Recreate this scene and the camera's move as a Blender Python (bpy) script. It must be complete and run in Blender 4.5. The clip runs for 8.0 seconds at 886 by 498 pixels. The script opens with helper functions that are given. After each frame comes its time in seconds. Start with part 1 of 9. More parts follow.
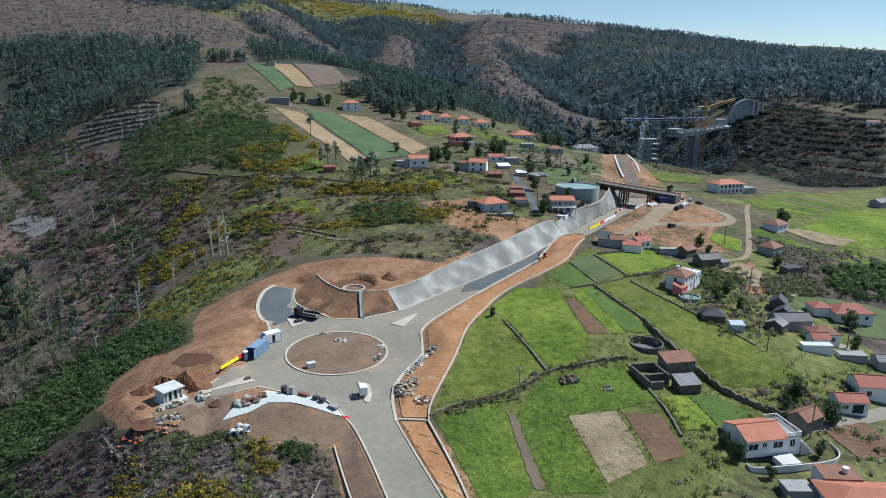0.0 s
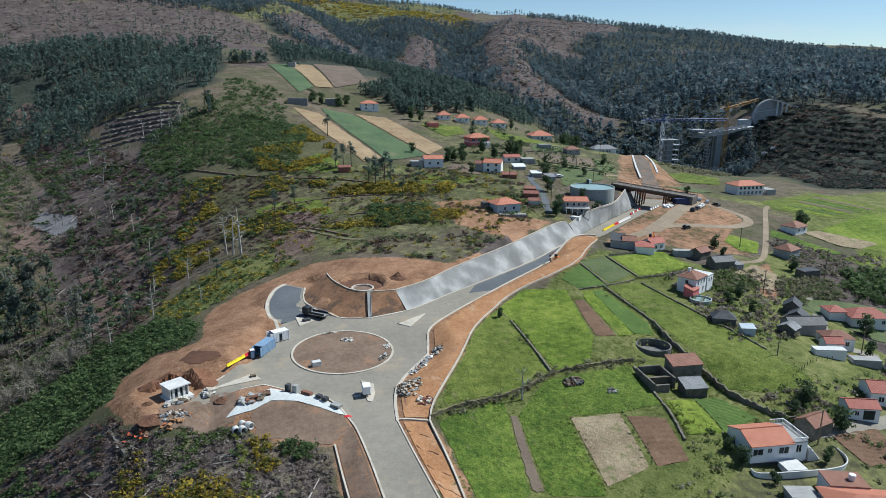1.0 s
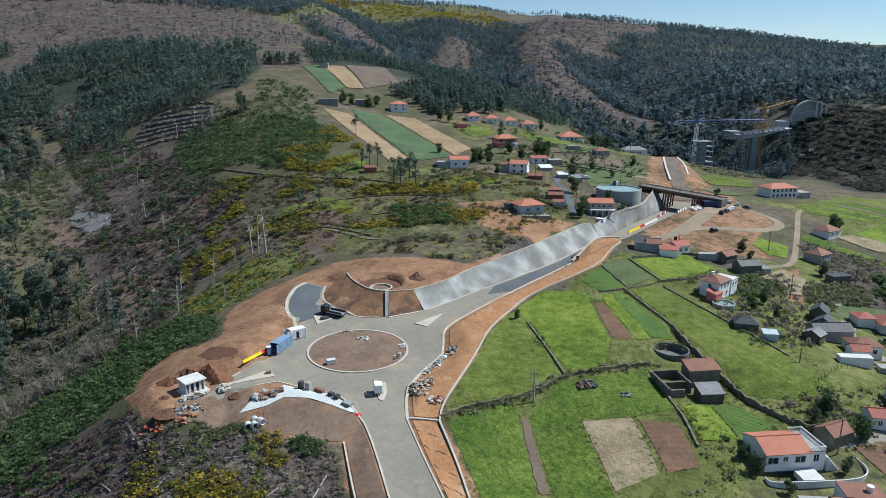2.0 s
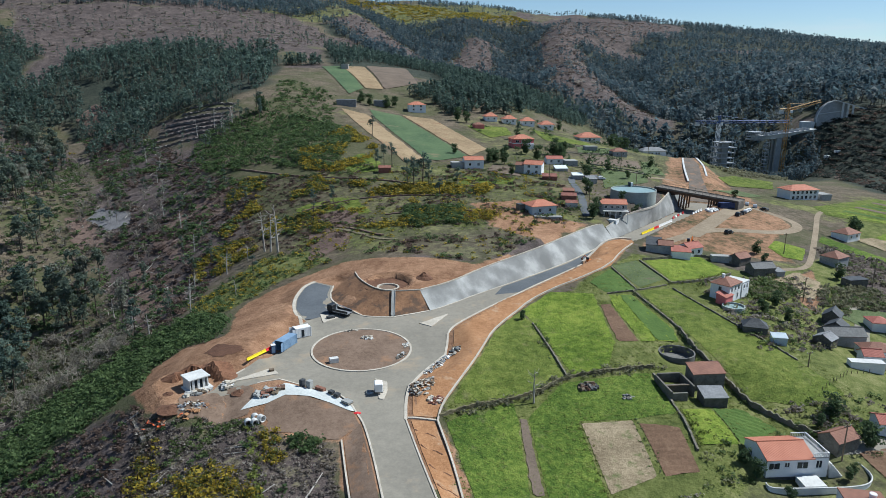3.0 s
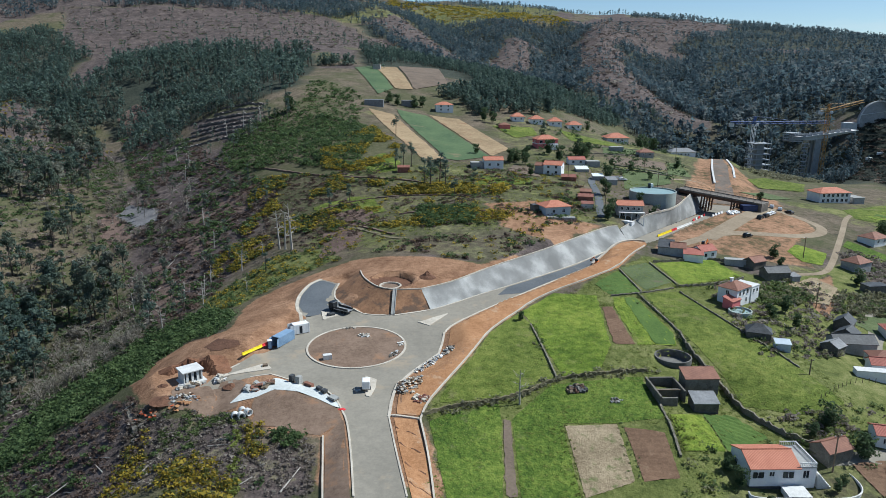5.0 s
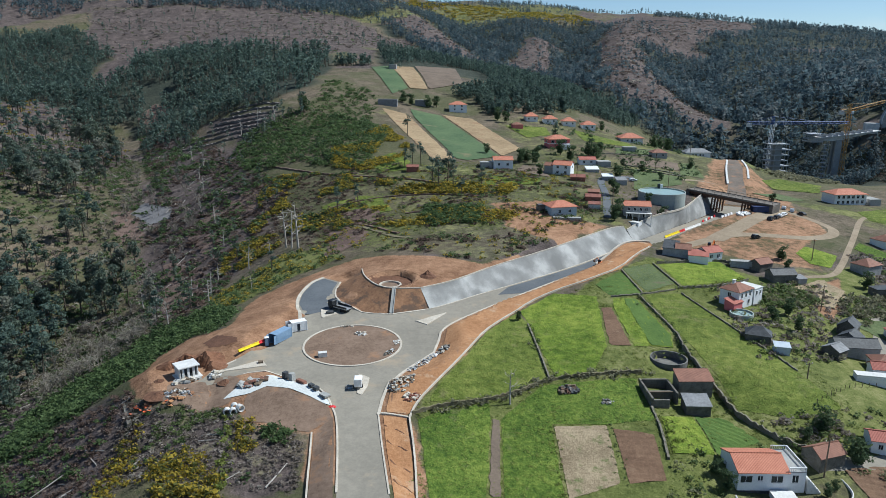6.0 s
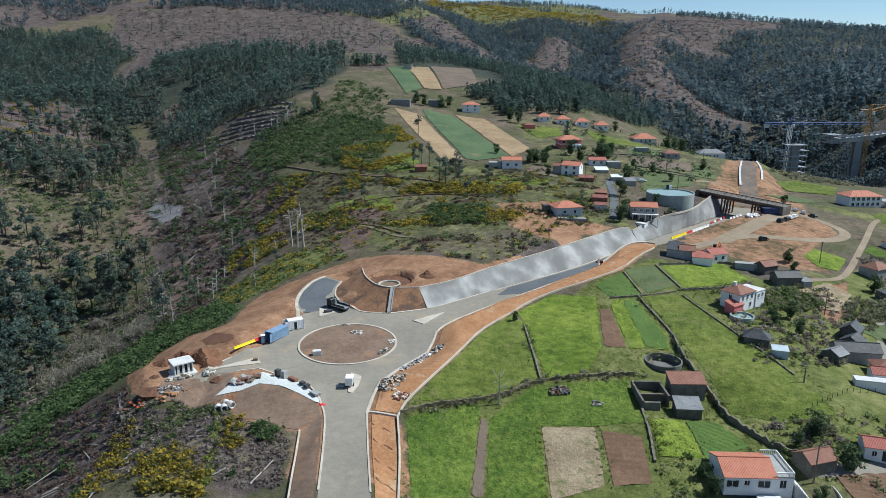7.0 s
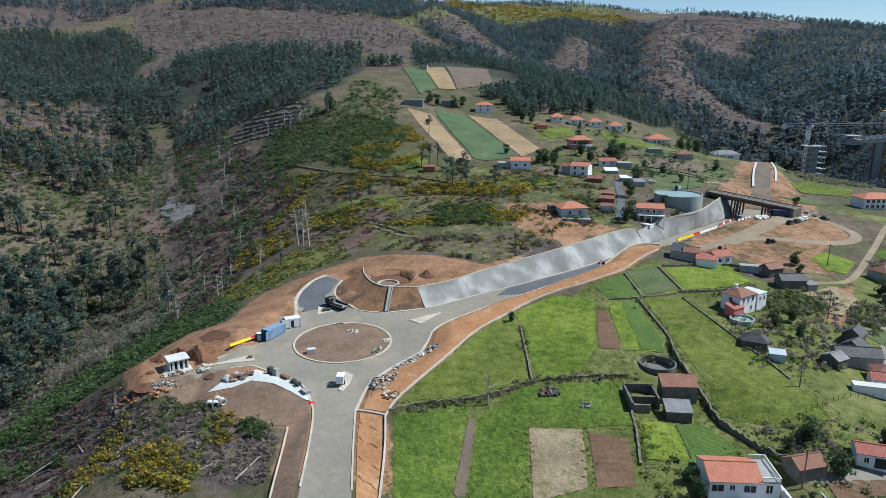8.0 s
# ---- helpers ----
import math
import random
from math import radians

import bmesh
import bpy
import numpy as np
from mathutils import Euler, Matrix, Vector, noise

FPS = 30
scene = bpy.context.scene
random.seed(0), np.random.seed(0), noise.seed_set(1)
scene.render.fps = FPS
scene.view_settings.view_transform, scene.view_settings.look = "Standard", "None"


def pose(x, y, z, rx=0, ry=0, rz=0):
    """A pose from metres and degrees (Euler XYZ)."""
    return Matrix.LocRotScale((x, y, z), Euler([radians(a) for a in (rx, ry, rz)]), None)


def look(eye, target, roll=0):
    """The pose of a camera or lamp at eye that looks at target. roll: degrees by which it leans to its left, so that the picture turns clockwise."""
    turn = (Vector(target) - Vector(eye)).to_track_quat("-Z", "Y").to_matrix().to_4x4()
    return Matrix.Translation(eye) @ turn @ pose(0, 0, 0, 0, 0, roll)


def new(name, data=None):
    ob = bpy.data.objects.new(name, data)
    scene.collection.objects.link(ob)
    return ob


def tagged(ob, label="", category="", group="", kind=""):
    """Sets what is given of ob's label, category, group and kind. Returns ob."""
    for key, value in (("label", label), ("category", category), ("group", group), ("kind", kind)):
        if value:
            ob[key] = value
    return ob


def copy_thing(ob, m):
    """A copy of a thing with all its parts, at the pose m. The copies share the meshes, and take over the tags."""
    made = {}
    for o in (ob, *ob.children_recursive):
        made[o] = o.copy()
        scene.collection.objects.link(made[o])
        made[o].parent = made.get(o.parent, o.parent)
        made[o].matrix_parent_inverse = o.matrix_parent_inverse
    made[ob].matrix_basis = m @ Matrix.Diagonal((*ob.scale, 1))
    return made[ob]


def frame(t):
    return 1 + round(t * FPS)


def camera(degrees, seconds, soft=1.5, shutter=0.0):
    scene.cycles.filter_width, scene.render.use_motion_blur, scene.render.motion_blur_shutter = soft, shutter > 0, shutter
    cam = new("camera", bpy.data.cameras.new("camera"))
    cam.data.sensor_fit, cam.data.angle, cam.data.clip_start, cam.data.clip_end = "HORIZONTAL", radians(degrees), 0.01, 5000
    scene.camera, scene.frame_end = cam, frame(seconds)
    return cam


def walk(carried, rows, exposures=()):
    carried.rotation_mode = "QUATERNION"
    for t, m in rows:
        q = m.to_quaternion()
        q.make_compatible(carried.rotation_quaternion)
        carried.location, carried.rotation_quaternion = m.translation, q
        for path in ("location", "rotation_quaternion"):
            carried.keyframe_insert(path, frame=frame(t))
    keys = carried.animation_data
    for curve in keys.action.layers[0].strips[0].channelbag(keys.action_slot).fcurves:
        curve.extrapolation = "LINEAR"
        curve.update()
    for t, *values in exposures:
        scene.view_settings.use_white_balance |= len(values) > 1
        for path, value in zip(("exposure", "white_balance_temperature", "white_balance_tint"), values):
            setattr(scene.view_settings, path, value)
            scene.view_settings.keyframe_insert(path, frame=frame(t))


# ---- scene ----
# camera: a drone that slides sideways over the slope and slowly turns to the left
cam = camera(65.4, 8.0, soft=0.65)
ROWS = [
    (0.0, -22.16, 2.18, 68.05, 75.43, -0.92, -9.20),
    (0.5, -20.24, 1.84, 68.08, 75.42, -0.86, -8.37),
    (1.0, -18.13, 1.52, 68.10, 75.44, -0.81, -7.32),
    (1.5, -16.00, 1.20, 68.11, 75.46, -0.76, -5.87),
    (2.0, -13.52, 0.90, 68.08, 75.47, -0.71, -4.43),
    (3.5, -5.86, 0.25, 68.03, 75.50, -0.55, -1.62),
    (4.0, -2.86, 0.11, 68.03, 75.48, -0.51, -0.72),
    (4.5, 0.00, 0.00, 68.00, 75.50, -0.48, 0.13),
    (6.0, 9.50, -0.19, 67.96, 75.47, -0.43, 2.83),
    (6.5, 12.63, -0.07, 67.95, 75.46, -0.41, 3.66),
    (7.0, 16.06, 0.06, 67.92, 75.48, -0.39, 4.59),
    (7.5, 19.22, 0.23, 67.90, 75.49, -0.40, 5.44),
    (8.0, 22.68, 0.53, 67.89, 75.49, -0.37, 6.36),
]
walk(cam, [(t, pose(x, y, z, rx, ry, rz)) for t, x, y, z, rx, ry, rz in ROWS], [(0.0, 0.22, 5890, 5.0), (8.0, 0.26, 5890, 5.0)])

# ---- sky, sun ----
SUN_EL, SUN_AZ = 50.0, 74.0        # degrees; azimuth from +y towards +x
world = bpy.data.worlds.new("sky")
scene.world = world
world.use_nodes = True
wn, wl = world.node_tree.nodes, world.node_tree.links
wn.clear()
w_out, w_bg = wn.new("ShaderNodeOutputWorld"), wn.new("ShaderNodeBackground")
w_sky = wn.new("ShaderNodeTexSky")
w_sky.sky_type, w_sky.sun_disc = "NISHITA", False
w_sky.sun_elevation, w_sky.sun_rotation = radians(SUN_EL), radians(SUN_AZ)
w_sky.altitude, w_sky.dust_density, w_sky.ozone_density = 1500, 0.1, 2.5
w_tc, w_map, w_noise, w_ramp, w_mix = (wn.new(n) for n in ("ShaderNodeTexCoord", "ShaderNodeMapping", "ShaderNodeTexNoise", "ShaderNodeValToRGB", "ShaderNodeMix"))
w_map.inputs["Scale"].default_value = (1.2, 2.2, 9.0)
w_noise.inputs["Scale"].default_value, w_noise.inputs["Detail"].default_value, w_noise.inputs["Roughness"].default_value = 2.2, 7.0, 0.6
w_ramp.color_ramp.elements[0].position, w_ramp.color_ramp.elements[1].position = 0.58, 0.92
w_mix.data_type = "RGBA"
w_mix.inputs["B"].default_value = (7.4, 7.9, 8.3, 1)
for a, b in ((w_tc.outputs["Generated"], w_map.inputs["Vector"]), (w_map.outputs[0], w_noise.inputs["Vector"]), (w_noise.outputs["Fac"], w_ramp.inputs[0]),
             (w_ramp.outputs[0], w_mix.inputs["Factor"]), (w_sky.outputs[0], w_mix.inputs["A"]), (w_mix.outputs["Result"], w_bg.inputs["Color"]), (w_bg.outputs[0], w_out.inputs[0])):
    wl.new(a, b)
w_bg.inputs["Strength"].default_value = 0.080
sun_data = bpy.data.lights.new("sun", "SUN")
sun_data.energy, sun_data.angle, sun_data.color = 5.0, radians(0.6), (1.0, 0.965, 0.91)
sun = new("sun", sun_data)
s_dir = Vector((math.sin(radians(SUN_AZ)) * math.cos(radians(SUN_EL)), math.cos(radians(SUN_AZ)) * math.cos(radians(SUN_EL)), math.sin(radians(SUN_EL))))
sun.matrix_world = look(s_dir * 300, (0, 0, 0))

# ---- materials ----
def shader(name):
    m = bpy.data.materials.new(name)
    m.use_nodes = True
    return m, m.node_tree.nodes, m.node_tree.links, m.node_tree.nodes["Principled BSDF"]


def ramp_of(nodes, stops):
    r = nodes.new("ShaderNodeValToRGB")
    els = r.color_ramp.elements
    while len(els) < len(stops):
        els.new(0.5)
    for e, (p, c) in zip(els, stops):
        e.position, e.color = p, (*c, 1)
    return r


def noise_of(nodes, links, vec, scale, detail=4.0, rough=0.6, stretch=None):
    n = nodes.new("ShaderNodeTexNoise")
    n.inputs["Scale"].default_value, n.inputs["Detail"].default_value, n.inputs["Roughness"].default_value = scale, detail, rough
    if stretch:
        m = nodes.new("ShaderNodeMapping")
        m.inputs["Scale"].default_value = stretch
        links.new(vec, m.inputs["Vector"])
        vec = m.outputs[0]
    links.new(vec, n.inputs["Vector"])
    return n.outputs["Fac"]


def blend(nodes, links, fac, a, b, mode="MIX"):
    m = nodes.new("ShaderNodeMix")
    m.data_type, m.blend_type = "RGBA", mode
    for key, v in (("Factor", fac), ("A", a), ("B", b)):
        if isinstance(v, (int, float)):
            m.inputs[key].default_value = v
        elif isinstance(v, tuple):
            m.inputs[key].default_value = (*v, 1)
        else:
            links.new(v, m.inputs[key])
    return m.outputs["Result"]


def math_of(nodes, links, op, a, b=0.0):
    m = nodes.new("ShaderNodeMath")
    m.operation = op
    for n, v in enumerate((a, b)):
        if isinstance(v, (int, float)):
            m.inputs[n].default_value = v
        else:
            links.new(v, m.inputs[n])
    return m.outputs[0]


def bump_of(nodes, links, height, strength, distance, bsdf):
    b = nodes.new("ShaderNodeBump")
    b.inputs["Strength"].default_value, b.inputs["Distance"].default_value = strength, distance
    links.new(height, b.inputs["Height"])
    links.new(b.outputs[0], bsdf.inputs["Normal"])


def surface(name, low, high, big=0.15, fine=2.5, rough=0.9, bump=0.4, lift=0.05, metal=0.0, stain=None, stain_at=0.62, local=False, stretch=None, each=0.0):
    """A two-scale surface: low to high over a broad noise, grain on top, and stains of a third colour where a slow noise is high."""
    m, n, l, b = shader(name)
    if local:
        vec = n.new("ShaderNodeTexCoord").outputs["Object"]
    else:
        vec = n.new("ShaderNodeNewGeometry").outputs["Position"]
    broad = noise_of(n, l, vec, big, 5, 0.65, stretch)
    grain = noise_of(n, l, vec, fine, 5, 0.7, stretch)
    finer = noise_of(n, l, vec, fine * 3.1, 3, 0.7, stretch)
    mixed = math_of(n, l, "ADD", math_of(n, l, "MULTIPLY", broad, 0.4), math_of(n, l, "ADD", math_of(n, l, "MULTIPLY", grain, 0.35), math_of(n, l, "MULTIPLY", finer, 0.25)))
    r = ramp_of(n, [(0.40, low), (0.60, high)])
    l.new(mixed, r.inputs[0])
    col = r.outputs[0]
    if stain:
        s = ramp_of(n, [(stain_at, (0, 0, 0)), (stain_at + 0.1, (1, 1, 1))])
        l.new(noise_of(n, l, vec, big * 1.7, 6, 0.7), s.inputs[0])
        col = blend(n, l, s.outputs[0], col, stain)
    if each:
        o = n.new("ShaderNodeObjectInfo")
        v = math_of(n, l, "ADD", math_of(n, l, "MULTIPLY", o.outputs["Random"], each), 1 - each / 2)
        c = n.new("ShaderNodeCombineColor")
        for k in range(3):
            l.new(v, c.inputs[k])
        col = blend(n, l, 1.0, col, c.outputs[0], "MULTIPLY")
    l.new(col, b.inputs["Base Color"])
    b.inputs["Roughness"].default_value, b.inputs["Metallic"].default_value = rough, metal
    b.inputs["Specular IOR Level"].default_value = 0.25
    if bump:
        bump_of(n, l, math_of(n, l, "ADD", grain, math_of(n, l, "MULTIPLY", finer, 0.5)), bump, lift, b)
    return m


def leafy(name, dark, light, bloom=None, bloom_share=0.0, dry=None):
    """Foliage: every spray of leaves has its own tone, every plant its own tint."""
    m, n, l, b = shader(name)
    geo = n.new("ShaderNodeNewGeometry")
    tint = n.new("ShaderNodeAttribute")
    tint.attribute_name = "tint"
    r = ramp_of(n, [(0.0, dark), (1.0, light)])
    l.new(math_of(n, l, "ADD", math_of(n, l, "MULTIPLY", geo.outputs["Random Per Island"], 0.5), math_of(n, l, "MULTIPLY", tint.outputs["Fac"], 0.5)), r.inputs[0])
    col = r.outputs[0]
    if bloom:
        pick = math_of(n, l, "GREATER_THAN", math_of(n, l, "ADD", geo.outputs["Random Per Island"], math_of(n, l, "MULTIPLY", tint.outputs["Fac"], 0.5)), 1.5 - bloom_share * 1.5)
        col = blend(n, l, pick, col, bloom)
    if dry:
        pick = math_of(n, l, "GREATER_THAN", tint.outputs["Fac"], 0.8)
        col = blend(n, l, math_of(n, l, "MULTIPLY", pick, 0.7), col, dry)
    l.new(col, b.inputs["Base Color"])
    b.inputs["Roughness"].default_value = 0.75
    b.inputs["Specular IOR Level"].default_value = 0.2
    glow = n.new("ShaderNodeBsdfTranslucent")
    l.new(col, glow.inputs["Color"])
    both = n.new("ShaderNodeMixShader")
    both.inputs[0].default_value = 0.5
    l.new(b.outputs[0], both.inputs[1])
    l.new(glow.outputs[0], both.inputs[2])
    l.new(both.outputs[0], n["Material Output"].inputs[0])
    return m


def tiles(name, low, high, pitch=0.28, each=0.12):
    """Clay roof tiles: rows and rolls as relief, pieces of differing tone, darker troughs between rolls."""
    m, n, l, b = shader(name)
    vec = n.new("ShaderNodeTexCoord").outputs["Object"]
    w = n.new("ShaderNodeTexWave")
    w.wave_type, w.bands_direction = "BANDS", "X"
    w.inputs["Scale"].default_value, w.inputs["Distortion"].default_value = 0.31 / pitch, 0.3
    l.new(vec, w.inputs["Vector"])
    w2 = n.new("ShaderNodeTexWave")
    w2.wave_type, w2.bands_direction, w2.wave_profile = "BANDS", "Y", "SAW"
    w2.inputs["Scale"].default_value = 0.31 / (pitch * 1.5)
    l.new(vec, w2.inputs["Vector"])
    broad, grain = noise_of(n, l, vec, 0.7, 4), noise_of(n, l, vec, 5.0, 3, 0.8)
    r = ramp_of(n, [(0.35, low), (0.65, high)])
    l.new(math_of(n, l, "ADD", math_of(n, l, "MULTIPLY", broad, 0.5), math_of(n, l, "MULTIPLY", grain, 0.5)), r.inputs[0])
    groove = math_of(n, l, "MULTIPLY", math_of(n, l, "SUBTRACT", 1.0, w.outputs["Fac"]), 0.3)
    col = blend(n, l, groove, r.outputs[0], (0.10, 0.035, 0.02))
    l.new(col, b.inputs["Base Color"])
    b.inputs["Roughness"].default_value = 0.8
    h = math_of(n, l, "ADD", math_of(n, l, "MULTIPLY", w.outputs["Fac"], 0.7), math_of(n, l, "MULTIPLY", w2.outputs["Fac"], 0.3))
    bump_of(n, l, h, 0.6, 0.06, b)
    return m


M = {}
M["asphalt_old"] = surface("dusty_asphalt", (0.200, 0.183, 0.150), (0.275, 0.250, 0.203), 0.05, 0.6, 0.92, 0.15, 0.02, stain=(0.30, 0.25, 0.185), stain_at=0.56)
M["asphalt_new"] = surface("fresh_asphalt", (0.075, 0.085, 0.095), (0.13, 0.14, 0.15), 0.08, 2.0, 0.85, 0.2, 0.02, stain=(0.17, 0.165, 0.15), stain_at=0.62)
M["cistern"] = surface("stained_cistern_wall", (0.095, 0.092, 0.085), (0.20, 0.195, 0.18), 0.4, 2.0, 0.9, 0.4, 0.04, stain=(0.07, 0.068, 0.06))
M["roadbed"] = surface("brown_roadbed", (0.10, 0.082, 0.066), (0.19, 0.155, 0.125), 0.1, 1.0, 0.92, 0.3, 0.03, stain=(0.25, 0.15, 0.095), stain_at=0.55)
M["brown_earth"] = surface("dusty_brown_earth", (0.125, 0.084, 0.058), (0.235, 0.165, 0.120), 0.09, 0.8, 0.95, 0.6, 0.12, stain=(0.27, 0.155, 0.09), stain_at=0.57)
M["mound_earth"] = surface("rain_washed_earth", (0.145, 0.080, 0.046), (0.30, 0.165, 0.090), 0.16, 1.2, 0.95, 0.7, 0.15, stain=(0.115, 0.075, 0.052), stain_at=0.5)
M["kerb"] = surface("kerb_concrete", (0.36, 0.32, 0.26), (0.56, 0.51, 0.43), 0.3, 3.0, 0.85, 0.2, 0.02)
M["concrete"] = surface("grey_concrete", (0.24, 0.24, 0.23), (0.38, 0.38, 0.36), 0.25, 2.5, 0.85, 0.25, 0.03, stain=(0.17, 0.165, 0.155))
M["concrete_pale"] = surface("pale_concrete", (0.46, 0.46, 0.44), (0.64, 0.64, 0.62), 0.4, 2.0, 0.85, 0.2, 0.02, stain=(0.35, 0.34, 0.32))
M["fresh_slab"] = surface("fresh_slab", (0.48, 0.50, 0.48), (0.62, 0.64, 0.62), 0.5, 2.0, 0.8, 0.15, 0.02)
M["red_earth"] = surface("red_earth", (0.165, 0.083, 0.045), (0.325, 0.176, 0.100), 0.07, 0.9, 0.95, 0.6, 0.15, stain=(0.125, 0.060, 0.034), stain_at=0.58)
M["orange_earth"] = surface("fresh_orange_earth", (0.245, 0.118, 0.052), (0.43, 0.235, 0.118), 0.1, 1.0, 0.95, 0.7, 0.2, stain=(0.40, 0.27, 0.17), stain_at=0.57)
M["track"] = surface("dirt_track", (0.20, 0.155, 0.105), (0.31, 0.25, 0.175), 0.1, 1.0, 0.95, 0.4, 0.05)
M["stone_dark"] = surface("basalt_stone", (0.080, 0.075, 0.064), (0.200, 0.185, 0.158), 0.6, 3.0, 0.9, 0.8, 0.1, each=0.6)
M["white_wall"] = surface("white_render", (0.66, 0.67, 0.68), (0.80, 0.80, 0.79), 0.4, 3.0, 0.8, 0.1, 0.01, stain=(0.52, 0.52, 0.51), stain_at=0.66)
M["grey_wall"] = surface("grey_block_wall", (0.24, 0.24, 0.235), (0.38, 0.38, 0.37), 0.4, 2.5, 0.9, 0.4, 0.03)
M["blue_wall"] = surface("pale_blue_render", (0.36, 0.42, 0.47), (0.48, 0.54, 0.58), 0.4, 2.5, 0.85, 0.1, 0.01)
M["pink_wall"] = surface("pink_render", (0.50, 0.12, 0.13), (0.62, 0.19, 0.18), 0.4, 2.5, 0.85, 0.1, 0.01)
M["tile_new"] = tiles("clay_tile_bright", (0.40, 0.13, 0.072), (0.55, 0.22, 0.135))
M["tile_red"] = tiles("clay_tile_red", (0.30, 0.085, 0.060), (0.43, 0.145, 0.105))
M["tile_old"] = tiles("clay_tile_weathered", (0.17, 0.075, 0.05), (0.30, 0.14, 0.09))
M["sheet_dark"] = surface("dark_roof_sheet", (0.035, 0.038, 0.042), (0.085, 0.09, 0.095), 0.5, 2.0, 0.6, 0.3, 0.03)
M["sheet_grey"] = surface("zinc_roof_sheet", (0.15, 0.155, 0.16), (0.25, 0.255, 0.26), 0.5, 2.0, 0.75, 0.2, 0.02)
M["sheet_white"] = surface("white_roof_sheet", (0.62, 0.66, 0.64), (0.76, 0.79, 0.77), 0.5, 2.0, 0.5, 0.1, 0.02)
M["rust"] = surface("rusty_sheet", (0.13, 0.05, 0.035), (0.30, 0.13, 0.10), 0.7, 3.0, 0.8, 0.3, 0.02, stain=(0.40, 0.36, 0.32))
M["glass"] = surface("window_glass", (0.012, 0.016, 0.022), (0.03, 0.037, 0.045), 0.5, 2.0, 0.08, 0.0)
M["shutter"] = surface("dark_green_shutter", (0.015, 0.022, 0.02), (0.03, 0.04, 0.036), 1.0, 4.0, 0.5, 0.0)
M["wall_stone"] = surface("lichened_wall_stone", (0.105, 0.096, 0.074), (0.245, 0.222, 0.175), 0.7, 3.0, 0.9, 0.9, 0.12, stain=(0.09, 0.105, 0.045), stain_at=0.55)
M["wood"] = surface("weathered_timber", (0.11, 0.085, 0.06), (0.22, 0.17, 0.12), 0.8, 5.0, 0.85, 0.3, 0.02)
M["bark"] = surface("bark", (0.05, 0.04, 0.03), (0.12, 0.10, 0.08), 0.5, 3.0, 0.95, 0.5, 0.05)
M["bark_pale"] = surface("bleached_bark", (0.26, 0.24, 0.21), (0.44, 0.41, 0.37), 0.5, 3.0, 0.9, 0.3, 0.03)
M["brush_pile"] = surface("weathered_brush_pile", (0.085, 0.075, 0.068), (0.20, 0.18, 0.165), 0.3, 1.5, 0.95, 0.9, 0.3)
M["steel"] = surface("galvanised_steel", (0.34, 0.35, 0.36), (0.48, 0.49, 0.50), 0.7, 4.0, 0.5, 0.1, 0.01, metal=0.5)
M["steel_rust"] = surface("weathered_girder_steel", (0.075, 0.045, 0.032), (0.165, 0.095, 0.066), 0.5, 3.0, 0.8, 0.2, 0.02)
M["blue_paint"] = surface("blue_paint", (0.16, 0.25, 0.37), (0.24, 0.34, 0.46), 0.4, 2.0, 0.5, 0.1, 0.01)
M["navy_paint"] = surface("navy_paint", (0.03, 0.045, 0.11), (0.05, 0.07, 0.16), 0.4, 2.0, 0.5, 0.1, 0.01)
M["crane_blue"] = surface("crane_blue_paint", (0.02, 0.06, 0.20), (0.04, 0.10, 0.30), 0.4, 2.0, 0.5, 0.0)
M["crane_orange"] = surface("crane_ochre_paint", (0.42, 0.22, 0.06), (0.56, 0.31, 0.10), 0.4, 2.0, 0.5, 0.0)
M["yellow_paint"] = surface("yellow_plastic", (0.74, 0.56, 0.01), (0.85, 0.67, 0.03), 0.6, 3.0, 0.5, 0.05, 0.01)
M["red_paint"] = surface("red_plastic", (0.52, 0.025, 0.03), (0.66, 0.05, 0.055), 0.6, 3.0, 0.5, 0.05, 0.01)
M["orange_net"] = surface("orange_mesh_plastic", (0.60, 0.10, 0.03), (0.72, 0.16, 0.06), 0.8, 4.0, 0.7, 0.2, 0.02)
M["white_paint"] = surface("white_paint", (0.68, 0.68, 0.67), (0.80, 0.80, 0.79), 0.6, 3.0, 0.5, 0.05, 0.01)
M["black_paint"] = surface("dark_vehicle_paint", (0.015, 0.017, 0.02), (0.035, 0.037, 0.04), 0.8, 3.0, 0.35, 0.0)
M["silver_paint"] = surface("silver_paint", (0.40, 0.41, 0.42), (0.52, 0.53, 0.54), 0.8, 3.0, 0.35, 0.0, metal=0.4)
M["rubber"] = surface("rubber", (0.012, 0.012, 0.012), (0.03, 0.03, 0.03), 1.0, 5.0, 0.9, 0.1, 0.01)
M["orange_machine"] = surface("machine_orange_paint", (0.50, 0.12, 0.02), (0.62, 0.18, 0.04), 0.8, 3.0, 0.5, 0.0)
M["tank_water"] = surface("tank_cover", (0.21, 0.30, 0.30), (0.30, 0.40, 0.39), 0.15, 1.0, 0.35, 0.1, 0.02)
M["tank_green"] = surface("tank_green_wall", (0.27, 0.30, 0.28), (0.38, 0.41, 0.38), 0.2, 2.0, 0.7, 0.1, 0.02, stain=(0.30, 0.34, 0.31))


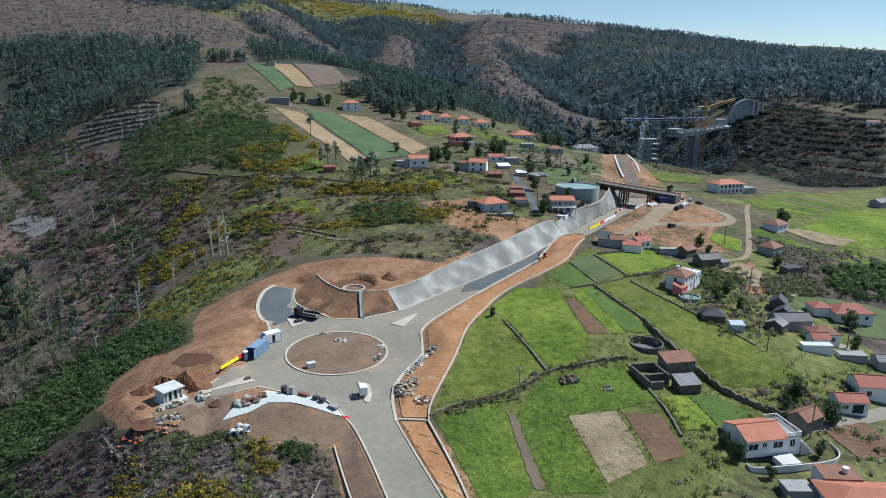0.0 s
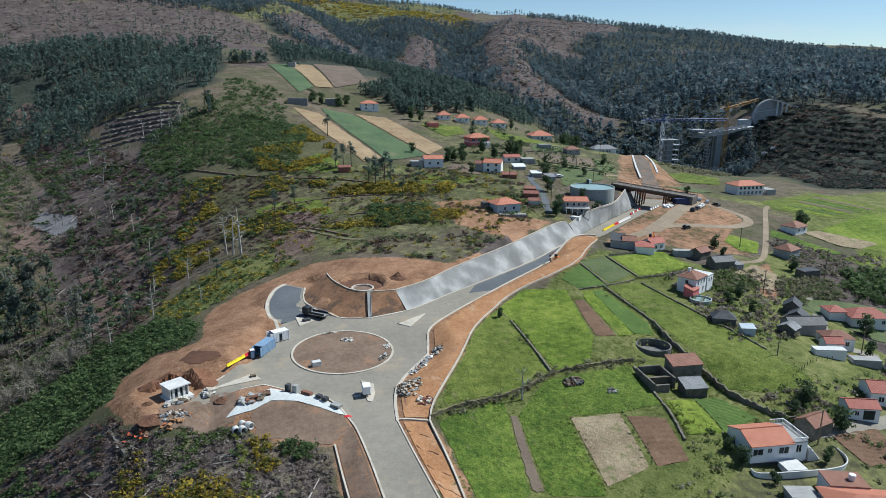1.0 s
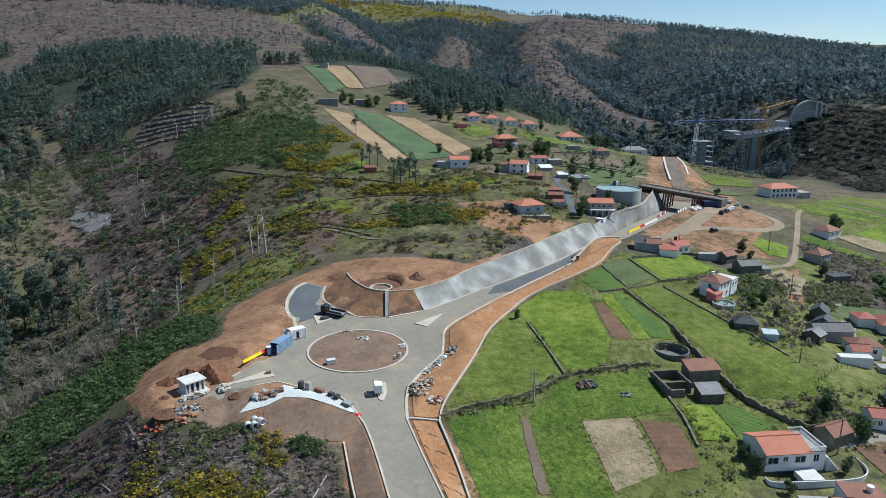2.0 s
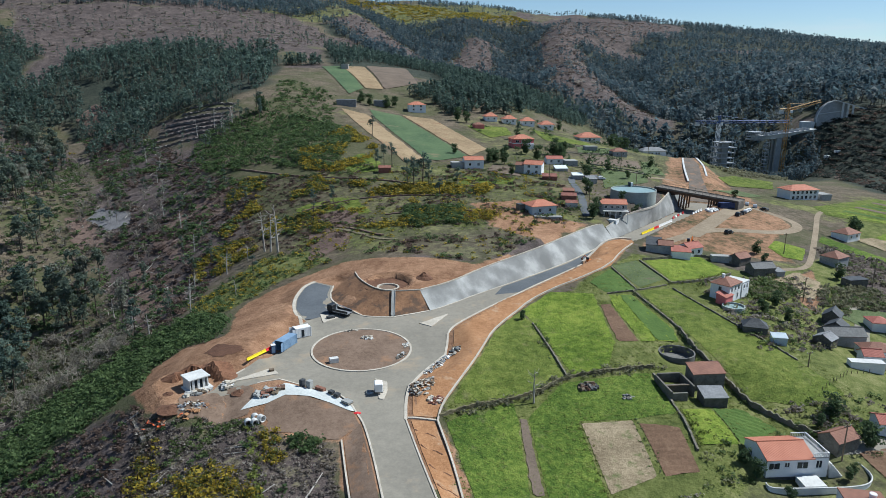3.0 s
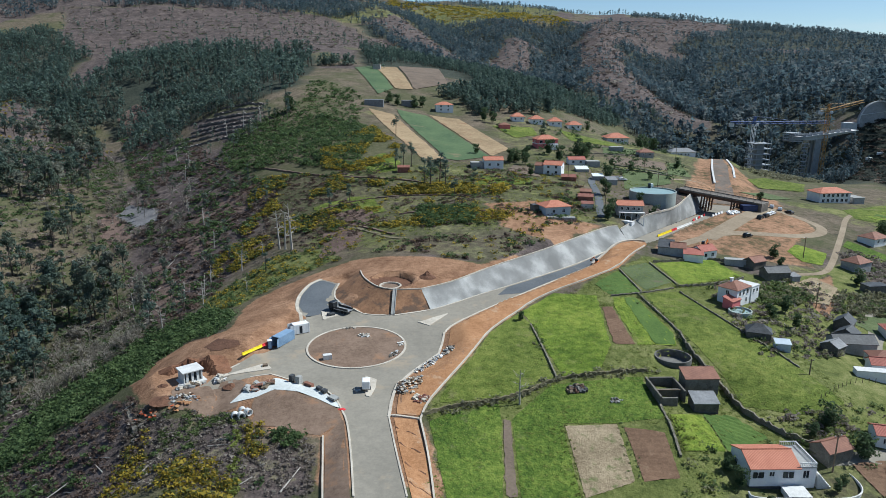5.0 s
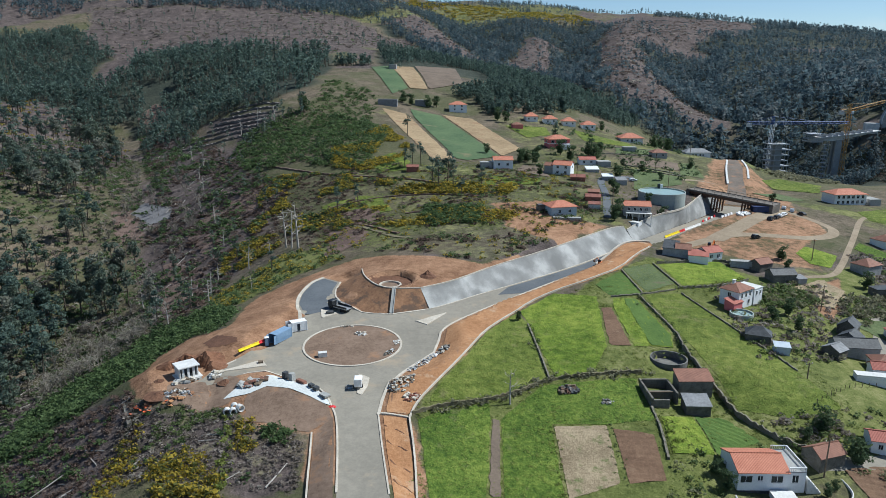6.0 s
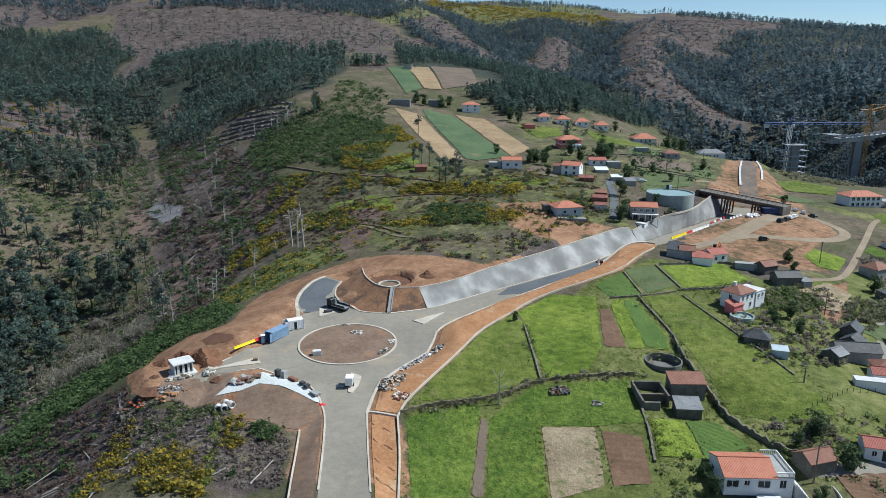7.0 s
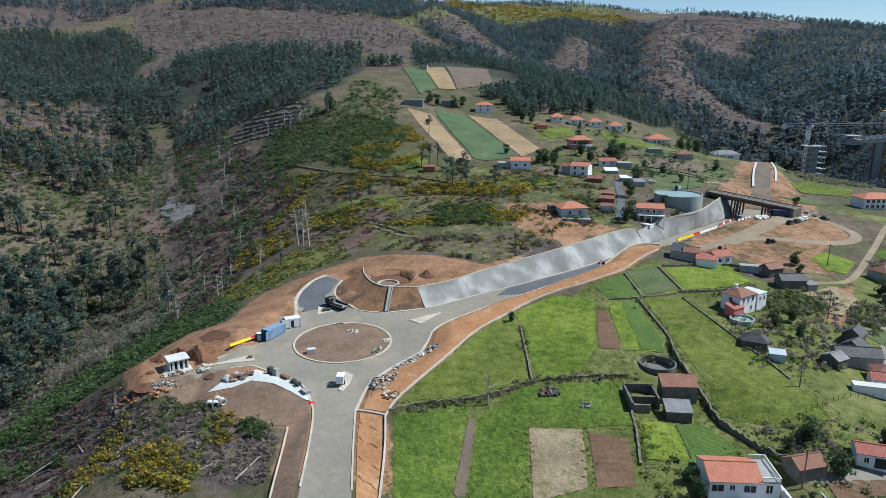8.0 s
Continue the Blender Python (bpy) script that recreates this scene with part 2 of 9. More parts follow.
def meadow(name, dark, mid, light, worn, worn_at=0.6, clump=0.16):
    """Grass in clumps: dark rank patches, mid sward and pale tips on three scales, with worn or dry places."""
    m, n, l, b = shader(name)
    vec = n.new("ShaderNodeNewGeometry").outputs["Position"]
    broad, tuft, blade = noise_of(n, l, vec, clump * 0.3, 5, 0.6), noise_of(n, l, vec, clump * 2.6, 5, 0.62), noise_of(n, l, vec, 2.4, 4, 0.75)
    both = math_of(n, l, "ADD", math_of(n, l, "MULTIPLY", broad, 0.34), math_of(n, l, "ADD", math_of(n, l, "MULTIPLY", tuft, 0.40), math_of(n, l, "MULTIPLY", blade, 0.26)))
    r = ramp_of(n, [(0.40, dark), (0.5, mid), (0.60, light)])
    l.new(both, r.inputs[0])
    w = ramp_of(n, [(worn_at, (0, 0, 0)), (worn_at + 0.09, (1, 1, 1))])
    l.new(noise_of(n, l, vec, clump * 0.7, 6, 0.7), w.inputs[0])
    l.new(blend(n, l, math_of(n, l, "MULTIPLY", w.outputs[0], 0.8), r.outputs[0], worn), b.inputs["Base Color"])
    b.inputs["Roughness"].default_value, b.inputs["Specular IOR Level"].default_value = 0.95, 0.15
    bump_of(n, l, math_of(n, l, "ADD", tuft, math_of(n, l, "MULTIPLY", blade, 0.45)), 1.0, 0.55, b)
    return m


M["grass_bright"] = meadow("bright_grass", (0.060, 0.100, 0.012), (0.135, 0.190, 0.026), (0.225, 0.270, 0.046), (0.165, 0.185, 0.050), 0.58)
M["grass_mid"] = meadow("pasture_grass", (0.056, 0.082, 0.013), (0.115, 0.148, 0.028), (0.190, 0.212, 0.050), (0.175, 0.170, 0.068), 0.57)
M["grass_lush"] = meadow("lush_meadow", (0.038, 0.072, 0.012), (0.088, 0.138, 0.022), (0.165, 0.215, 0.040), (0.120, 0.130, 0.050), 0.6, 0.3)
M["grass_deep"] = surface("deep_green_crop", (0.046, 0.088, 0.018), (0.105, 0.165, 0.036), 0.08, 1.6, 0.95, 0.8, 0.12)
M["grass_dull"] = surface("dull_garden_green", (0.060, 0.085, 0.032), (0.125, 0.155, 0.066), 0.12, 1.2, 0.95, 0.9, 0.2, stain=(0.13, 0.105, 0.07), stain_at=0.58)
M["straw"] = surface("dry_straw_field", (0.175, 0.132, 0.080), (0.385, 0.310, 0.200), 0.16, 1.4, 0.95, 0.9, 0.25, stain=(0.13, 0.145, 0.055), stain_at=0.55)
M["straw_far"] = surface("stubble_strip", (0.20, 0.14, 0.078), (0.37, 0.275, 0.16), 0.05, 0.5, 0.95, 0.8, 0.2, stain=(0.25, 0.15, 0.085), stain_at=0.56)
M["crop_far"] = surface("thin_green_crop", (0.050, 0.088, 0.042), (0.105, 0.150, 0.068), 0.04, 0.5, 0.95, 0.8, 0.12, stain=(0.17, 0.155, 0.085), stain_at=0.6)
M["ploughed"] = surface("ploughed_soil", (0.11, 0.065, 0.040), (0.20, 0.125, 0.078), 0.15, 1.6, 0.95, 0.8, 0.15, stain=(0.23, 0.155, 0.10), stain_at=0.6)
M["brown_field"] = surface("fallow_field", (0.105, 0.080, 0.060), (0.185, 0.142, 0.105), 0.08, 1.2, 0.95, 0.6, 0.1)
M["pine"] = leafy("pine_foliage", (0.036, 0.066, 0.060), (0.175, 0.238, 0.190))
M["garden_leaf"] = leafy("garden_tree_foliage", (0.032, 0.060, 0.030), (0.130, 0.182, 0.084))
M["reed"] = leafy("pale_reed", (0.120, 0.120, 0.070), (0.300, 0.290, 0.190))
M["dark_vine"] = leafy("dark_vine_rows", (0.018, 0.028, 0.026), (0.070, 0.082, 0.066), dry=(0.11, 0.09, 0.075))
M["hedge_leaf"] = leafy("hedge_foliage", (0.055, 0.088, 0.030), (0.205, 0.262, 0.098), dry=(0.22, 0.20, 0.13))
M["bare_twigs"] = leafy("bare_grey_twigs", (0.20, 0.18, 0.15), (0.43, 0.395, 0.335))
M["ash"] = surface("grey_scree", (0.095, 0.09, 0.092), (0.20, 0.195, 0.197), 0.12, 1.2, 0.95, 0.8, 0.2, stain=(0.10, 0.085, 0.07))
M["bare_heath"] = surface("bare_brown_soil", (0.085, 0.056, 0.046), (0.205, 0.142, 0.114), 0.09, 0.9, 0.95, 0.9, 0.3, stain=(0.085, 0.07, 0.05), stain_at=0.57)
M["eucalypt"] = leafy("eucalypt_foliage", (0.045, 0.070, 0.054), (0.200, 0.240, 0.180), dry=(0.22, 0.22, 0.18))
# distance haze is put into this foliage colour: paler and bluer than the leaves
M["far_wood"] = leafy("hazy_far_foliage", (0.040, 0.066, 0.084), (0.145, 0.202, 0.216), dry=(0.185, 0.20, 0.195))
M["shrub"] = leafy("shrub_foliage", (0.026, 0.054, 0.022), (0.155, 0.220, 0.085))
M["gorse"] = leafy("gorse_foliage", (0.080, 0.095, 0.028), (0.200, 0.200, 0.060), bloom=(0.37, 0.285, 0.042), bloom_share=0.55)
M["dry_scrub"] = leafy("dry_scrub_twigs", (0.110, 0.092, 0.080), (0.290, 0.250, 0.215), dry=(0.36, 0.33, 0.28))
M["brown_brush"] = leafy("brown_brushwood", (0.060, 0.042, 0.034), (0.185, 0.132, 0.106), dry=(0.23, 0.19, 0.165))
M["tuft"] = leafy("grass_tufts", (0.120, 0.155, 0.030), (0.260, 0.290, 0.085))
M["dark_earth"] = surface("dark_red_earth", (0.085, 0.042, 0.026), (0.165, 0.085, 0.052), 0.12, 1.0, 0.95, 0.7, 0.2)
# dug red earth, darkened in colour for the shade in the hut's hollow
M["dug_earth"] = surface("shaded_dug_earth", (0.110, 0.052, 0.030), (0.230, 0.115, 0.066), 0.12, 1.0, 0.95, 0.7, 0.2)
M["dry_bank"] = surface("dry_grass_bank", (0.11, 0.10, 0.055), (0.24, 0.205, 0.13), 0.5, 3.0, 0.95, 0.9, 0.15)
M["deck_dark"] = surface("dark_bridge_deck", (0.095, 0.085, 0.074), (0.185, 0.165, 0.145), 0.3, 2.0, 0.9, 0.3, 0.03)

# ---- the lie of the land: crests, gullies and shelves as short lines, joined by a smooth sheet ----
LAND_LINES = dict(
    spur_nose=[(-46, 108, -6), (-30, 112, -6), (-8, 108, -4), (-38, 122, -4.5), (-62, 128, -10), (-60, 152, -2.5), (-70, 168, -6)],
    spur_crest=[(-41, 219, -0.5), (-54, 258, -0.5), (-33, 270, 5.5), (-20, 214, 5.5), (-9, 232, 7), (15, 250, 9), (38, 237, 8.5), (-50, 333, 14), (66, 272, 8.5), (45, 280, 12), (90, 290, 11.5), (70, 317, 14.5), (83, 318, 12)],
    upper_spur=[(-60, 383, 25), (-100, 399, 22), (25, 362, 19), (-113, 377, 13), (-33, 424, 29), (58, 420, 22), (117, 366, 15), (117, 500, 20), (-5, 530, 37), (48, 500, 31), (-65, 597, 54), (6, 612, 50), (60, 585, 45), (-150, 569, 56), (-115, 500, 42)],
    terrace_slope=[(-186, 538, 35), (-156, 390, 1), (-217, 450, 1), (-75, 257, -8), (-90, 200, -17), (-78, 165, -11), (-94, 146, -22), (-125, 170, -35), (-100, 110, -27), (-130, 90, -45), (-60, 70, -22)],
    ravine=[(-150, 215, -43), (-165, 255, -38), (-170, 290, -31), (-182, 345, -17), (-240, 470, -4), (-330, 640, -6), (-140, 130, -52), (-130, 20, -65)],
    far_side=[(-225, 300, -14), (-260, 380, 2), (-320, 520, 12), (-420, 640, 22), (-340, 789, 64), (-230, 700, 50), (-500, 800, 36), (-320, 1000, 104), (-180, 1014, 108), (-670, 1100, 114), (-560, 1500, 205), (-290, 1300, 155), (-260, 180, -30), (-420, 420, 30)],
    village=[(10, 120, -4.5), (28, 110, -5.5), (8, 150, 0), (24, 187, 1), (44, 199, 3.5), (38, 127, -2.5), (50, 125, -2), (60, 146, -2.5), (54, 156, 1), (77, 146, 0), (72, 177, 2), (57, 180, 2.5), (85, 195, 2), (85, 226, 4), (62, 112, -7.5), (72, 98, -8), (108, 169, -3), (137, 207, -1), (131, 236, 2), (131, 276, 7)],
    valley_right=[(172, 257, 0), (186, 345, 5), (187, 319, 5), (150, 385, 7), (162, 425, 12), (170, 446, 13), (215, 480, 0), (240, 300, 2), (180, 200, -6), (120, 110, -12), (300, 450, -2), (330, 575, -14), (250, 550, -22), (350, 380, 0)],
    gorge=[(230, 640, -28), (221, 800, 4), (150, 700, 22), (280, 720, -14), (190, 1000, 42), (120, 850, 42)],
    right_hill=[(390, 560, 18), (362, 620, 22), (386, 612, 28), (350, 545, 6), (420, 600, 38), (420, 480, 16), (330, 800, 18), (388, 760, 44), (480, 650, 44), (600, 560, 50), (560, 420, 28), (360, 1100, 46)],
    far_ridge=[(-230, 1600, 186), (-48, 2200, 250), (168, 3000, 316), (494, 3000, 298), (800, 2700, 254), (940, 2500, 222), (1100, 2300, 195), (1280, 2100, 150), (1700, 2000, 112), (80, 1400, 96), (115, 1250, 82), (-60, 1050, 80), (700, 1500, 96), (1000, 1200, 80), (190, 1140, 66), (520, 1900, 150)],
    rim=[(-1500, 900, 150), (-2500, 2500, 250), (-1200, -600, -60), (0, -900, -120), (0, -100, -40), (80, 30, -22), (250, 60, -30), (900, 100, -20), (1500, -700, -60), (2600, 1500, 120), (0, 4600, 250), (-300, 60, -60), (-450, 250, 10)],
)


def thin_plate(points):
    """A smooth sheet over scattered heights, as coefficients and a function of x and y."""
    p = np.array(points, float)
    xy, z = p[:, :2] / 100.0, p[:, 2]
    n = len(p)

    def kernel(r2):
        return 0.5 * r2 * np.log(r2 + 1e-9)

    d2 = ((xy[:, None] - xy[None]) ** 2).sum(-1)
    reach = np.linalg.norm(xy - (0, 2.0), axis=1)
    a = np.zeros((n + 3, n + 3))
    a[:n, :n] = kernel(d2) + np.diag(0.004 + 0.02 * np.maximum(reach - 3, 0))
    a[:n, n], a[:n, n + 1:] = 1, xy
    a[n, :n], a[n + 1:, :n] = 1, xy.T
    w = np.linalg.solve(a, np.r_[z, 0, 0, 0])

    def height(x, y):
        x, y = np.asarray(x, float) / 100.0, np.asarray(y, float) / 100.0
        out = w[n] + w[n + 1] * x + w[n + 2] * y
        for (px, py), c in zip(xy, w):
            out = out + c * kernel((x - px) ** 2 + (y - py) ** 2)
        return out

    return height


natural = thin_plate([p for line in LAND_LINES.values() for p in line])

ROAD_Y = [40, 90, 130, 160, 190, 225, 265, 310, 330, 365, 395, 420, 446, 480]
ROAD_Z = [-5.5, -3.6, -2.2, -1.4, -0.2, 1.3, 3.0, 4.4, 5.2, 7.6, 10.4, 12.8, 13.8, 13.8]


def road_z(y):
    return np.interp(y, ROAD_Y, ROAD_Z)


# earthworks: axis of each leg, half width, slope of the cut, slope of the fill
LEGS = dict(
    south=([(5, 40), (-0.5, 60), (-9, 104), (-12, 118), (-14.3, 131), (-17, 150)], 5.4, 0.5, 0.45),
    north_east=([(-8, 172), (1.5, 185.5), (12.4, 199.5), (23.8, 209.5), (39, 225), (50, 237.5), (60.5, 250), (74.5, 263), (98, 288), (119, 310), (134, 332), (147, 364), (156, 390), (164, 418), (173, 448)], 6.0, 1.15, 0.5),
    north_west=([(-28, 182), (-38, 192), (-39.2, 203), (-37.3, 215)], 5.6, 0.7, 0.5),
    west=([(-30, 156), (-45, 151.5), (-55, 146)], 4.6, 0.6, 0.5),
    ring=([(-21.6, 165.1), (-21.4, 165.3)], 22.5, 0.42, 0.5),
    hut_shelf=([(-62, 150), (-56, 141)], 6.0, 0.8, 0.6),
    apron=([(-15.5, 183.5), (-5, 188.2), (4, 195), (13, 203.5)], 3.6, 1.15, 0.5),
)


def seg_distance(x, y, line):
    """Distance to a polyline, and the y of the nearest place on it."""
    best, where = np.full(np.shape(x), 1e9), np.zeros(np.shape(x))
    for (ax, ay), (bx, by) in zip(line, line[1:]):
        dx, dy = bx - ax, by - ay
        t = np.clip(((x - ax) * dx + (y - ay) * dy) / (dx * dx + dy * dy), 0, 1)
        d = np.hypot(x - ax - t * dx, y - ay - t * dy)
        where, best = np.where(d < best, ay + t * dy, where), np.minimum(d, best)
    return best, where


def lattice(i, j):
    v = np.sin(i * 127.1 + j * 311.7) * 43758.5453
    return v - np.floor(v)


def value_noise(x, y):
    i, j = np.floor(x), np.floor(y)
    u, v = x - i, y - j
    u, v = u * u * (3 - 2 * u), v * v * (3 - 2 * v)
    return (lattice(i, j) * (1 - u) + lattice(i + 1, j) * u) * (1 - v) + (lattice(i, j + 1) * (1 - u) + lattice(i + 1, j + 1) * u) * v


def fractal(x, y, octaves=4):
    out, amp = 0.0, 0.5
    for k in range(octaves):
        out, amp, x, y = out + amp * value_noise(x + 17.3 * k, y - 9.1 * k), amp / 2, x * 2.03, y * 2.03
    return out


# spurs (rising) and side valleys (sinking) of the far hills: line in plan, height, half width
SPURS = (([(-270, 1850), (-170, 1600), (-95, 1400), (-50, 1270)], 20.0, 85.0), ([(150, 1640), (122, 1480), (100, 1340)], 24.0, 52.0),
         ([(380, 1850), (310, 1560), (265, 1300), (238, 1100), (236, 960), (256, 850), (258, 790)], 30.0, 66.0), ([(620, 2350), (520, 1950), (450, 1680)], 14.0, 120.0))
VALES = (([(-40, 2000), (20, 1650), (45, 1350), (90, 1120)], 26.0, 85.0), ([(270, 1900), (215, 1600), (170, 1330), (150, 1100)], 24.0, 70.0), ([(520, 1700), (410, 1420), (340, 1180), (310, 980), (300, 860)], 26.0, 80.0))


def spur_share(x, y):
    """1 on the crests of the far spurs, 0 in the valleys, with an uneven edge."""
    wave = 1.0 + 1.5 * (fractal(x / 60.0 + 8.0, y / 60.0) - 0.47)
    return np.maximum.reduce([np.clip(1.9 - 1.9 * seg_distance(x, y, line)[0] / (wide * wave), 0, 1) for line, _, wide in SPURS])


def ground_z(x, y):
    x, y = np.asarray(x, float), np.asarray(y, float)
    h = natural(x, y)
    for lines, sign in ((SPURS, 1), (VALES, -1)):
        for line, high, wide in lines:
            h = h + sign * high * np.exp(-(seg_distance(x, y, line)[0] / wide) ** 2)
    # gullies and ribs on the far hills
    far = np.clip((np.hypot(x, y) - 650) / 900, 0, 1)
    rib = np.abs(fractal(x / 260.0 + 3.1, y / 330.0 + 1.7) - 0.47)
    h = h + far * (60 * (rib - 0.09) + 20 * (fractal(x / 70.0, y / 70.0) - 0.47))
    rough = np.clip((-x - 62 - 0.02 * y) / 40, 0, 1) * np.clip((y - 60) / 60, 0, 1)
    h = h + rough * 3.0 * (fractal(x / 22.0, y / 22.0) - 0.47)
    # terraced hill across the gorge
    step = np.clip((x - 300) / 40, 0, 1) * np.clip((620 - y) / 60, 0, 1) * np.clip((y - 400) / 40, 0, 1)
    wob = h + 1.6 * fractal(x / 40.0, y / 40.0)
    h = h + step * 0.8 * (np.round(wob / 4.0) * 4.0 - wob)
    for line, half, cut, fill in LEGS.values():
        d, at = seg_distance(x, y, line)
        z = road_z(y if half > 20 else at)
        if line is LEGS["hut_shelf"][0]:
            z = -2.3
        d = np.maximum(d - half, 0)
        h = np.maximum(np.minimum(h, z + cut * d), z - fill * d)
    return h


def gz(x, y):
    return float(ground_z(np.array([x]), np.array([y]))[0])


def inside(x, y, poly):
    x, y = np.asarray(x), np.asarray(y)
    hit = np.zeros(x.shape, bool)
    for (ax, ay), (bx, by) in zip(poly, poly[1:] + poly[:1]):
        if ay != by:
            hit ^= ((ay > y) != (by > y)) & (x < (bx - ax) * (y - ay) / (by - ay) + ax)
    return hit


def cover(x, y, poly, soft):
    """1 inside a plan shape, 0 outside, with a soft uneven edge."""
    d, _ = seg_distance(x, y, poly + poly[:1])
    d = np.where(inside(x, y, poly), d, -d) + soft * 1.6 * (fractal(x / (soft * 2.5), y / (soft * 2.5)) - 0.47)
    return np.clip(d / soft + 0.5, 0, 1)


# ---- land use in plan ----
BELT = [(-100, 139), (-88, 144), (-78, 148), (-76, 158), (-72, 170), (-62, 178), (-64, 200), (-72, 216), (-84, 228), (-96, 224), (-108, 208), (-118, 196), (-124, 180), (-118, 158), (-108, 143)]
PALE_PATCH = [(-143, 228), (-152, 254), (-124, 250), (-108, 234), (-104, 215), (-116, 204), (-124, 190), (-134, 200)]
ZONES = dict(
    pine_belt=[(-872, 1074), (-654, 1129), (-478, 956), (-164, 821), (-143, 726), (-122, 552), (-150, 522), (-192, 537), (-210, 533), (-339, 689), (-375, 666), (-458, 733), (-605, 738)],
    felled=[(-722, 1330), (-447, 1345), (-235, 1400), (-110, 1180), (-164, 821), (-482, 963), (-570, 1013)],
    top_left=[(-1164, 1376), (-727, 1475), (-315, 1891), (-200, 1500), (-238, 1405), (-451, 1345), (-731, 1335), (-775, 1161), (-967, 1141)],
    terraces=[(-201, 535), (-170, 516), (-142, 511), (-124, 496), (-133, 456), (-147, 451), (-184, 492)],
    ravine_wood=[(-361, 426), (-331, 498), (-371, 638), (-233, 482), (-171, 361), (-152, 316), (-97, 228), (-109, 199), (-129, 172), (-150, 172)],
    heath_far=[(-467, 573), (-532, 792), (-380, 686), (-240, 496), (-276, 446), (-280, 346)],
    gully=[(-325, 673), (-198, 506), (-123, 394), (-87, 344), (-88, 295), (-86, 239), (-97, 228), (-158, 328), (-192, 411)],
    green_scrub=[(-145, 462), (-121, 490), (-62, 462), (-43, 423), (-48, 352), (-66, 357), (-94, 376), (-108, 371), (-141, 413)],
    gorse_mid=[(-72, 393), (-49, 448), (-28, 394), (-31, 363), (-47, 348), (-66, 357)],
    gorse_band=[(-51, 336), (-7, 324), (28, 318), (24, 303), (-12, 308), (-44, 322)],
    gorse_slope=[(-97, 350), (-77, 325), (-62, 281), (-78, 265), (-93, 263), (-101, 279), (-93, 303)],
    gorse_knoll=[(-36, 298), (-11, 284), (27, 286), (24, 267), (-5, 264), (-28, 270)],
    shrub_knoll=[(-13, 289), (11, 287), (12, 264), (-9, 265)],
    shrub_strip=BELT,
    fore_scrub=[(-66, 137), (-52, 134), (-42, 133), (-37, 125), (-27, 124), (-23, 120), (-22, 107), (-56, 112), (-66, 127)],
    slope_fore=[(-102, 136), (-88, 143), (-78, 145), (-69, 143), (-62, 131), (-60, 118), (-58, 104), (-82, 100), (-100, 108)],
    belt_village=[(-43, 624), (35, 685), (82, 587), (191, 804), (164, 692), (67, 539), (18, 524), (6, 569)],
    wood_mid=[(-124, 939), (56, 1120), (144, 840), (232, 863), (270, 806), (249, 736), (200, 790), (87, 623), (35, 685), (-83, 713)],
    heath_mid=[(68, 1364), (406, 1975), (728, 2103), (323, 1118), (280, 779), (238, 807), (157, 917)],
    meadow_upper=[(-66, 357), (-25, 359), (64, 364), (62, 269), (14, 218), (-34, 243), (-50, 266), (-35, 290)],
    pasture_right=[(-2, 135), (11, 165), (41, 202), (70, 234), (109, 220), (150, 244), (127, 181), (125, 154), (104, 130), (68, 122), (44, 103), (-2, 106)],
    fields_far_right=[(200, 335), (332, 392), (193, 232), (185, 251), (178, 278)],
    right_terraces=[(372, 645), (416, 631), (448, 533), (332, 392), (271, 391), (325, 578)],
    bush_right=[(84, 212), (119, 221), (127, 197), (98, 162), (79, 158), (80, 191)],
    thicket_right=[(158, 221), (190, 228), (186, 212), (160, 194), (143, 194), (148, 208)],
    earth_site=[(-74, 150), (-79, 174), (-73, 183), (-59, 177), (-65, 212), (-58, 224), (-42, 231), (-33, 235), (-16, 228), (12, 219), (38, 235), (49, 228), (72, 249), (67, 236), (57, 219), (44, 207), (33, 200), (25, 192), (17, 180), (12, 170), (6, 153), (1, 143), (-3, 132), (2, 106), (-20, 107), (-23, 124), (-34, 126), (-42, 134), (-52, 134), (-61, 134)],
    earth_house=[(16, 290), (38, 294), (51, 272), (62, 269), (40, 240), (21, 260)],
    earth_r=[(112, 217), (132, 228), (123, 205), (112, 192)],
)
ZONES["earth_bridge"] = [(118, 345), (148, 420), (160, 452), (178, 452), (176, 400), (165, 345), (156, 315), (154, 279), (135, 260), (130, 234), (108, 237), (93, 246), (73, 243), (94, 270)]
ZONES["knoll_west"] = [(-103, 362), (-53, 345), (-35, 290), (-49, 259), (-71, 276), (-88, 268), (-96, 315)]
ZONES["upper_heath"] = [(-117, 597), (-65, 551), (-62, 462), (-121, 490), (-109, 512)]
ZONES["ridge_heath"] = [(-420, 1500), (-70, 2120), (150, 2950), (480, 2980), (330, 2450), (30, 1800), (-200, 1400)]
ZONES["ridge_gorse"] = [(-280, 2080), (-60, 1970), (100, 2050), (330, 2080), (340, 2290), (80, 2350), (-200, 2330)]
ZONES["edge_strip"] = [(-90, 240), (-68, 264), (-48, 260), (-36, 240), (-56, 231), (-68, 216), (-80, 222)]
ZONES["garden"] = [(40, 106), (50, 122), (66, 126), (92, 141), (135, 158), (160, 190), (175, 160), (130, 110), (95, 90), (44, 90)]
ZONES["village_green"] = [(18, 520), (100, 540), (165, 500), (160, 440), (118, 355), (80, 355), (38, 404)]
RIGHT_WOOD = [(150, 760), (205, 650), (196, 560), (195, 480), (225, 455), (300, 500), (330, 560), (345, 600), (360, 690), (385, 650), (440, 610), (470, 560), (520, 470), (640, 400), (1500, 600), (2300, 1950), (1450, 2500), (850, 2750), (720, 2200), (420, 1350), (280, 950)]
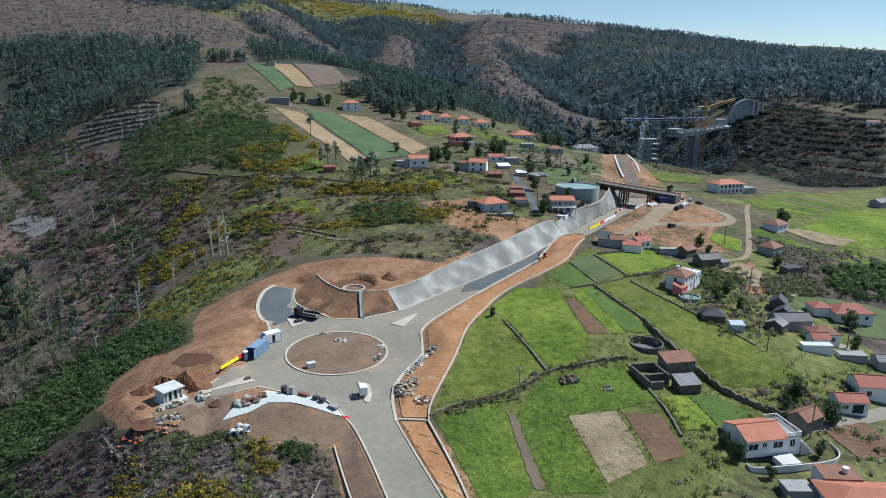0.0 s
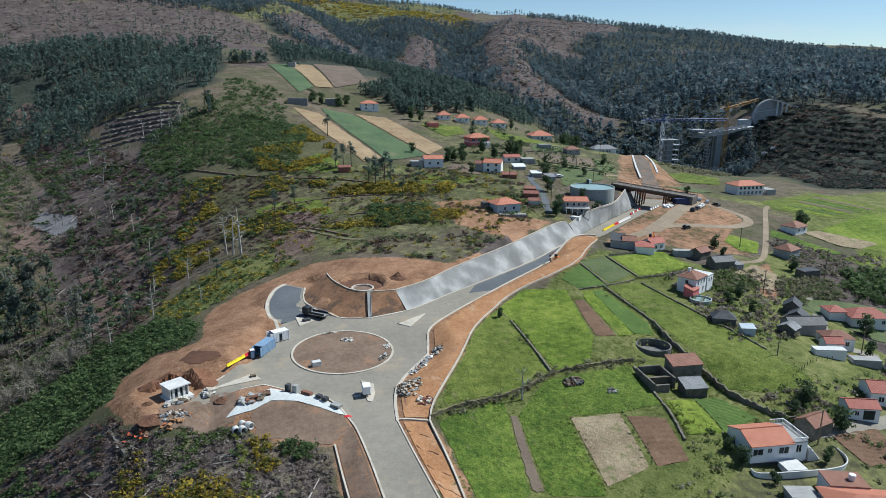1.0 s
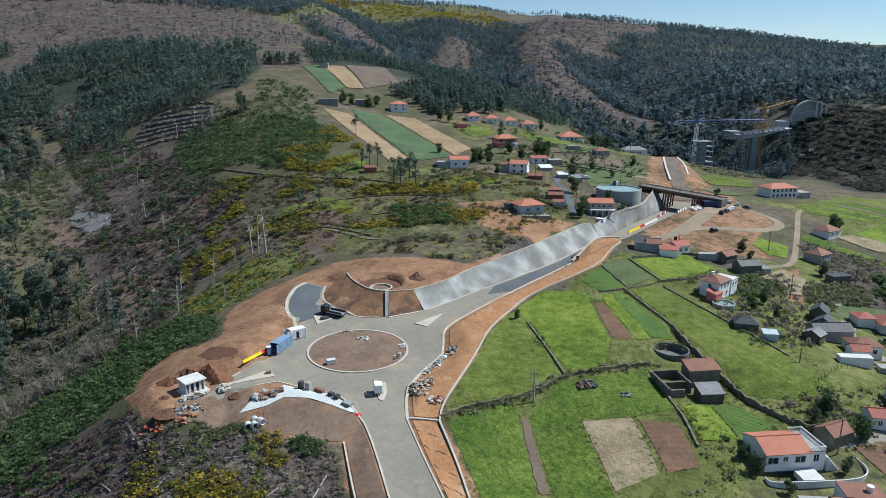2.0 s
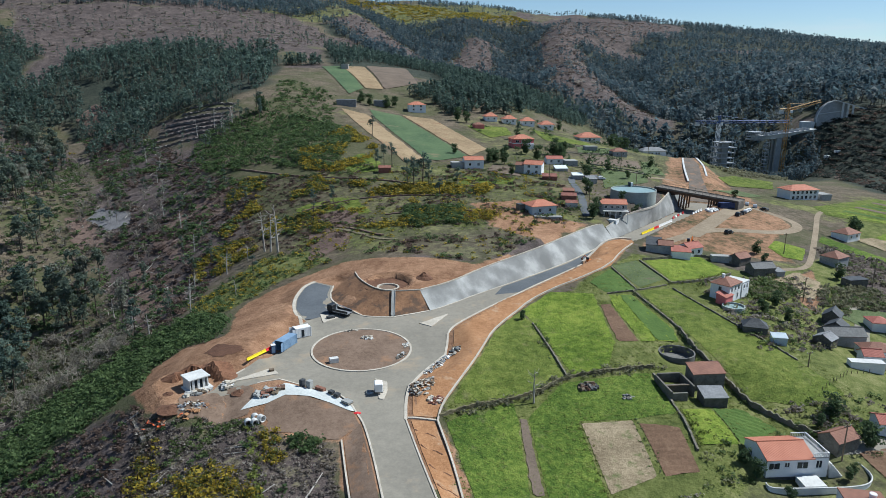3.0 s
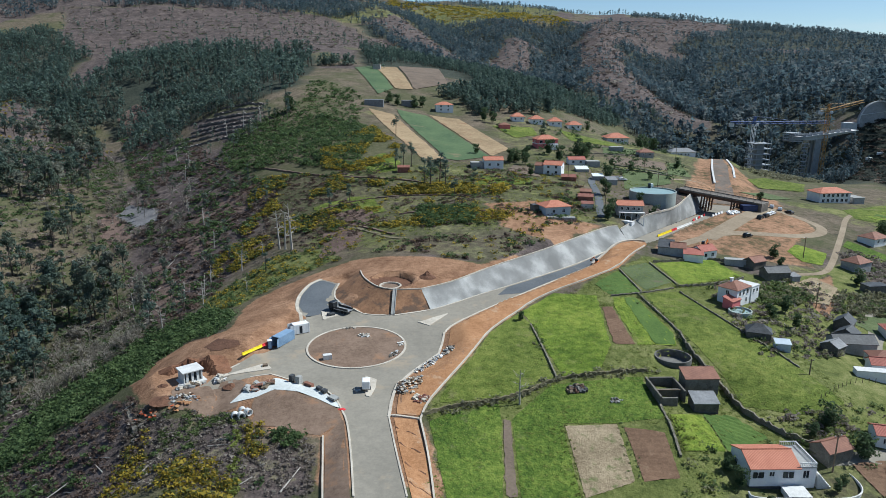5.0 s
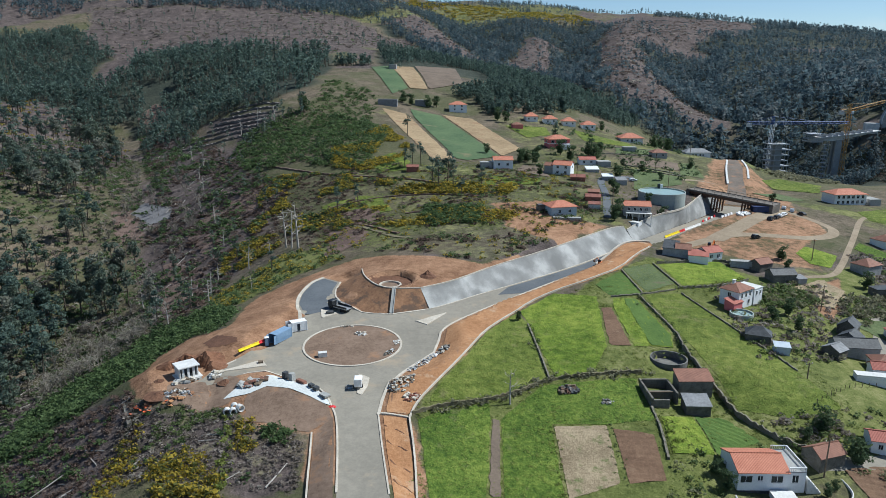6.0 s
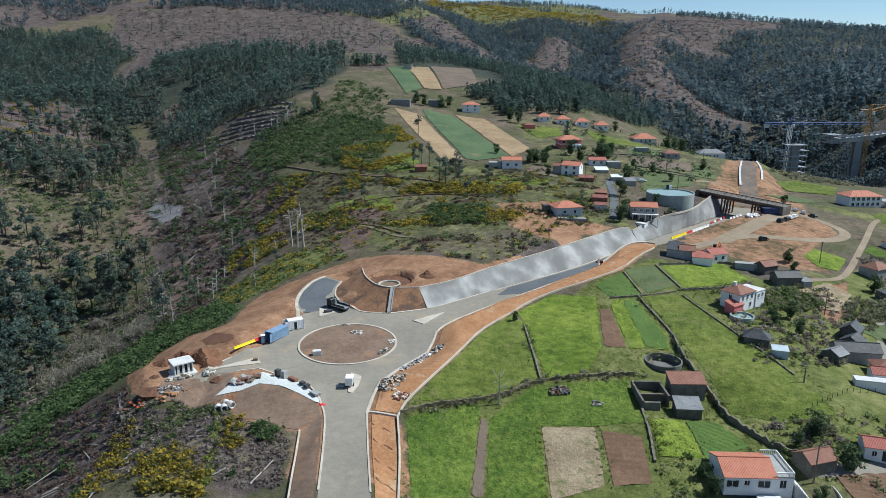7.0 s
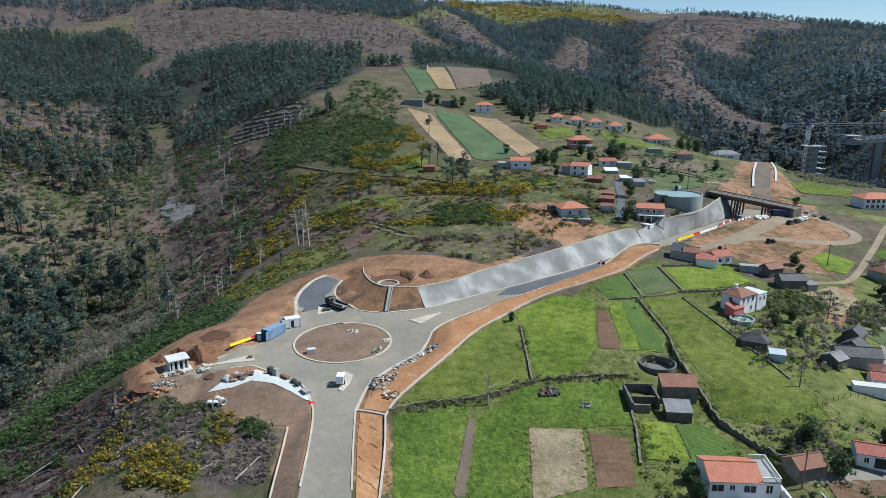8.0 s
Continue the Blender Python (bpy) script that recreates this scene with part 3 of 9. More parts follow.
MID_WOOD = [(-60, 1040), (-130, 1250), (-190, 1420), (-300, 1800), (-60, 1960), (120, 2000), (330, 2050), (420, 1950), (760, 2200), (560, 1600), (340, 1000), (290, 780), (245, 800), (200, 830), (120, 960), (40, 1120)]
BALD = [[(300, 2150), (640, 2640), (1000, 2720), (960, 2450), (700, 1980), (560, 1850), (420, 1980)], [(-500, 950), (-470, 985), (-430, 900), (-400, 800), (-430, 770)], [(700, 1740), (900, 1850), (880, 1740), (760, 1660)]]
WOODS = [RIGHT_WOOD, ZONES["right_terraces"], ZONES["pine_belt"], ZONES["wood_mid"], [(-1500, 900), (-700, 1000), (-620, 760), (-560, 600), (-900, 500)]]
PASTURE = ["pasture_right", "fields_far_right", "village_green", "meadow_upper", "ridge_heath", "garden", "fore_scrub", "edge_strip"]
EARTH = ["earth_site", "earth_bridge", "earth_house", "earth_r"]
HEATH = ["top_left", "felled", "heath_mid", "heath_far", "terraces", "gully", "slope_fore", "fore_scrub"]


def bald(x, y):
    """Felled ground inside the woods."""
    return np.maximum.reduce([cover(x, y, z, 25.0) for z in BALD])


SHARE = dict(meadow_upper=0.4, village_green=0.42, ridge_heath=0.5, garden=0.5, fore_scrub=0.3, edge_strip=0.66, fields_far_right=0.8)


def land_cover(x, y):
    """Shares of grass, red earth, dry heath, and wood, where the ground is painted tree-shade dark."""
    far = np.hypot(x, y)
    soft = np.clip(far / 60, 2, 30)
    grass = np.maximum.reduce([cover(x, y, ZONES[k], 4.0) * SHARE.get(k, 1.0) for k in PASTURE])
    earth = np.maximum.reduce([cover(x, y, ZONES[k], 2.5) * (0.62 if k == "earth_bridge" else 0.8 if k == "earth_house" else 1.0) for k in EARTH])
    heath = np.maximum.reduce([cover(x, y, ZONES[k], 6.0 if "fore" in k else 25.0) for k in HEATH])
    grass = np.maximum(grass, 0.55 * np.clip((fractal(x / 45.0, y / 45.0) - 0.5) * 6, 0, 1) * np.clip((x + 75) / 20, 0, 1) * (far < 560))
    heath = np.maximum(heath, 0.8 * np.clip((fractal(x / 120.0 + 5, y / 120.0) - 0.48) * 6, 0, 1))
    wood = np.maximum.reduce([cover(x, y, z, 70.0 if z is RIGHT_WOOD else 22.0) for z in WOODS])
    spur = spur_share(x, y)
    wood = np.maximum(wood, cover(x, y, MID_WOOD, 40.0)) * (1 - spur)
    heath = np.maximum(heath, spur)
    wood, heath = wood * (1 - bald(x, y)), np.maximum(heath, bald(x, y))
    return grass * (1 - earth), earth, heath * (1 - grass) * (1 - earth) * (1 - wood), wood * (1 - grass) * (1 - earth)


def ground_material():
    m, n, l, b = shader("open_ground")
    vec = n.new("ShaderNodeNewGeometry").outputs["Position"]
    att = n.new("ShaderNodeAttribute")
    att.attribute_name = "cover"
    sep = n.new("ShaderNodeSeparateColor")
    l.new(att.outputs["Color"], sep.inputs[0])
    huge, broad, grain, fine = (noise_of(n, l, vec, s, 6, 0.65) for s in (0.018, 0.09, 0.45, 2.2))
    both = math_of(n, l, "ADD", math_of(n, l, "MULTIPLY", broad, 0.38), math_of(n, l, "ADD", math_of(n, l, "MULTIPLY", grain, 0.36), math_of(n, l, "MULTIPLY", fine, 0.26)))

    def tone(low, mid, high):
        r = ramp_of(n, [(0.39, low), (0.5, mid), (0.61, high)])
        l.new(both, r.inputs[0])
        return r.outputs[0]

    floor = tone((0.050, 0.048, 0.028), (0.118, 0.096, 0.066), (0.195, 0.152, 0.112))
    grass = tone((0.056, 0.072, 0.018), (0.122, 0.138, 0.040), (0.210, 0.205, 0.085))
    earth = tone((0.150, 0.080, 0.045), (0.262, 0.148, 0.086), (0.370, 0.225, 0.138))
    heath = tone((0.034, 0.029, 0.027), (0.088, 0.070, 0.064), (0.175, 0.138, 0.124))
    # shade under the trees, painted as a dark ground tone
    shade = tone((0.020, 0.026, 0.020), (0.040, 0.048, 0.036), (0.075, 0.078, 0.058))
    g = ramp_of(n, [(0.44, (0, 0, 0)), (0.56, (1, 1, 1))])
    l.new(huge, g.inputs[0])
    floor = blend(n, l, math_of(n, l, "MULTIPLY", g.outputs[0], 0.5), floor, (0.055, 0.075, 0.022))

    def edge(v):
        """The share of a cover, broken up by the grain."""
        s = math_of(n, l, "ADD", v, math_of(n, l, "ADD", math_of(n, l, "MULTIPLY", math_of(n, l, "SUBTRACT", grain, 0.5), 0.8), math_of(n, l, "MULTIPLY", math_of(n, l, "SUBTRACT", broad, 0.5), 0.9)))
        r = ramp_of(n, [(0.35, (0, 0, 0)), (0.65, (1, 1, 1))])
        l.new(s, r.inputs[0])
        return r.outputs[0]

    col = blend(n, l, edge(sep.outputs[2]), floor, heath)
    # alpha holds the wood share: painted shade goes over floor and heath there
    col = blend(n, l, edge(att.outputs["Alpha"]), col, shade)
    col = blend(n, l, edge(sep.outputs[0]), col, grass)
    col = blend(n, l, edge(sep.outputs[1]), col, earth)
    l.new(col, b.inputs["Base Color"])
    b.inputs["Roughness"].default_value = 0.95
    b.inputs["Specular IOR Level"].default_value = 0.15
    bump_of(n, l, math_of(n, l, "ADD", grain, math_of(n, l, "MULTIPLY", fine, 0.4)), 0.9, 0.45, b)
    return m


def mesh_of(name, verts, faces, material, smooth=False):
    me = bpy.data.meshes.new(name)
    me.from_pydata(verts, [], faces)
    me.materials.append(material)
    if smooth:
        me.polygons.foreach_set("use_smooth", [True] * len(me.polygons))
    me.update()
    return me


def build_ground():
    radii = [0.0]
    r = 14.0
    while r < 4700:
        radii.append(r)
        r *= 1.0075 if 85 < r < 420 else 1.012 if r > 60 else 1.05
    radii = np.array(radii[1:])
    front = np.arange(-54, 60.01, 0.34)
    rear = np.arange(60 + 4, 360 - 54, 4.0)
    ang = np.radians(np.r_[front, rear])
    n, k = len(radii), len(ang)
    x = np.r_[0.0, (radii[:, None] * np.sin(ang)).ravel()]
    y = np.r_[0.0, (radii[:, None] * np.cos(ang)).ravel()]
    z = ground_z(x, y)
    for shape, deep in BEDS:
        near = (np.abs(x) < 260) & (y > 50) & (y < 460)
        d, _ = seg_distance(x[near], y[near], shape + shape[:1])
        z[near] -= deep * np.clip(np.where(inside(x[near], y[near], shape), d - 0.5, 0) / 0.8, 0, 1)
    i, j = np.meshgrid(np.arange(n - 1), np.arange(k), indexing="ij")
    j2 = (j + 1) % k
    quads = np.stack([1 + i * k + j, 1 + i * k + j2, 1 + (i + 1) * k + j2, 1 + (i + 1) * k + j], -1).reshape(-1, 4)[:, ::-1]
    me = bpy.data.meshes.new("ground")
    centre = [(0, 1 + b, 1 + a) for a, b in zip(range(k), list(range(1, k)) + [0])]
    me.from_pydata(np.stack([x, y, z], -1).tolist(), [], quads.tolist() + [(c, b, a) for a, b, c in centre])
    me.materials.append(ground_material())
    me.polygons.foreach_set("use_smooth", np.ones(len(me.polygons), bool))
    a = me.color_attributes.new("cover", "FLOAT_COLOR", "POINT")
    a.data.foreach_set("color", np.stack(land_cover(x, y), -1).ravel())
    me.update()
    return tagged(new("ground", me), "hilly ground of grass, red earth and heath", "ground", kind="structure")



# ---- helpers for things ----
def part(name, bm, material, parent=None, label=""):
    me = bpy.data.meshes.new(name)
    bm.to_mesh(me)
    bm.free()
    me.materials.append(material)
    ob = new(name, me)
    if parent is not None:
        ob.parent = parent
    return tagged(ob, label)


def thing(name, m, label, category, group="", kind=""):
    ob = new(name)
    ob.empty_display_size = 0.5
    ob.matrix_world = m
    ob.matrix_basis = m
    return tagged(ob, label, category, group, kind)


def at(x, y, turn=0.0, lift=0.0):
    return pose(x, y, gz(x, y) + lift, 0, 0, turn)


def box(bm, x0, y0, z0, x1, y1, z1, bevel=0.0):
    v = [bm.verts.new(p) for p in ((x0, y0, z0), (x1, y0, z0), (x1, y1, z0), (x0, y1, z0), (x0, y0, z1), (x1, y0, z1), (x1, y1, z1), (x0, y1, z1))]
    fs = [bm.faces.new([v[i] for i in q]) for q in ((3, 2, 1, 0), (4, 5, 6, 7), (0, 1, 5, 4), (1, 2, 6, 5), (2, 3, 7, 6), (3, 0, 4, 7))]
    if bevel:
        bmesh.ops.bevel(bm, geom=list({e for f in fs for e in f.edges}), offset=bevel, segments=1, affect="EDGES")
    return v


def boxed(*args, bevel=0.0):
    bm = bmesh.new()
    box(bm, *args, bevel=bevel)
    return bm


def tube(bm, a, b, r0, r1=None, sides=8, cap=True):
    """A tapered round bar from a to b."""
    a, b = Vector(a), Vector(b)
    r1 = r0 if r1 is None else r1
    q = (b - a).to_track_quat("Z", "Y")
    rings = []
    for p, r in ((a, r0), (b, r1)):
        rings.append([bm.verts.new(p + q @ Vector((r * math.cos(6.28319 * k / sides), r * math.sin(6.28319 * k / sides), 0))) for k in range(sides)])
    for k in range(sides):
        bm.faces.new((rings[0][k], rings[0][(k + 1) % sides], rings[1][(k + 1) % sides], rings[1][k]))
    if cap:
        bm.faces.new(rings[0][::-1])
        bm.faces.new(rings[1])


def along(points, step):
    """Points resampled along a polyline."""
    p = np.array(points, float)
    seg = np.hypot(*np.diff(p[:, :2], axis=0).T)
    s = np.r_[0, np.cumsum(seg)]
    n = max(2, int(round(s[-1] / step)) + 1)
    u = np.linspace(0, s[-1], n)
    return np.stack([np.interp(u, s, p[:, k]) for k in range(p.shape[1])], -1)


def smooth_line(points, step=1.0, rounds=2):
    p = np.array(points, float)
    for _ in range(rounds):
        q = [p[0]]
        for a, b in zip(p, p[1:]):
            q += [a * 0.75 + b * 0.25, a * 0.25 + b * 0.75]
        p = np.array(q + [p[-1]])
    return along(p, step)


def band(name, line, width, height, material, sink=0.25, label="", category="", kind="structure", parent=None, wobble=0.0, lift=0.0, group=""):
    """A kerb or wall of that width and height that follows a line over the ground."""
    p = np.array(line)[:, :2]
    t = np.gradient(p, axis=0)
    t /= np.linalg.norm(t, axis=1)[:, None]
    nrm = np.stack([-t[:, 1], t[:, 0]], -1) * width / 2
    z = ground_z(p[:, 0], p[:, 1]) + lift
    bm = bmesh.new()
    rows = []
    rng = random.Random(len(p))
    for (x, y), (nx, ny), h in zip(p, nrm, z):
        w, k = 1 + wobble * rng.uniform(-1, 1), height * (1 + wobble * rng.uniform(-1, 1))
        rows.append([bm.verts.new(q) for q in ((x + nx, y + ny, h - sink), (x + nx * 0.94, y + ny * 0.94, h + k), (x - nx * 0.94 * w, y - ny * 0.94 * w, h + k), (x - nx, y - ny, h - sink))])
    for a, b in zip(rows, rows[1:]):
        for k in range(3):
            bm.faces.new((a[k], a[k + 1], b[k + 1], b[k]))
    bm.faces.new(rows[0][::-1])
    bm.faces.new(rows[-1])
    bmesh.ops.recalc_face_normals(bm, faces=bm.faces[:])
    ob = part(name, bm, material, parent)
    if label:
        tagged(ob, label, category, group, kind)
    return ob


from mathutils.geometry import delaunay_2d_cdt


def draped(name, outline, material, lift=0.06, step=2.0, label="", category="", kind="structure", furrow=None, rim=0.0, ragged=0.0):
    """A patch of ground cover that lies over the land inside an outline; furrow: (direction in degrees, spacing, depth)."""
    edge = along(list(outline) + [outline[0]], step)[:-1]
    if ragged:
        rag = np.random.default_rng(len(edge))
        edge = edge + rag.normal(0, ragged, edge.shape)
    lo, hi = edge.min(0), edge.max(0)
    gx, gy = np.meshgrid(np.arange(lo[0], hi[0], step), np.arange(lo[1], hi[1], step))
    gx, gy = gx.ravel(), gy.ravel()
    poly = [tuple(q) for q in edge]
    d, _ = seg_distance(gx, gy, poly + poly[:1])
    keep = inside(gx, gy, poly) & (d > step * 0.45)
    pts = [Vector(q) for q in poly] + [Vector(q) for q in zip(gx[keep], gy[keep])]
    n = len(poly)
    v, _, f, _, _, _ = delaunay_2d_cdt(pts, [(k, (k + 1) % n) for k in range(n)], [], 1, 1e-4)
    x, y = np.array([q.x for q in v]), np.array([q.y for q in v])
    z = ground_z(x, y) + lift
    if furrow:
        turn, gap, depth = furrow
        z = z + depth * np.sin((x * math.cos(radians(turn)) + y * math.sin(radians(turn))) * 6.28319 / gap)
    if rim:
        z = z - rim * (np.arange(len(x)) < n)
    ob = new(name, mesh_of(name, np.stack([x, y, z], -1).tolist(), f, material, True))
    return tagged(ob, label, category, kind=kind)

# ---- roads, kerbs, the sprayed slope, fields ----
WEST_EDGE = [(-6, 60), (-13.6, 103.8), (-16.1, 117.8), (-18.6, 129.1), (-20.4, 133), (-22.3, 136.9), (-28.3, 142.8), (-37, 147.4), (-43.9, 146.1), (-50, 142), (-56, 141)]
NORTH_EDGE = [(-53.2, 145.5), (-50.5, 153), (-44.1, 160.2), (-41.3, 166.3), (-38.8, 174.2), (-38.6, 180), (-43.4, 192.6), (-44.4, 201.9), (-43.4, 212.1), (-40.4, 217)]
MOUND_EDGE = [(-33.9, 212.8), (-34.1, 204.6), (-32.1, 196.5), (-28.7, 191.6), (-22.0, 186.8), (-14.0, 187.0)]
WALL_FOOT = [(-14.0, 187.0), (-3.4, 191.4), (3.2, 197.2), (13.0, 206.6), (27.3, 219), (46.2, 236.2), (59.3, 251.5), (72, 266)]
WALL_FOOT_FAR = [(72, 266), (94, 291), (115, 314), (129, 335), (139, 362), (147, 381), (157.5, 416), (169, 448)]
EAST_FAR = [(178, 448), (171.5, 420), (162, 392), (154, 365), (140, 330), (123, 306), (98.4, 281), (76, 257)]
EAST_EDGE = [(76, 257), (63, 246), (53.9, 236.6), (41.4, 223.2), (32.5, 214), (20.2, 200.4), (11, 190.3), (2.7, 180.1), (0.8, 174.3), (0.6, 169.6), (-0.4, 161.7)]
SOUTH_EAST = [(-0.4, 161.7), (-5.1, 153.9), (-8.2, 147.9), (-10.1, 140.2), (-10, 130.4), (-7.5, 118), (-4.4, 104), (5, 60)]
ISLAND = (-21.6, 165.4, 12.55)

pave = WEST_EDGE + NORTH_EDGE + MOUND_EDGE + WALL_FOOT[1:] + [(84, 280)] + [(94, 270)] + EAST_EDGE + SOUTH_EAST[1:]
draped("road", pave, M["asphalt_old"], 0.07, 2.5, "dusty grey asphalt of the roundabout and its legs", "road")
draped("road", [(72, 266), (94, 291), (115, 314), (129, 335), (140, 330), (123, 306), (98.4, 281), (76, 257)], M["asphalt_old"], 0.10, 2.5, "dusty asphalt that leads under the bridge", "road")
draped("road", [(131, 338), (141, 364), (148, 383), (158, 416), (169, 448), (175.5, 448), (168.5, 420), (158.6, 391), (150.6, 364), (140, 333)], M["roadbed"], 0.12, 3.0, "unsurfaced brown roadbed between two white kerbs", "road")
draped("road", [(17, 204.5), (20.5, 212.0), (27.3, 217.8), (46.2, 235), (59.3, 250.3), (71, 263), (75, 258), (63, 247), (53.9, 237.6), (41.4, 224.2), (32.5, 215), (24.6, 206.2)], M["asphalt_new"], 0.12, 2.0, "fresh dark asphalt below the sprayed slope", "road")
draped("road", [(-38.4, 184), (-42.6, 193), (-43.6, 201.9), (-42.6, 211.8), (-40.3, 216), (-34.8, 212.2), (-35, 204.6), (-33, 196.5), (-30.5, 190.5)], M["asphalt_new"], 0.12, 2.0, "dark asphalt of the short side road", "road")

for edge, wide in ((smooth_line(WEST_EDGE[1:9], 1.0), 0.4), (smooth_line(NORTH_EDGE[4:], 1.0), 1.0), (smooth_line(MOUND_EDGE, 1.0), 0.5), (smooth_line(WALL_FOOT, 1.0), 0.75), (smooth_line(EAST_EDGE, 1.0), 0.6), (smooth_line(SOUTH_EAST[:5], 1.0), 0.7), (smooth_line(SOUTH_EAST[4:7], 1.0), 0.35)):
    band("kerb", edge, wide, 0.22, M["kerb"], label="pale concrete kerb along the asphalt", category="kerb")
for edge in (smooth_line(WALL_FOOT_FAR[5:], 1.5), smooth_line(EAST_FAR[:3], 1.5)):
    band("kerb", edge, 1.1, 0.35, M["concrete_pale"], label="white concrete kerb of the road above the bridge", category="kerb")
band("kerb", smooth_line(EAST_FAR[4:], 1.5), 0.5, 0.25, M["kerb"], label="pale concrete kerb below the bridge", category="kerb")

# island of the roundabout
ix, iy, ir = ISLAND
ring_line = [(ix + ir * math.cos(a), iy + ir * math.sin(a)) for a in np.linspace(0, 6.28319, 97)]
band("kerb", ring_line, 0.55, 0.28, M["kerb"], label="round kerb of pale concrete", category="kerb")
draped("traffic_island", ring_line[:-1], M["brown_earth"], 0.18, 1.6, "round traffic island of bare red earth", "traffic island")


def splitter(points, label):
    """A small raised island of concrete."""
    line = along(points + points[:1], 0.6)[:-1]
    bm = bmesh.new()
    low = [bm.verts.new((x, y, gz(x, y) - 0.1)) for x, y in line]
    top = [bm.verts.new((x + (line[:, 0].mean() - x) * 0.02, y + (line[:, 1].mean() - y) * 0.02, gz(x, y) + 0.26)) for x, y in line]
    for k in range(len(low)):
        j = (k + 1) % len(low)
        bm.faces.new((low[k], low[j], top[j], top[k]))
    bm.faces.new(top)
    bmesh.ops.triangulate(bm, faces=[f for f in bm.faces if len(f.verts) > 4])
    bmesh.ops.recalc_face_normals(bm, faces=bm.faces[:])
    tagged(part("splitter_island", bm, M["kerb"]), label, "traffic island", "splitter islands", "structure")


for pts in ([(-17.3, 148.9), (-14.4, 147.2), (-14.2, 143), (-14.9, 138.8), (-16, 139)], [(-6.8, 182.0), (1.9, 188.8), (-3.4, 179.6)], [(-51, 147.4), (-42.2, 155.2), (-40, 151.8)], [(-35.2, 189), (-29.6, 186.4), (-33.5, 182.4)]):
    splitter(pts, "pale concrete splitter island on the asphalt")

# forecourt slab beside the western leg
draped("forecourt_slab", [(-45.5, 136.6), (-43.1, 141), (-36.4, 144.6), (-28, 141.4), (-19.6, 133.6), (-21.5, 133.2), (-26, 136.2), (-31, 139), (-36.5, 140), (-40, 137.6)], M["fresh_slab"], 0.16, 1.0, "curved slab of fresh white concrete", "pavement")
draped("forecourt_earth", [(-40.5, 137.4), (-36.5, 140.2), (-31, 139.2), (-26, 136.4), (-20.6, 132.6), (-19.8, 128.5), (-22.5, 124.5), (-28, 125.4), (-38, 128.6)], M["brown_earth"], 0.08, 1.5, "bare brown earth below the white slab", "ground", ragged=0.3)


def sprayed_material():
    m, n, l, b = shader("sprayed_concrete")
    vec = n.new("ShaderNodeNewGeometry").outputs["Position"]
    broad = noise_of(n, l, vec, 0.11, 3, 0.5, (1, 1, 0.8))
    grain = noise_of(n, l, vec, 2.5, 4, 0.7)
    r = ramp_of(n, [(0.38, (0.150, 0.150, 0.142)), (0.5, (0.215, 0.214, 0.204)), (0.62, (0.37, 0.368, 0.350))])
    l.new(math_of(n, l, "ADD", math_of(n, l, "MULTIPLY", broad, 0.85), math_of(n, l, "MULTIPLY", grain, 0.15)), r.inputs[0])
    l.new(r.outputs[0], b.inputs["Base Color"])
    b.inputs["Roughness"].default_value = 0.85
    bump_of(n, l, grain, 0.4, 0.05, b)
    return m


M["sprayed"] = sprayed_material()


def ruled_slope(foot, top, name, label, key="sprayed", cap=True):
    """A sloping face between a foot line on the road and a top line with its own heights; gently uneven."""
    n, m = int(np.hypot(*np.diff(np.array(foot)[:, :2], axis=0).T).sum() / 1.0), 9
    f, t = along(smooth_line(foot, 1.0), 1.0), smooth_line(top, 1.0)
    f, t = (np.stack([np.interp(np.linspace(0, 1, n), np.linspace(0, 1, len(q)), q[:, k]) for k in range(q.shape[1])], -1) for q in (f, t))
    fz = road_z(f[:, 1]) + 0.1
    u = np.linspace(0, 1, m)[None, :]
    x, y = f[:, :1] * (1 - u) + t[:, :1] * u, f[:, 1:2] * (1 - u) + t[:, 1:2] * u
    z = fz[:, None] * (1 - u) + (t[:, 2:3] + 0.15) * u + 0.35 * (fractal(x / 5.0, y / 5.0 + u * 3) - 0.47) * (u * (1 - u) * 4)
    idx = np.arange(n * m).reshape(n, m)
    faces = np.stack([idx[:-1, :-1], idx[1:, :-1], idx[1:, 1:], idx[:-1, 1:]], -1).reshape(-1, 4)
    ob = new(name, mesh_of(name, np.stack([x, y, z], -1).reshape(-1, 3).tolist(), faces.tolist(), M[key], True))
    tagged(ob, label, "retaining slope", kind="structure")
    if not cap:
        return
    bm = bmesh.new()
    prev = None
    for (ax, ay, az), (bx, by) in zip(t, np.gradient(t[:, :2], axis=0)):
        k = math.hypot(bx, by)
        nx, ny = -by / k * 0.17, bx / k * 0.17
        cur = [bm.verts.new(q) for q in ((ax - nx, ay - ny, az - 0.5), (ax - nx, ay - ny, az + 0.3), (ax + nx, ay + ny, az + 0.3), (ax + nx, ay + ny, az - 0.9))]
        if prev:
            for i in range(3):
                bm.faces.new((prev[i], prev[i + 1], cur[i + 1], cur[i]))
        prev = cur
    bmesh.ops.recalc_face_normals(bm, faces=bm.faces[:])
    tagged(part("slope_cap", bm, M["kerb"]), "narrow concrete cap along the top of the slope", "kerb", kind="structure")


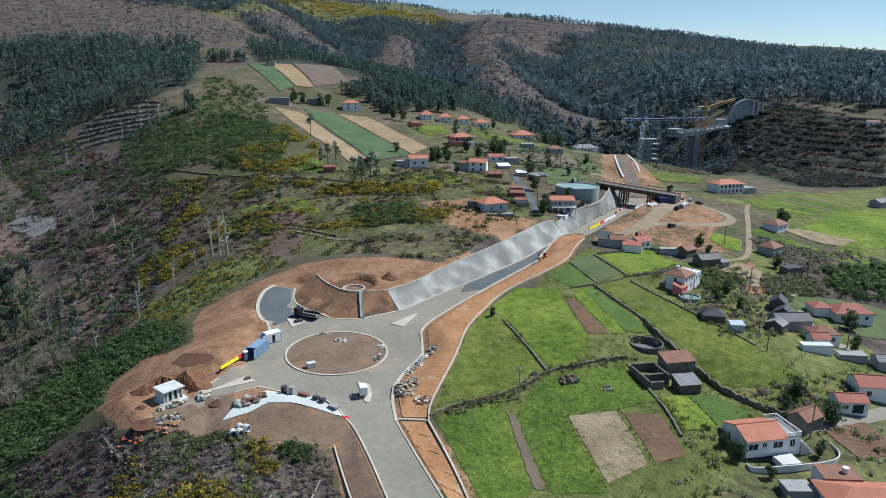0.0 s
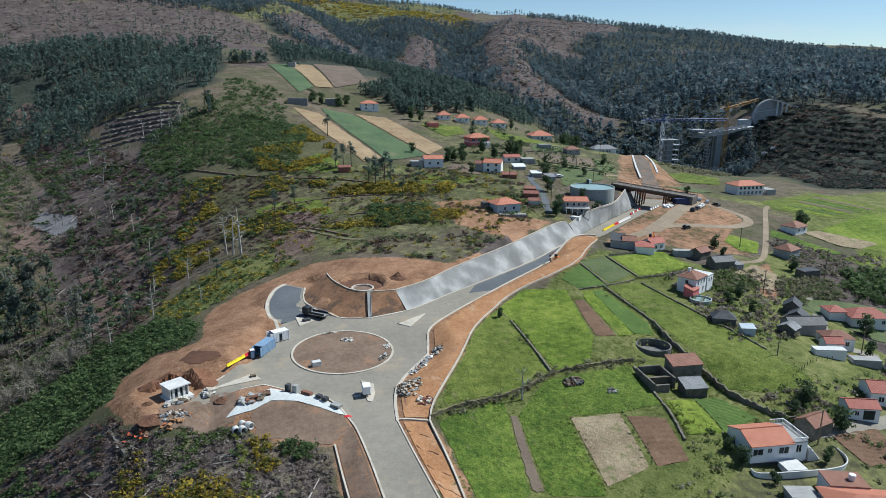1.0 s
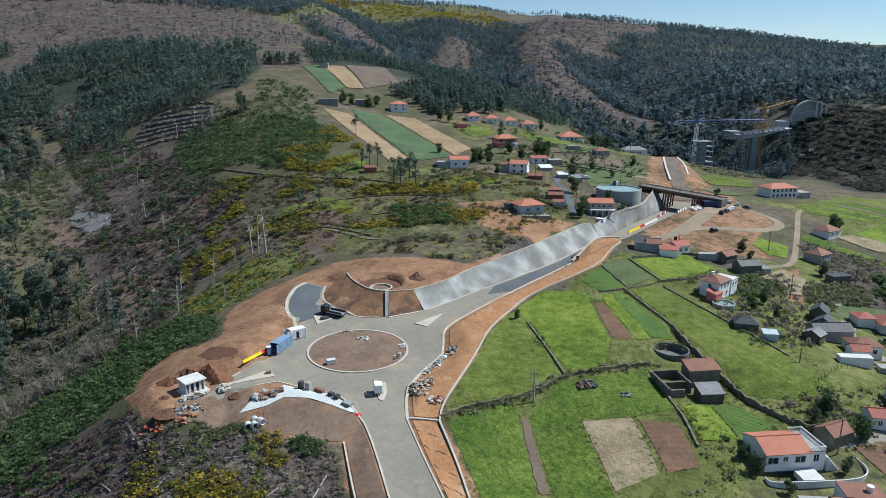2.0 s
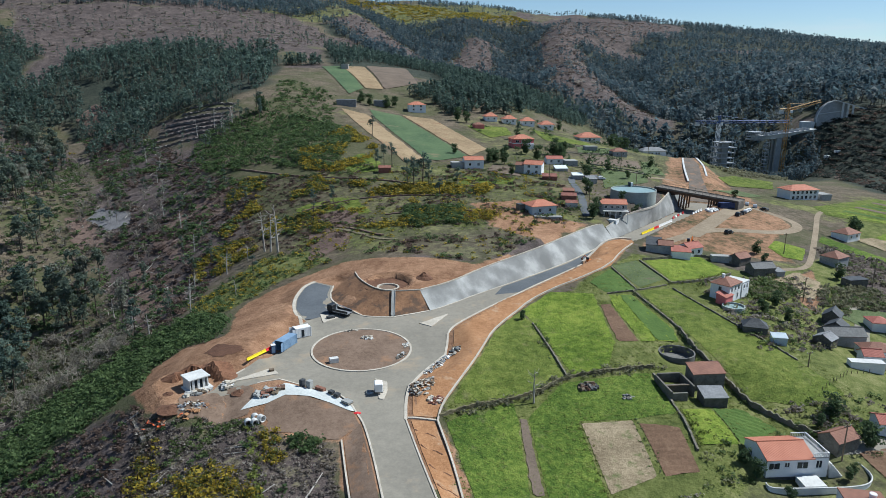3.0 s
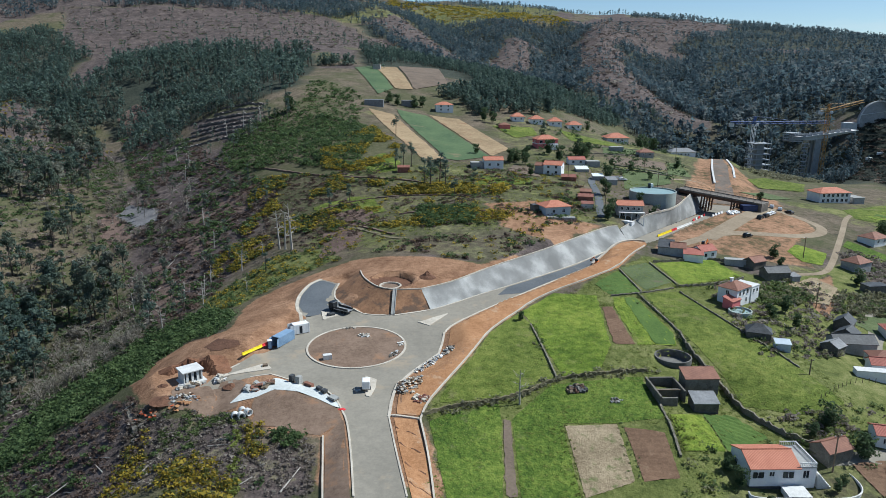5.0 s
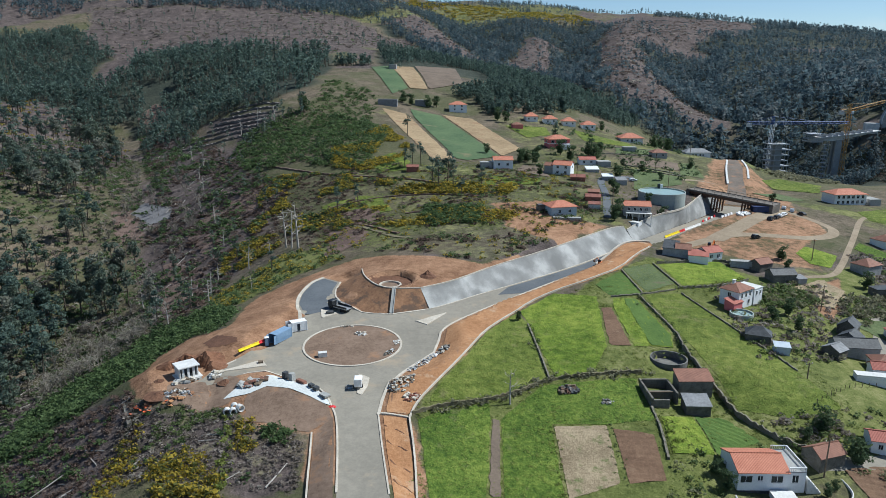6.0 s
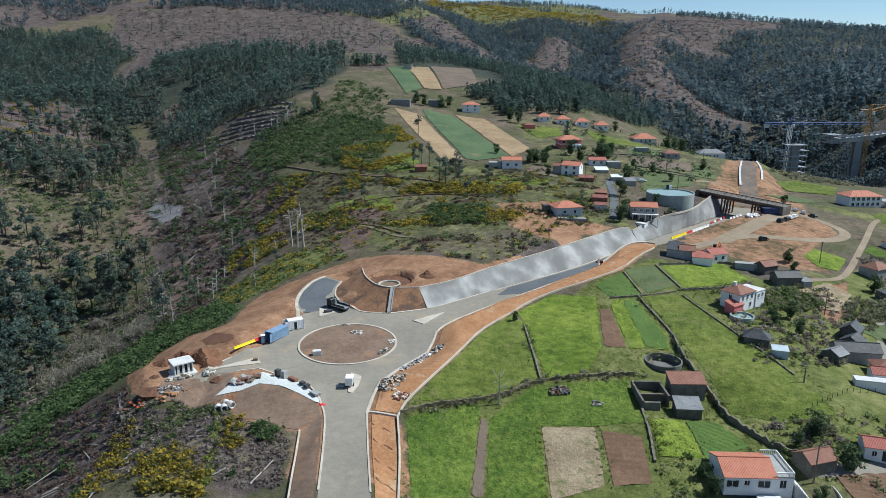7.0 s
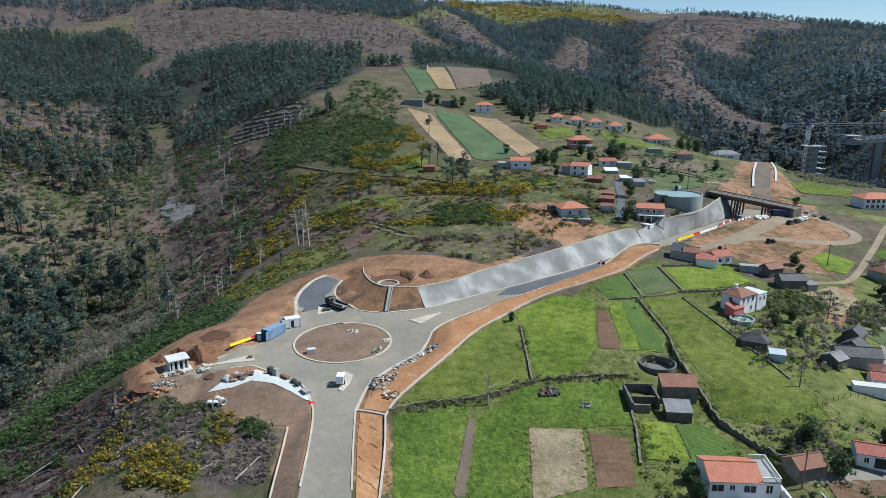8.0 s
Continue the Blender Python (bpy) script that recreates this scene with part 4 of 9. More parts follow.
TOP_NEAR = [(-6.5, 196.0, 4.8), (2.8, 202.8, 5.0), (14, 216.0, 5.8), (28.2, 228, 7.1), (38, 236.8, 8.0), (55.3, 257, 8.7), (64, 267.5, 8.7), (68.5, 271, 8.2)]
TOP_FAR = [(69.5, 270, 7.2), (78, 279, 9.4), (85, 284, 10.8), (91, 287.5, 11.4), (97, 293.5, 11.4), (102, 301, 11.6), (109, 313, 12.4), (121, 336, 12.6)]
ruled_slope(WALL_FOOT[1:], TOP_NEAR, "sprayed_slope", "grey sprayed-concrete slope with pale patches beside the road")
ruled_slope(WALL_FOOT_FAR[:4], TOP_FAR, "sprayed_slope", "grey sprayed-concrete slope that runs up to the bridge")
MOUND_FOOT = [(-34.2, 206), (-32.6, 197), (-28.9, 192), (-22.0, 187.2), (-14.0, 187.4), (-3.4, 191.8)]
MOUND_TOP = [(-27.0, 214, 5.0), (-25.4, 207.5, 5.0), (-22.6, 201.4, 5.0), (-19.2, 196.6, 4.9), (-14.2, 194.4, 4.9), (-6.5, 196.0, 4.8)]
ruled_slope(MOUND_FOOT, MOUND_TOP, "earth_bank", "steep bank of bare brown earth below the basin", "mound_earth")


def dirt_heap(x, y, r, h, seed, label):
    rng = random.Random(seed)
    bm = bmesh.new()
    rows = []
    for i in range(7):
        q = i / 6
        rows.append([bm.verts.new((r * q * math.cos(a) * rng.uniform(0.9, 1.1), r * q * math.sin(a) * rng.uniform(0.9, 1.1), h * (1 - q) ** 1.3 * (rng.uniform(0.75, 1.15) if i else 1.0) - 0.25 * q)) for a in np.linspace(0, 6.28319, 15)[:-1]])
    for a, b in zip(rows, rows[1:]):
        for k in range(14):
            bm.faces.new((a[k], b[k], b[(k + 1) % 14], a[(k + 1) % 14]))
    bmesh.ops.remove_doubles(bm, verts=bm.verts[:], dist=0.001)
    bmesh.ops.recalc_face_normals(bm, faces=bm.faces[:])
    ob = part("dirt_heap", bm, M["dark_earth"])
    ob.matrix_basis = at(x, y, seed * 40.0)
    tagged(ob, label, "dirt heap")


dirt_heap(-5.0, 206.6, 3.0, 1.9, 1, "small heap of dug red earth beside the basin")
draped("bare_patch", [(-62, 166), (-60, 171), (-51, 164), (-50.5, 160.5), (-56, 160)], M["dark_earth"], 0.08, 1.5, "patch of dark earth on the site", "bare earth", ragged=0.3)
dirt_heap(-51.3, 150.5, 2.2, 0.7, 4, "heap of dug red earth beside the hut")
dirt_heap(-47.0, 143.2, 2.0, 0.6, 5, "flat heap of brown earth beside the slab")
dirt_heap(-63.0, 143.5, 2.0, 0.5, 6, "rough heap of earth at the edge of the site")
dirt_heap(-60.0, 137.0, 3.2, 0.5, 7, "rough heap of earth among debris")

# the excavated pit on the mound, and the scooped bank round the hut
PIT = (-16.2, 204.0, 8.2)


def pit():
    px, py, pr = PIT
    bm = bmesh.new()
    rows = []
    for share, drop in ((1.08, None), (1.0, 0.05), (0.93, 0.55), (0.86, 0.9), (0.55, 1.0), (0.0, 1.0)):
        ring = []
        for k in range(40):
            a = 6.28319 * k / 40
            q = pr * share * (1 + 0.07 * math.sin(3 * a + 1) + 0.04 * math.sin(7 * a))
            x, y = px + q * math.cos(a), py + q * math.sin(a) * 0.92
            top = gz(x, y) + 0.12
            z = top - 0.5 if drop is None else top * (1 - drop) + 4.05 * drop + 0.2 * noise.noise(Vector((x, y, 0)) * 0.7)
            ring.append(bm.verts.new((x, y, z)))
        rows.append(ring)
    for a, b in zip(rows, rows[1:]):
        for k in range(40):
            bm.faces.new((a[k], a[(k + 1) % 40], b[(k + 1) % 40], b[k]))
    bmesh.ops.remove_doubles(bm, verts=bm.verts[:], dist=0.02)
    bmesh.ops.recalc_face_normals(bm, faces=bm.faces[:])
    tagged(part("excavated_pit", bm, M["dark_earth"]), "excavated pit of dark red earth round a basin", "pit", kind="structure")


pit()


def scooped_bank():
    """A crescent of dug earth that wraps the back of the hut."""
    bm = bmesh.new()
    rows = []
    for k in range(33):
        a = radians(8 + 158 * k / 32)
        s = math.sin(math.pi * k / 32) ** 0.55
        high = (2.5 + 0.5 * math.sin(k * 0.7)) * s
        row = []
        for r, h in ((4.6, 0.0), (5.1, 0.5), (5.5, 0.92), (6.3, 1.0), (8.2, 0.55), (11.0, -0.05)):
            r = r + 0.25 * math.sin(k * 1.9 + r)
            x, y = -58.6 + r * math.cos(a), 147.6 + r * math.sin(a)
            base = -2.35 if r < 6 else gz(x, y) - 0.1
            row.append(bm.verts.new((x, y, base + high * h + (0.15 * noise.noise(Vector((x, y, 3)) * 0.8) if h > 0 else -0.2))))
        rows.append(row)
    for a, b in zip(rows, rows[1:]):
        for k in range(5):
            bm.faces.new((a[k], a[k + 1], b[k + 1], b[k]))
    bmesh.ops.recalc_face_normals(bm, faces=bm.faces[:])
    tagged(part("earth_bank", bm, M["dug_earth"]), "scooped bank of dug red earth round the hut", "bank", kind="structure")


scooped_bank()

draped("mud_patch", [(-60, 142), (-52, 143.5), (-47, 146.5), (-43, 141.5), (-43.5, 135), (-50, 132.5), (-58, 134.5)], M["brown_earth"], 0.09, 1.2, "trampled grey-brown mud between hut and slab", "bare earth", ragged=0.35)
for k, y0 in enumerate((126.5, 121.0, 114.5, 108.5)):
    band("rill", smooth_line([(-8.2 + 0.22 * (126.5 - y0), y0), (-6.8 + 0.2 * (126.5 - y0), y0 - 1.2), (-5.8 + 0.2 * (126.5 - y0), y0 - 0.7), (-3.9 + 0.2 * (126.5 - y0), y0 - 2.2)], 0.4), 0.3, 0.13, M["dark_earth"], wobble=0.4, label="dark erosion rill across the orange verge", category="rill", group="erosion rills")

# orange haul strip and the low walls that bound the fields
HAUL = [(2.5, 174), (4, 180.5), (12, 190.2), (21.2, 200.2), (33.5, 213.6), (42.4, 222.6), (54.6, 236), (63, 245), (70, 252), (74, 247), (66.4, 236), (57.4, 219.2), (44.2, 207.2), (33.6, 200), (25.8, 193), (21.4, 186.4), (17.8, 180.8), (12.6, 171), (9.6, 162.2), (6, 152.8), (1.6, 143.4), (-2.2, 135.2), (-3, 131), (-8.6, 131.5), (-8.6, 140), (-6.5, 147.5), (-3.5, 153.5), (1.2, 161.5), (2.2, 169)]
draped("haul_strip", HAUL, M["orange_earth"], 0.10, 1.5, "strip of fresh orange earth beside the road", "ground")
draped("verge", [(-8.9, 130), (-4.1, 129.6), (-1.8, 118), (0.4, 104), (6, 85), (0, 85), (-3.6, 104), (-6.7, 118)], M["orange_earth"], 0.10, 1.5, "verge of raw orange earth", "ground")
draped("verge", [(-19.3, 129), (-22.3, 124.5), (-18.8, 104), (-14, 85), (-10, 85), (-14.3, 104), (-16.9, 118)], M["brown_earth"], 0.10, 1.5, "verge of raw brown earth", "ground")
LOW_WALL = [(0.9, 100), (-1.2, 118.1), (-3.4, 129.7), (-2.4, 135.3), (1.4, 143.6), (5.8, 153.0), (9.4, 162.4), (12.4, 171.2), (17.6, 181.0), (21.2, 186.6), (25.6, 193.2), (33.4, 200.2), (44.0, 207.4), (57.0, 219.4), (66.0, 236.0), (73.0, 246)]
band("boundary_wall", smooth_line(LOW_WALL[:3], 1.2), 0.4, 0.5, M["kerb"], label="low concrete boundary wall along the verge", category="wall")
band("boundary_wall", smooth_line(LOW_WALL[2:], 1.2, 1), 0.34, 0.5, M["kerb"], label="low pale wall between earth strip and fields", category="wall")
band("boundary_wall", smooth_line([(-22.7, 124.1), (-19.1, 103.8), (-16, 90)], 1.2), 0.35, 0.35, M["kerb"], label="narrow concrete edging of the brown verge", category="wall")
band("drain_channel", along([(-9.6, 131), (-3.5, 130)], 1.0), 0.5, 0.25, M["kerb"], label="concrete drain across the orange verge", category="drain")
bm = bmesh.new()
for w0, w1, k in ((-0.55, -0.4, 0.3), (-0.4, 0.4, 0.08), (0.4, 0.55, 0.3)):
    lo_z, hi_z = float(road_z(187.4)) + 0.25, 5.1
    v = [bm.verts.new(q) for q in ((-14.2 + w0, 187.2, lo_z - 0.4), (-14.2 + w1, 187.2, lo_z - 0.4), (-14.2 + w1, 194.6, hi_z - 0.4), (-14.2 + w0, 194.6, hi_z - 0.4), (-14.2 + w0, 187.2, lo_z + k), (-14.2 + w1, 187.2, lo_z + k), (-14.2 + w1, 194.6, hi_z + k), (-14.2 + w0, 194.6, hi_z + k))]
    for q in ((3, 2, 1, 0), (4, 5, 6, 7), (0, 1, 5, 4), (1, 2, 6, 5), (2, 3, 7, 6), (3, 0, 4, 7)):
        bm.faces.new([v[i] for i in q])
tagged(part("chute", bm, M["concrete"]), "grey concrete drainage chute down the bank", "drain", kind="structure")
RAMP_WALL = [(52, 235.2, 2.4), (57, 240.8, 4.2), (61, 246, 6.0), (65, 250, 6.9), (70, 252.3, 7.0), (74.5, 252.3, 6.7)]
RAMP_SIDE = [(49.5, 218.5, 3.2), (56, 228, 4.8), (62, 235.5, 5.8), (67, 240.8, 6.3), (71, 245, 6.5), (74.5, 248.5, 6.5)]


def ramp():
    """Orange earth that rises behind a concrete wing wall beside the road."""
    a, b = smooth_line(RAMP_WALL, 0.8), smooth_line(RAMP_SIDE, 0.8)
    n, m = 44, 8
    a, b = (np.stack([np.interp(np.linspace(0, 1, n), np.linspace(0, 1, len(q)), q[:, k]) for k in range(3)], -1) for q in (a, b))
    u = np.linspace(0, 1, m)[None, :, None]
    p = a[:, None] * (1 - u) + b[:, None] * u
    p[..., 2] += 0.5 * (fractal(p[..., 0] / 2.2, p[..., 1] / 2.2) - 0.47) - 0.1
    idx = np.arange(n * m).reshape(n, m)
    faces = np.stack([idx[:-1, :-1], idx[:-1, 1:], idx[1:, 1:], idx[1:, :-1]], -1).reshape(-1, 4)
    tagged(new("earth_ramp", mesh_of("earth_ramp", p.reshape(-1, 3).tolist(), faces.tolist(), M["orange_earth"], True)), "ramp of fresh orange earth behind the wing wall", "ground", kind="structure")
    bm = bmesh.new()
    prev = None
    for (x, y, z), (tx, ty) in zip(a, np.gradient(a[:, :2], axis=0)):
        k = math.hypot(tx, ty)
        nx, ny = -ty / k * 0.4, tx / k * 0.4
        cur = [bm.verts.new(q) for q in ((x - nx, y - ny, z - 2), (x - nx, y - ny, z + 0.35), (x + nx, y + ny, z + 0.35), (x + nx, y + ny, float(road_z(y)) - 0.3))]
        if prev:
            for i in range(3):
                bm.faces.new((prev[i], prev[i + 1], cur[i + 1], cur[i]))
        else:
            bm.faces.new(cur)
        prev = cur
    bm.faces.new(prev[::-1])
    bmesh.ops.recalc_face_normals(bm, faces=bm.faces[:])
    tagged(part("wing_wall", bm, M["kerb"]), "pale concrete wing wall beside the earth ramp", "wall", kind="structure")


ramp()

# tracks and lanes
def lane(line, width, material, label, lift=0.08):
    p = smooth_line(line, 2.0)
    t = np.gradient(p, axis=0)
    t /= np.linalg.norm(t, axis=1)[:, None]
    nrm = np.stack([-t[:, 1], t[:, 0]], -1) * width / 2
    out = [tuple(q) for q in p + nrm] + [tuple(q) for q in (p - nrm)[::-1]]
    draped("lane", out, material, lift, 1.8, label, "lane")


lane([(84, 248), (97, 257), (109, 265), (121, 267), (139, 268.5), (152, 276), (158, 285), (157.5, 293), (152, 305), (147, 316)], 4.2, M["track"], "pale dirt track that loops round a mound")
lane([(100, 258), (113, 272), (124, 286), (135, 300), (146, 313)], 6.5, M["track"], "wide dirt track up to the bridge head", 0.12)
lane([(112, 224.5), (121, 226.5), (131, 229.5), (141, 244), (150, 258.7), (165, 283), (182, 312), (196, 322), (230, 340)], 2.2, M["track"], "narrow concrete lane between the fields")
lane([(64, 279), (64.5, 288), (67, 300), (69, 320), (70, 338), (74, 351), (90, 352)], 3.4, M["asphalt_new"], "village lane of worn asphalt", 0.2)
lane([(90, 352), (110, 352), (138, 372)], 2.6, M["track"], "pale footpath across the meadow")
lane([(77, 122), (85, 122.5), (97, 125.5), (112, 131), (130, 140)], 3.6, M["asphalt_old"], "grey lane behind the white house")
lane([(128, 200), (124, 186), (116, 175), (112, 165), (122, 158)], 4.0, M["asphalt_old"], "hamlet lane of grey asphalt")


def field(outline, key, label, lift=0.08, furrow=None, step=1.6):
    draped("field", outline, M[key], lift, step, label, "field", furrow=furrow, ragged=min(0.07 * step, 0.2))


field([(22.5, 187.4), (33.6, 199.2), (46, 196.5), (42.9, 162.7), (37.5, 149.6), (28.7, 147.5), (26, 165), (25.2, 177.5)], "grass_bright", "bright green pasture field")
field([(45.9, 188.4), (48.9, 188.4), (49.1, 163), (43.9, 163.6)], "ploughed", "narrow bed of bare brown soil", 0.12)
field([(50.3, 195), (57.2, 195.2), (60.8, 169.4), (59.4, 162.6), (49.7, 162.8), (49.5, 188.4)], "grass_bright", "green crop field beside the brown bed", 0.10, (8, 2.2, 0.08))
field([(53.5, 194.8), (57.0, 194.8), (60.4, 169.4), (59.2, 163), (54, 163.2)], "grass_deep", "darker green half of a crop field", 0.17)
field([(13.2, 171.4), (18.6, 181.4), (22.2, 186.4), (24.6, 177.5), (25.5, 160), (26.4, 146.5), (17.5, 140), (0.2, 136), (2.4, 143.8), (6.8, 153), (10.4, 162.4)], "grass_mid", "pasture field of mid green grass")
field([(60.4, 198), (71.7, 201.1), (83.6, 160.5), (90, 140), (78, 134.5), (66.8, 138), (66.6, 150.8), (63.4, 169.5)], "grass_mid", "long sloping pasture field")
field([(71.6, 227.3), (93.8, 236), (98.6, 219.3), (74.5, 208)], "grass_bright", "bright green meadow below the farm")
field([(58, 219.6), (68.5, 227), (72.4, 209.5), (61.6, 201)], "grass_dull", "small plot of dull green garden")
field([(46.9, 205), (56.8, 217), (60.2, 199.5), (50, 197)], "grass_deep", "small plot of dark green vegetables", 0.1, (30, 1.6, 0.12))
field([(26.5, 128.9), (37.2, 129), (37.0, 112.6), (27.2, 108.3)], "straw", "dry straw-coloured plot with faint rows", 0.1, (20, 1.1, 0.05), 0.7)
field([(38.3, 128), (45.9, 125.8), (45.6, 113.8), (38.6, 112.6)], "ploughed", "ploughed brown plot with furrows", 0.1, (86, 1.5, 0.07), 0.5)
field([(14, 131.2), (15.3, 131.2), (15.1, 107.9), (12.9, 107.8)], "brown_field", "strip of trodden dry earth between meadows", 0.12)
field([(-1.4, 129.4), (2.5, 132.6), (13.4, 137), (13.5, 131), (12.4, 107), (3, 103)], "grass_lush", "rough meadow in front of the stone wall")
field([(15.8, 131.5), (25.6, 144), (47, 148.4), (47.6, 131), (38.5, 129.6), (26, 129.6), (26.4, 106), (15.6, 107)], "grass_lush", "rough bright meadow round the plots", 0.07)
field([(49, 132.4), (56, 134), (57, 122), (48.4, 120.5)], "grass_bright", "bright green vegetable plot", 0.12, (90, 2.4, 0.1), 0.8)
field([(56.4, 134), (62.6, 134.6), (67.6, 127.4), (57.4, 122)], "grass_deep", "bed of cabbages in rows", 0.12, (60, 1.3, 0.14), 0.6)
field([(-99, 715), (-80, 726), (-50, 600), (-59, 564)], "crop_far", "high green field on the hill", 0.5, None, 5)
field([(-80, 726), (-58, 735), (-33, 604), (-48, 600)], "straw_far", "high straw-coloured field on the hill", 0.55, None, 5)
field([(-57, 746), (-16, 780), (-4, 648), (-32, 606)], "brown_field", "high fallow brown field", 0.5, None, 6)
field([(-59.4, 506), (-40, 496), (-2.5, 370), (-12.5, 363)], "straw_far", "long straw-coloured strip on the hillside", 0.3, None, 3)
field([(-40, 517), (-16.9, 508), (22.5, 386), (4.6, 371), (-1.5, 373), (-36, 494)], "crop_far", "long dark green field strip", 0.3, None, 3)
field([(-16, 512), (5.7, 506), (35.7, 412), (23.8, 388)], "straw_far", "long pale strip of dry stubble", 0.3, None, 3)
field([(29, 488), (57.8, 494), (58.5, 468), (42, 451)], "grass_mid", "green meadow below the row of houses", 0.25, None, 3)
field([(77, 500), (112, 478), (113, 458), (80, 460)], "grass_mid", "yellowish meadow below the houses", 0.25, None, 3)
field([(188, 326), (245, 362), (252, 314), (220, 293), (205, 296), (184, 307)], "grass_mid", "broad valley field of mixed green strips", 0.12, None, 3)
for k in range(7):
    a, b = (191 + 6.6 * k, 312 + 5.6 * k), (206 + 5.8 * k, 297.5 + 2.3 * k)
    w, h = (3.4, 2.8), (3.0, 1.2)
    field([a, (a[0] + w[0], a[1] + w[1]), (b[0] + h[0], b[1] + h[1]), b], ("grass_bright", "grass_deep", "grass_bright", "brown_field", "grass_deep", "grass_lush", "brown_field")[k], ("bright green crop strip in the valley", "dark green crop strip in the valley", "bright green crop strip in the valley", "bare brown strip in the valley", "dark green crop strip in the valley", "lush green strip in the valley", "bare brown strip in the valley")[k], 0.22, None, 2)
field([(188, 277), (230, 303), (257, 309), (264, 290), (206, 250), (190, 254), (186, 271)], "grass_bright", "bright valley meadow", 0.15, None, 3)
field([(175, 272), (185, 275), (203, 260), (189, 253), (182, 256)], "straw", "dry straw plot in rows", 0.24, (40, 2.2, 0.1), 1.0)
field([(161, 272), (166, 265), (177, 247), (164, 243), (155, 264)], "grass_lush", "lush green strip beside the lane", 0.15, None, 2)
field([(172, 240), (205, 262), (190, 226), (176, 222)], "grass_mid", "pasture in the valley", 0.15, None, 3)
field([(127, 250), (134, 259), (143, 252), (134, 238), (128, 240)], "grass_bright", "small green paddock beside the lane", 0.12, None, 2)

field([(81, 120.8), (93, 123.2), (95, 113), (82.5, 111.5)], "ploughed", "ploughed garden terrace behind the white wall", 0.14, (80, 1.5, 0.09), 0.5)
field([(85, 330), (112, 345), (115, 362), (92, 368)], "grass_dull", "village garden plot of dull green", 0.25, None, 2.5)
field([(90, 385), (125, 395), (130, 420), (95, 415)], "brown_field", "fallow brown village plot", 0.25, None, 2.5)
field([(118, 372), (138, 392), (140, 425), (132, 420)], "grass_dull", "rough green plot beside the earthworks", 0.25, None, 2.5)
field([(12, 318), (38, 322), (42, 336), (16, 338)], "grass_mid", "pale lawn above the bungalow", 0.25, None, 2.0)
field([(30, 352), (46, 340), (44, 366), (34, 368)], "brown_field", "bare brown yard between houses", 0.25, None, 2.0)
field([(94, 425), (128, 440), (130, 456), (98, 448)], "grass_dull", "dull green village terrace", 0.25, None, 2.5)
field([(-48, 306), (-30, 300), (-26, 290), (-40, 288)], "grass_mid", "small grassy clearing among gorse", 0.2, None, 2.0)
field([(117, 192), (131, 196), (150, 191), (162, 182), (150, 166), (130, 168)], "grass_dull", "dull green lawn round the white house", 0.12, None, 2)
field([(152, 360), (170, 372), (176, 352), (160, 340)], "grass_dull", "green terrace beside the upper road", 0.25, None, 2.5)
field([(174, 404), (188, 412), (208, 404), (196, 380), (174, 385)], "grass_mid", "meadow beside the upper road", 0.25, None, 2.5)

for spot, key, lab in (([(-136, 303), (-128, 302), (-107, 265), (-101, 245), (-104, 235), (-118, 259)], "bare_heath", "bare red-brown slope among stumps"), ([(-194, 369), (-185, 371), (-171, 348), (-168, 333), (-176, 339)], "bare_heath", "bare red-brown slope above the gully"), ([(-50, 275), (-43, 279), (-33, 266), (-33, 254), (-40, 248), (-46, 245)], "bare_heath", "patch of brown felled ground"), ([(-48, 296), (-41, 300), (-32, 293), (-30, 281), (-39, 278)], "bare_heath", "patch of brown heather"), ([(-115, 352), (-99, 357), (-90, 342), (-99, 332), (-109, 330)], "bare_heath", "brown felled slope below the gorse"), ([(-62, 311), (-43, 315), (-34, 310), (-31, 300), (-41, 297), (-56, 300)], "grass_mid", "small green clearing among gorse"), ([(-47, 361), (-35, 378), (-25, 361), (-26, 347), (-39, 344)], "grass_mid", "green clearing below the strips")):
    draped("clearing", spot, M[key], 0.22, 2.0, lab, "clearing", ragged=0.5)
lane([(-48, 283), (-38, 276), (-28, 264), (-22, 255), (-14, 250)], 1.6, M["dry_bank"], "pale grassy footpath across the knoll", 0.25)

CLEARINGS = []
for spot, key, lab in (([(-181, 366), (-180, 380), (-158, 366), (-152, 353), (-164, 350)], "ash", "pale grey scree in the gully"), ([(-190, 362), (-184, 371), (-160, 336), (-172, 338)], "bare_heath", "bare red-brown slope in the gully"), ([(-334, 694), (-326, 718), (-296, 702), (-250, 590), (-306, 656)], "bare_heath", "bare felled slope above the gully"), ([(-125, 280), (-124, 300), (-108, 280), (-97, 248), (-110, 250)], "bare_heath", "bare brown slope under dead trees"), ([(-136, 329), (-125, 350), (-117, 357), (-100, 330), (-110, 292)], "bare_heath", "bare brown strip down the slope"), ([(112, 216), (124, 224), (129, 216), (117, 199), (111, 204)], "straw", "dry plot beside the villa garden")):
    if key == "ash":
        CLEARINGS.append(spot)
    draped("clearing", spot, M[key], 0.3, 2.5, lab, "clearing", ragged=0.7)
for line in ([(-153, 424), (-128, 396), (-105, 376), (-64, 346), (-23, 333), (0, 320)], [(-60, 292), (-45, 282), (-33, 274), (-20, 258)], [(-58, 306), (-35, 310), (-6, 307), (12, 300)], [(-20, 284), (0, 285), (20, 278)], [(84, 420), (100, 424), (128, 436)], [(90, 384), (118, 372)], [(78, 372), (100, 370), (118, 364)], [(98, 449), (131, 457)]):
    band("terrace_bank", smooth_line(line, 1.6, 2), 1.3, 0.45, M["bare_heath" if line[0][0] < 0 else "stone_dark"], wobble=0.35, label="low overgrown terrace bank across the slope", category="bank", group="terrace banks")

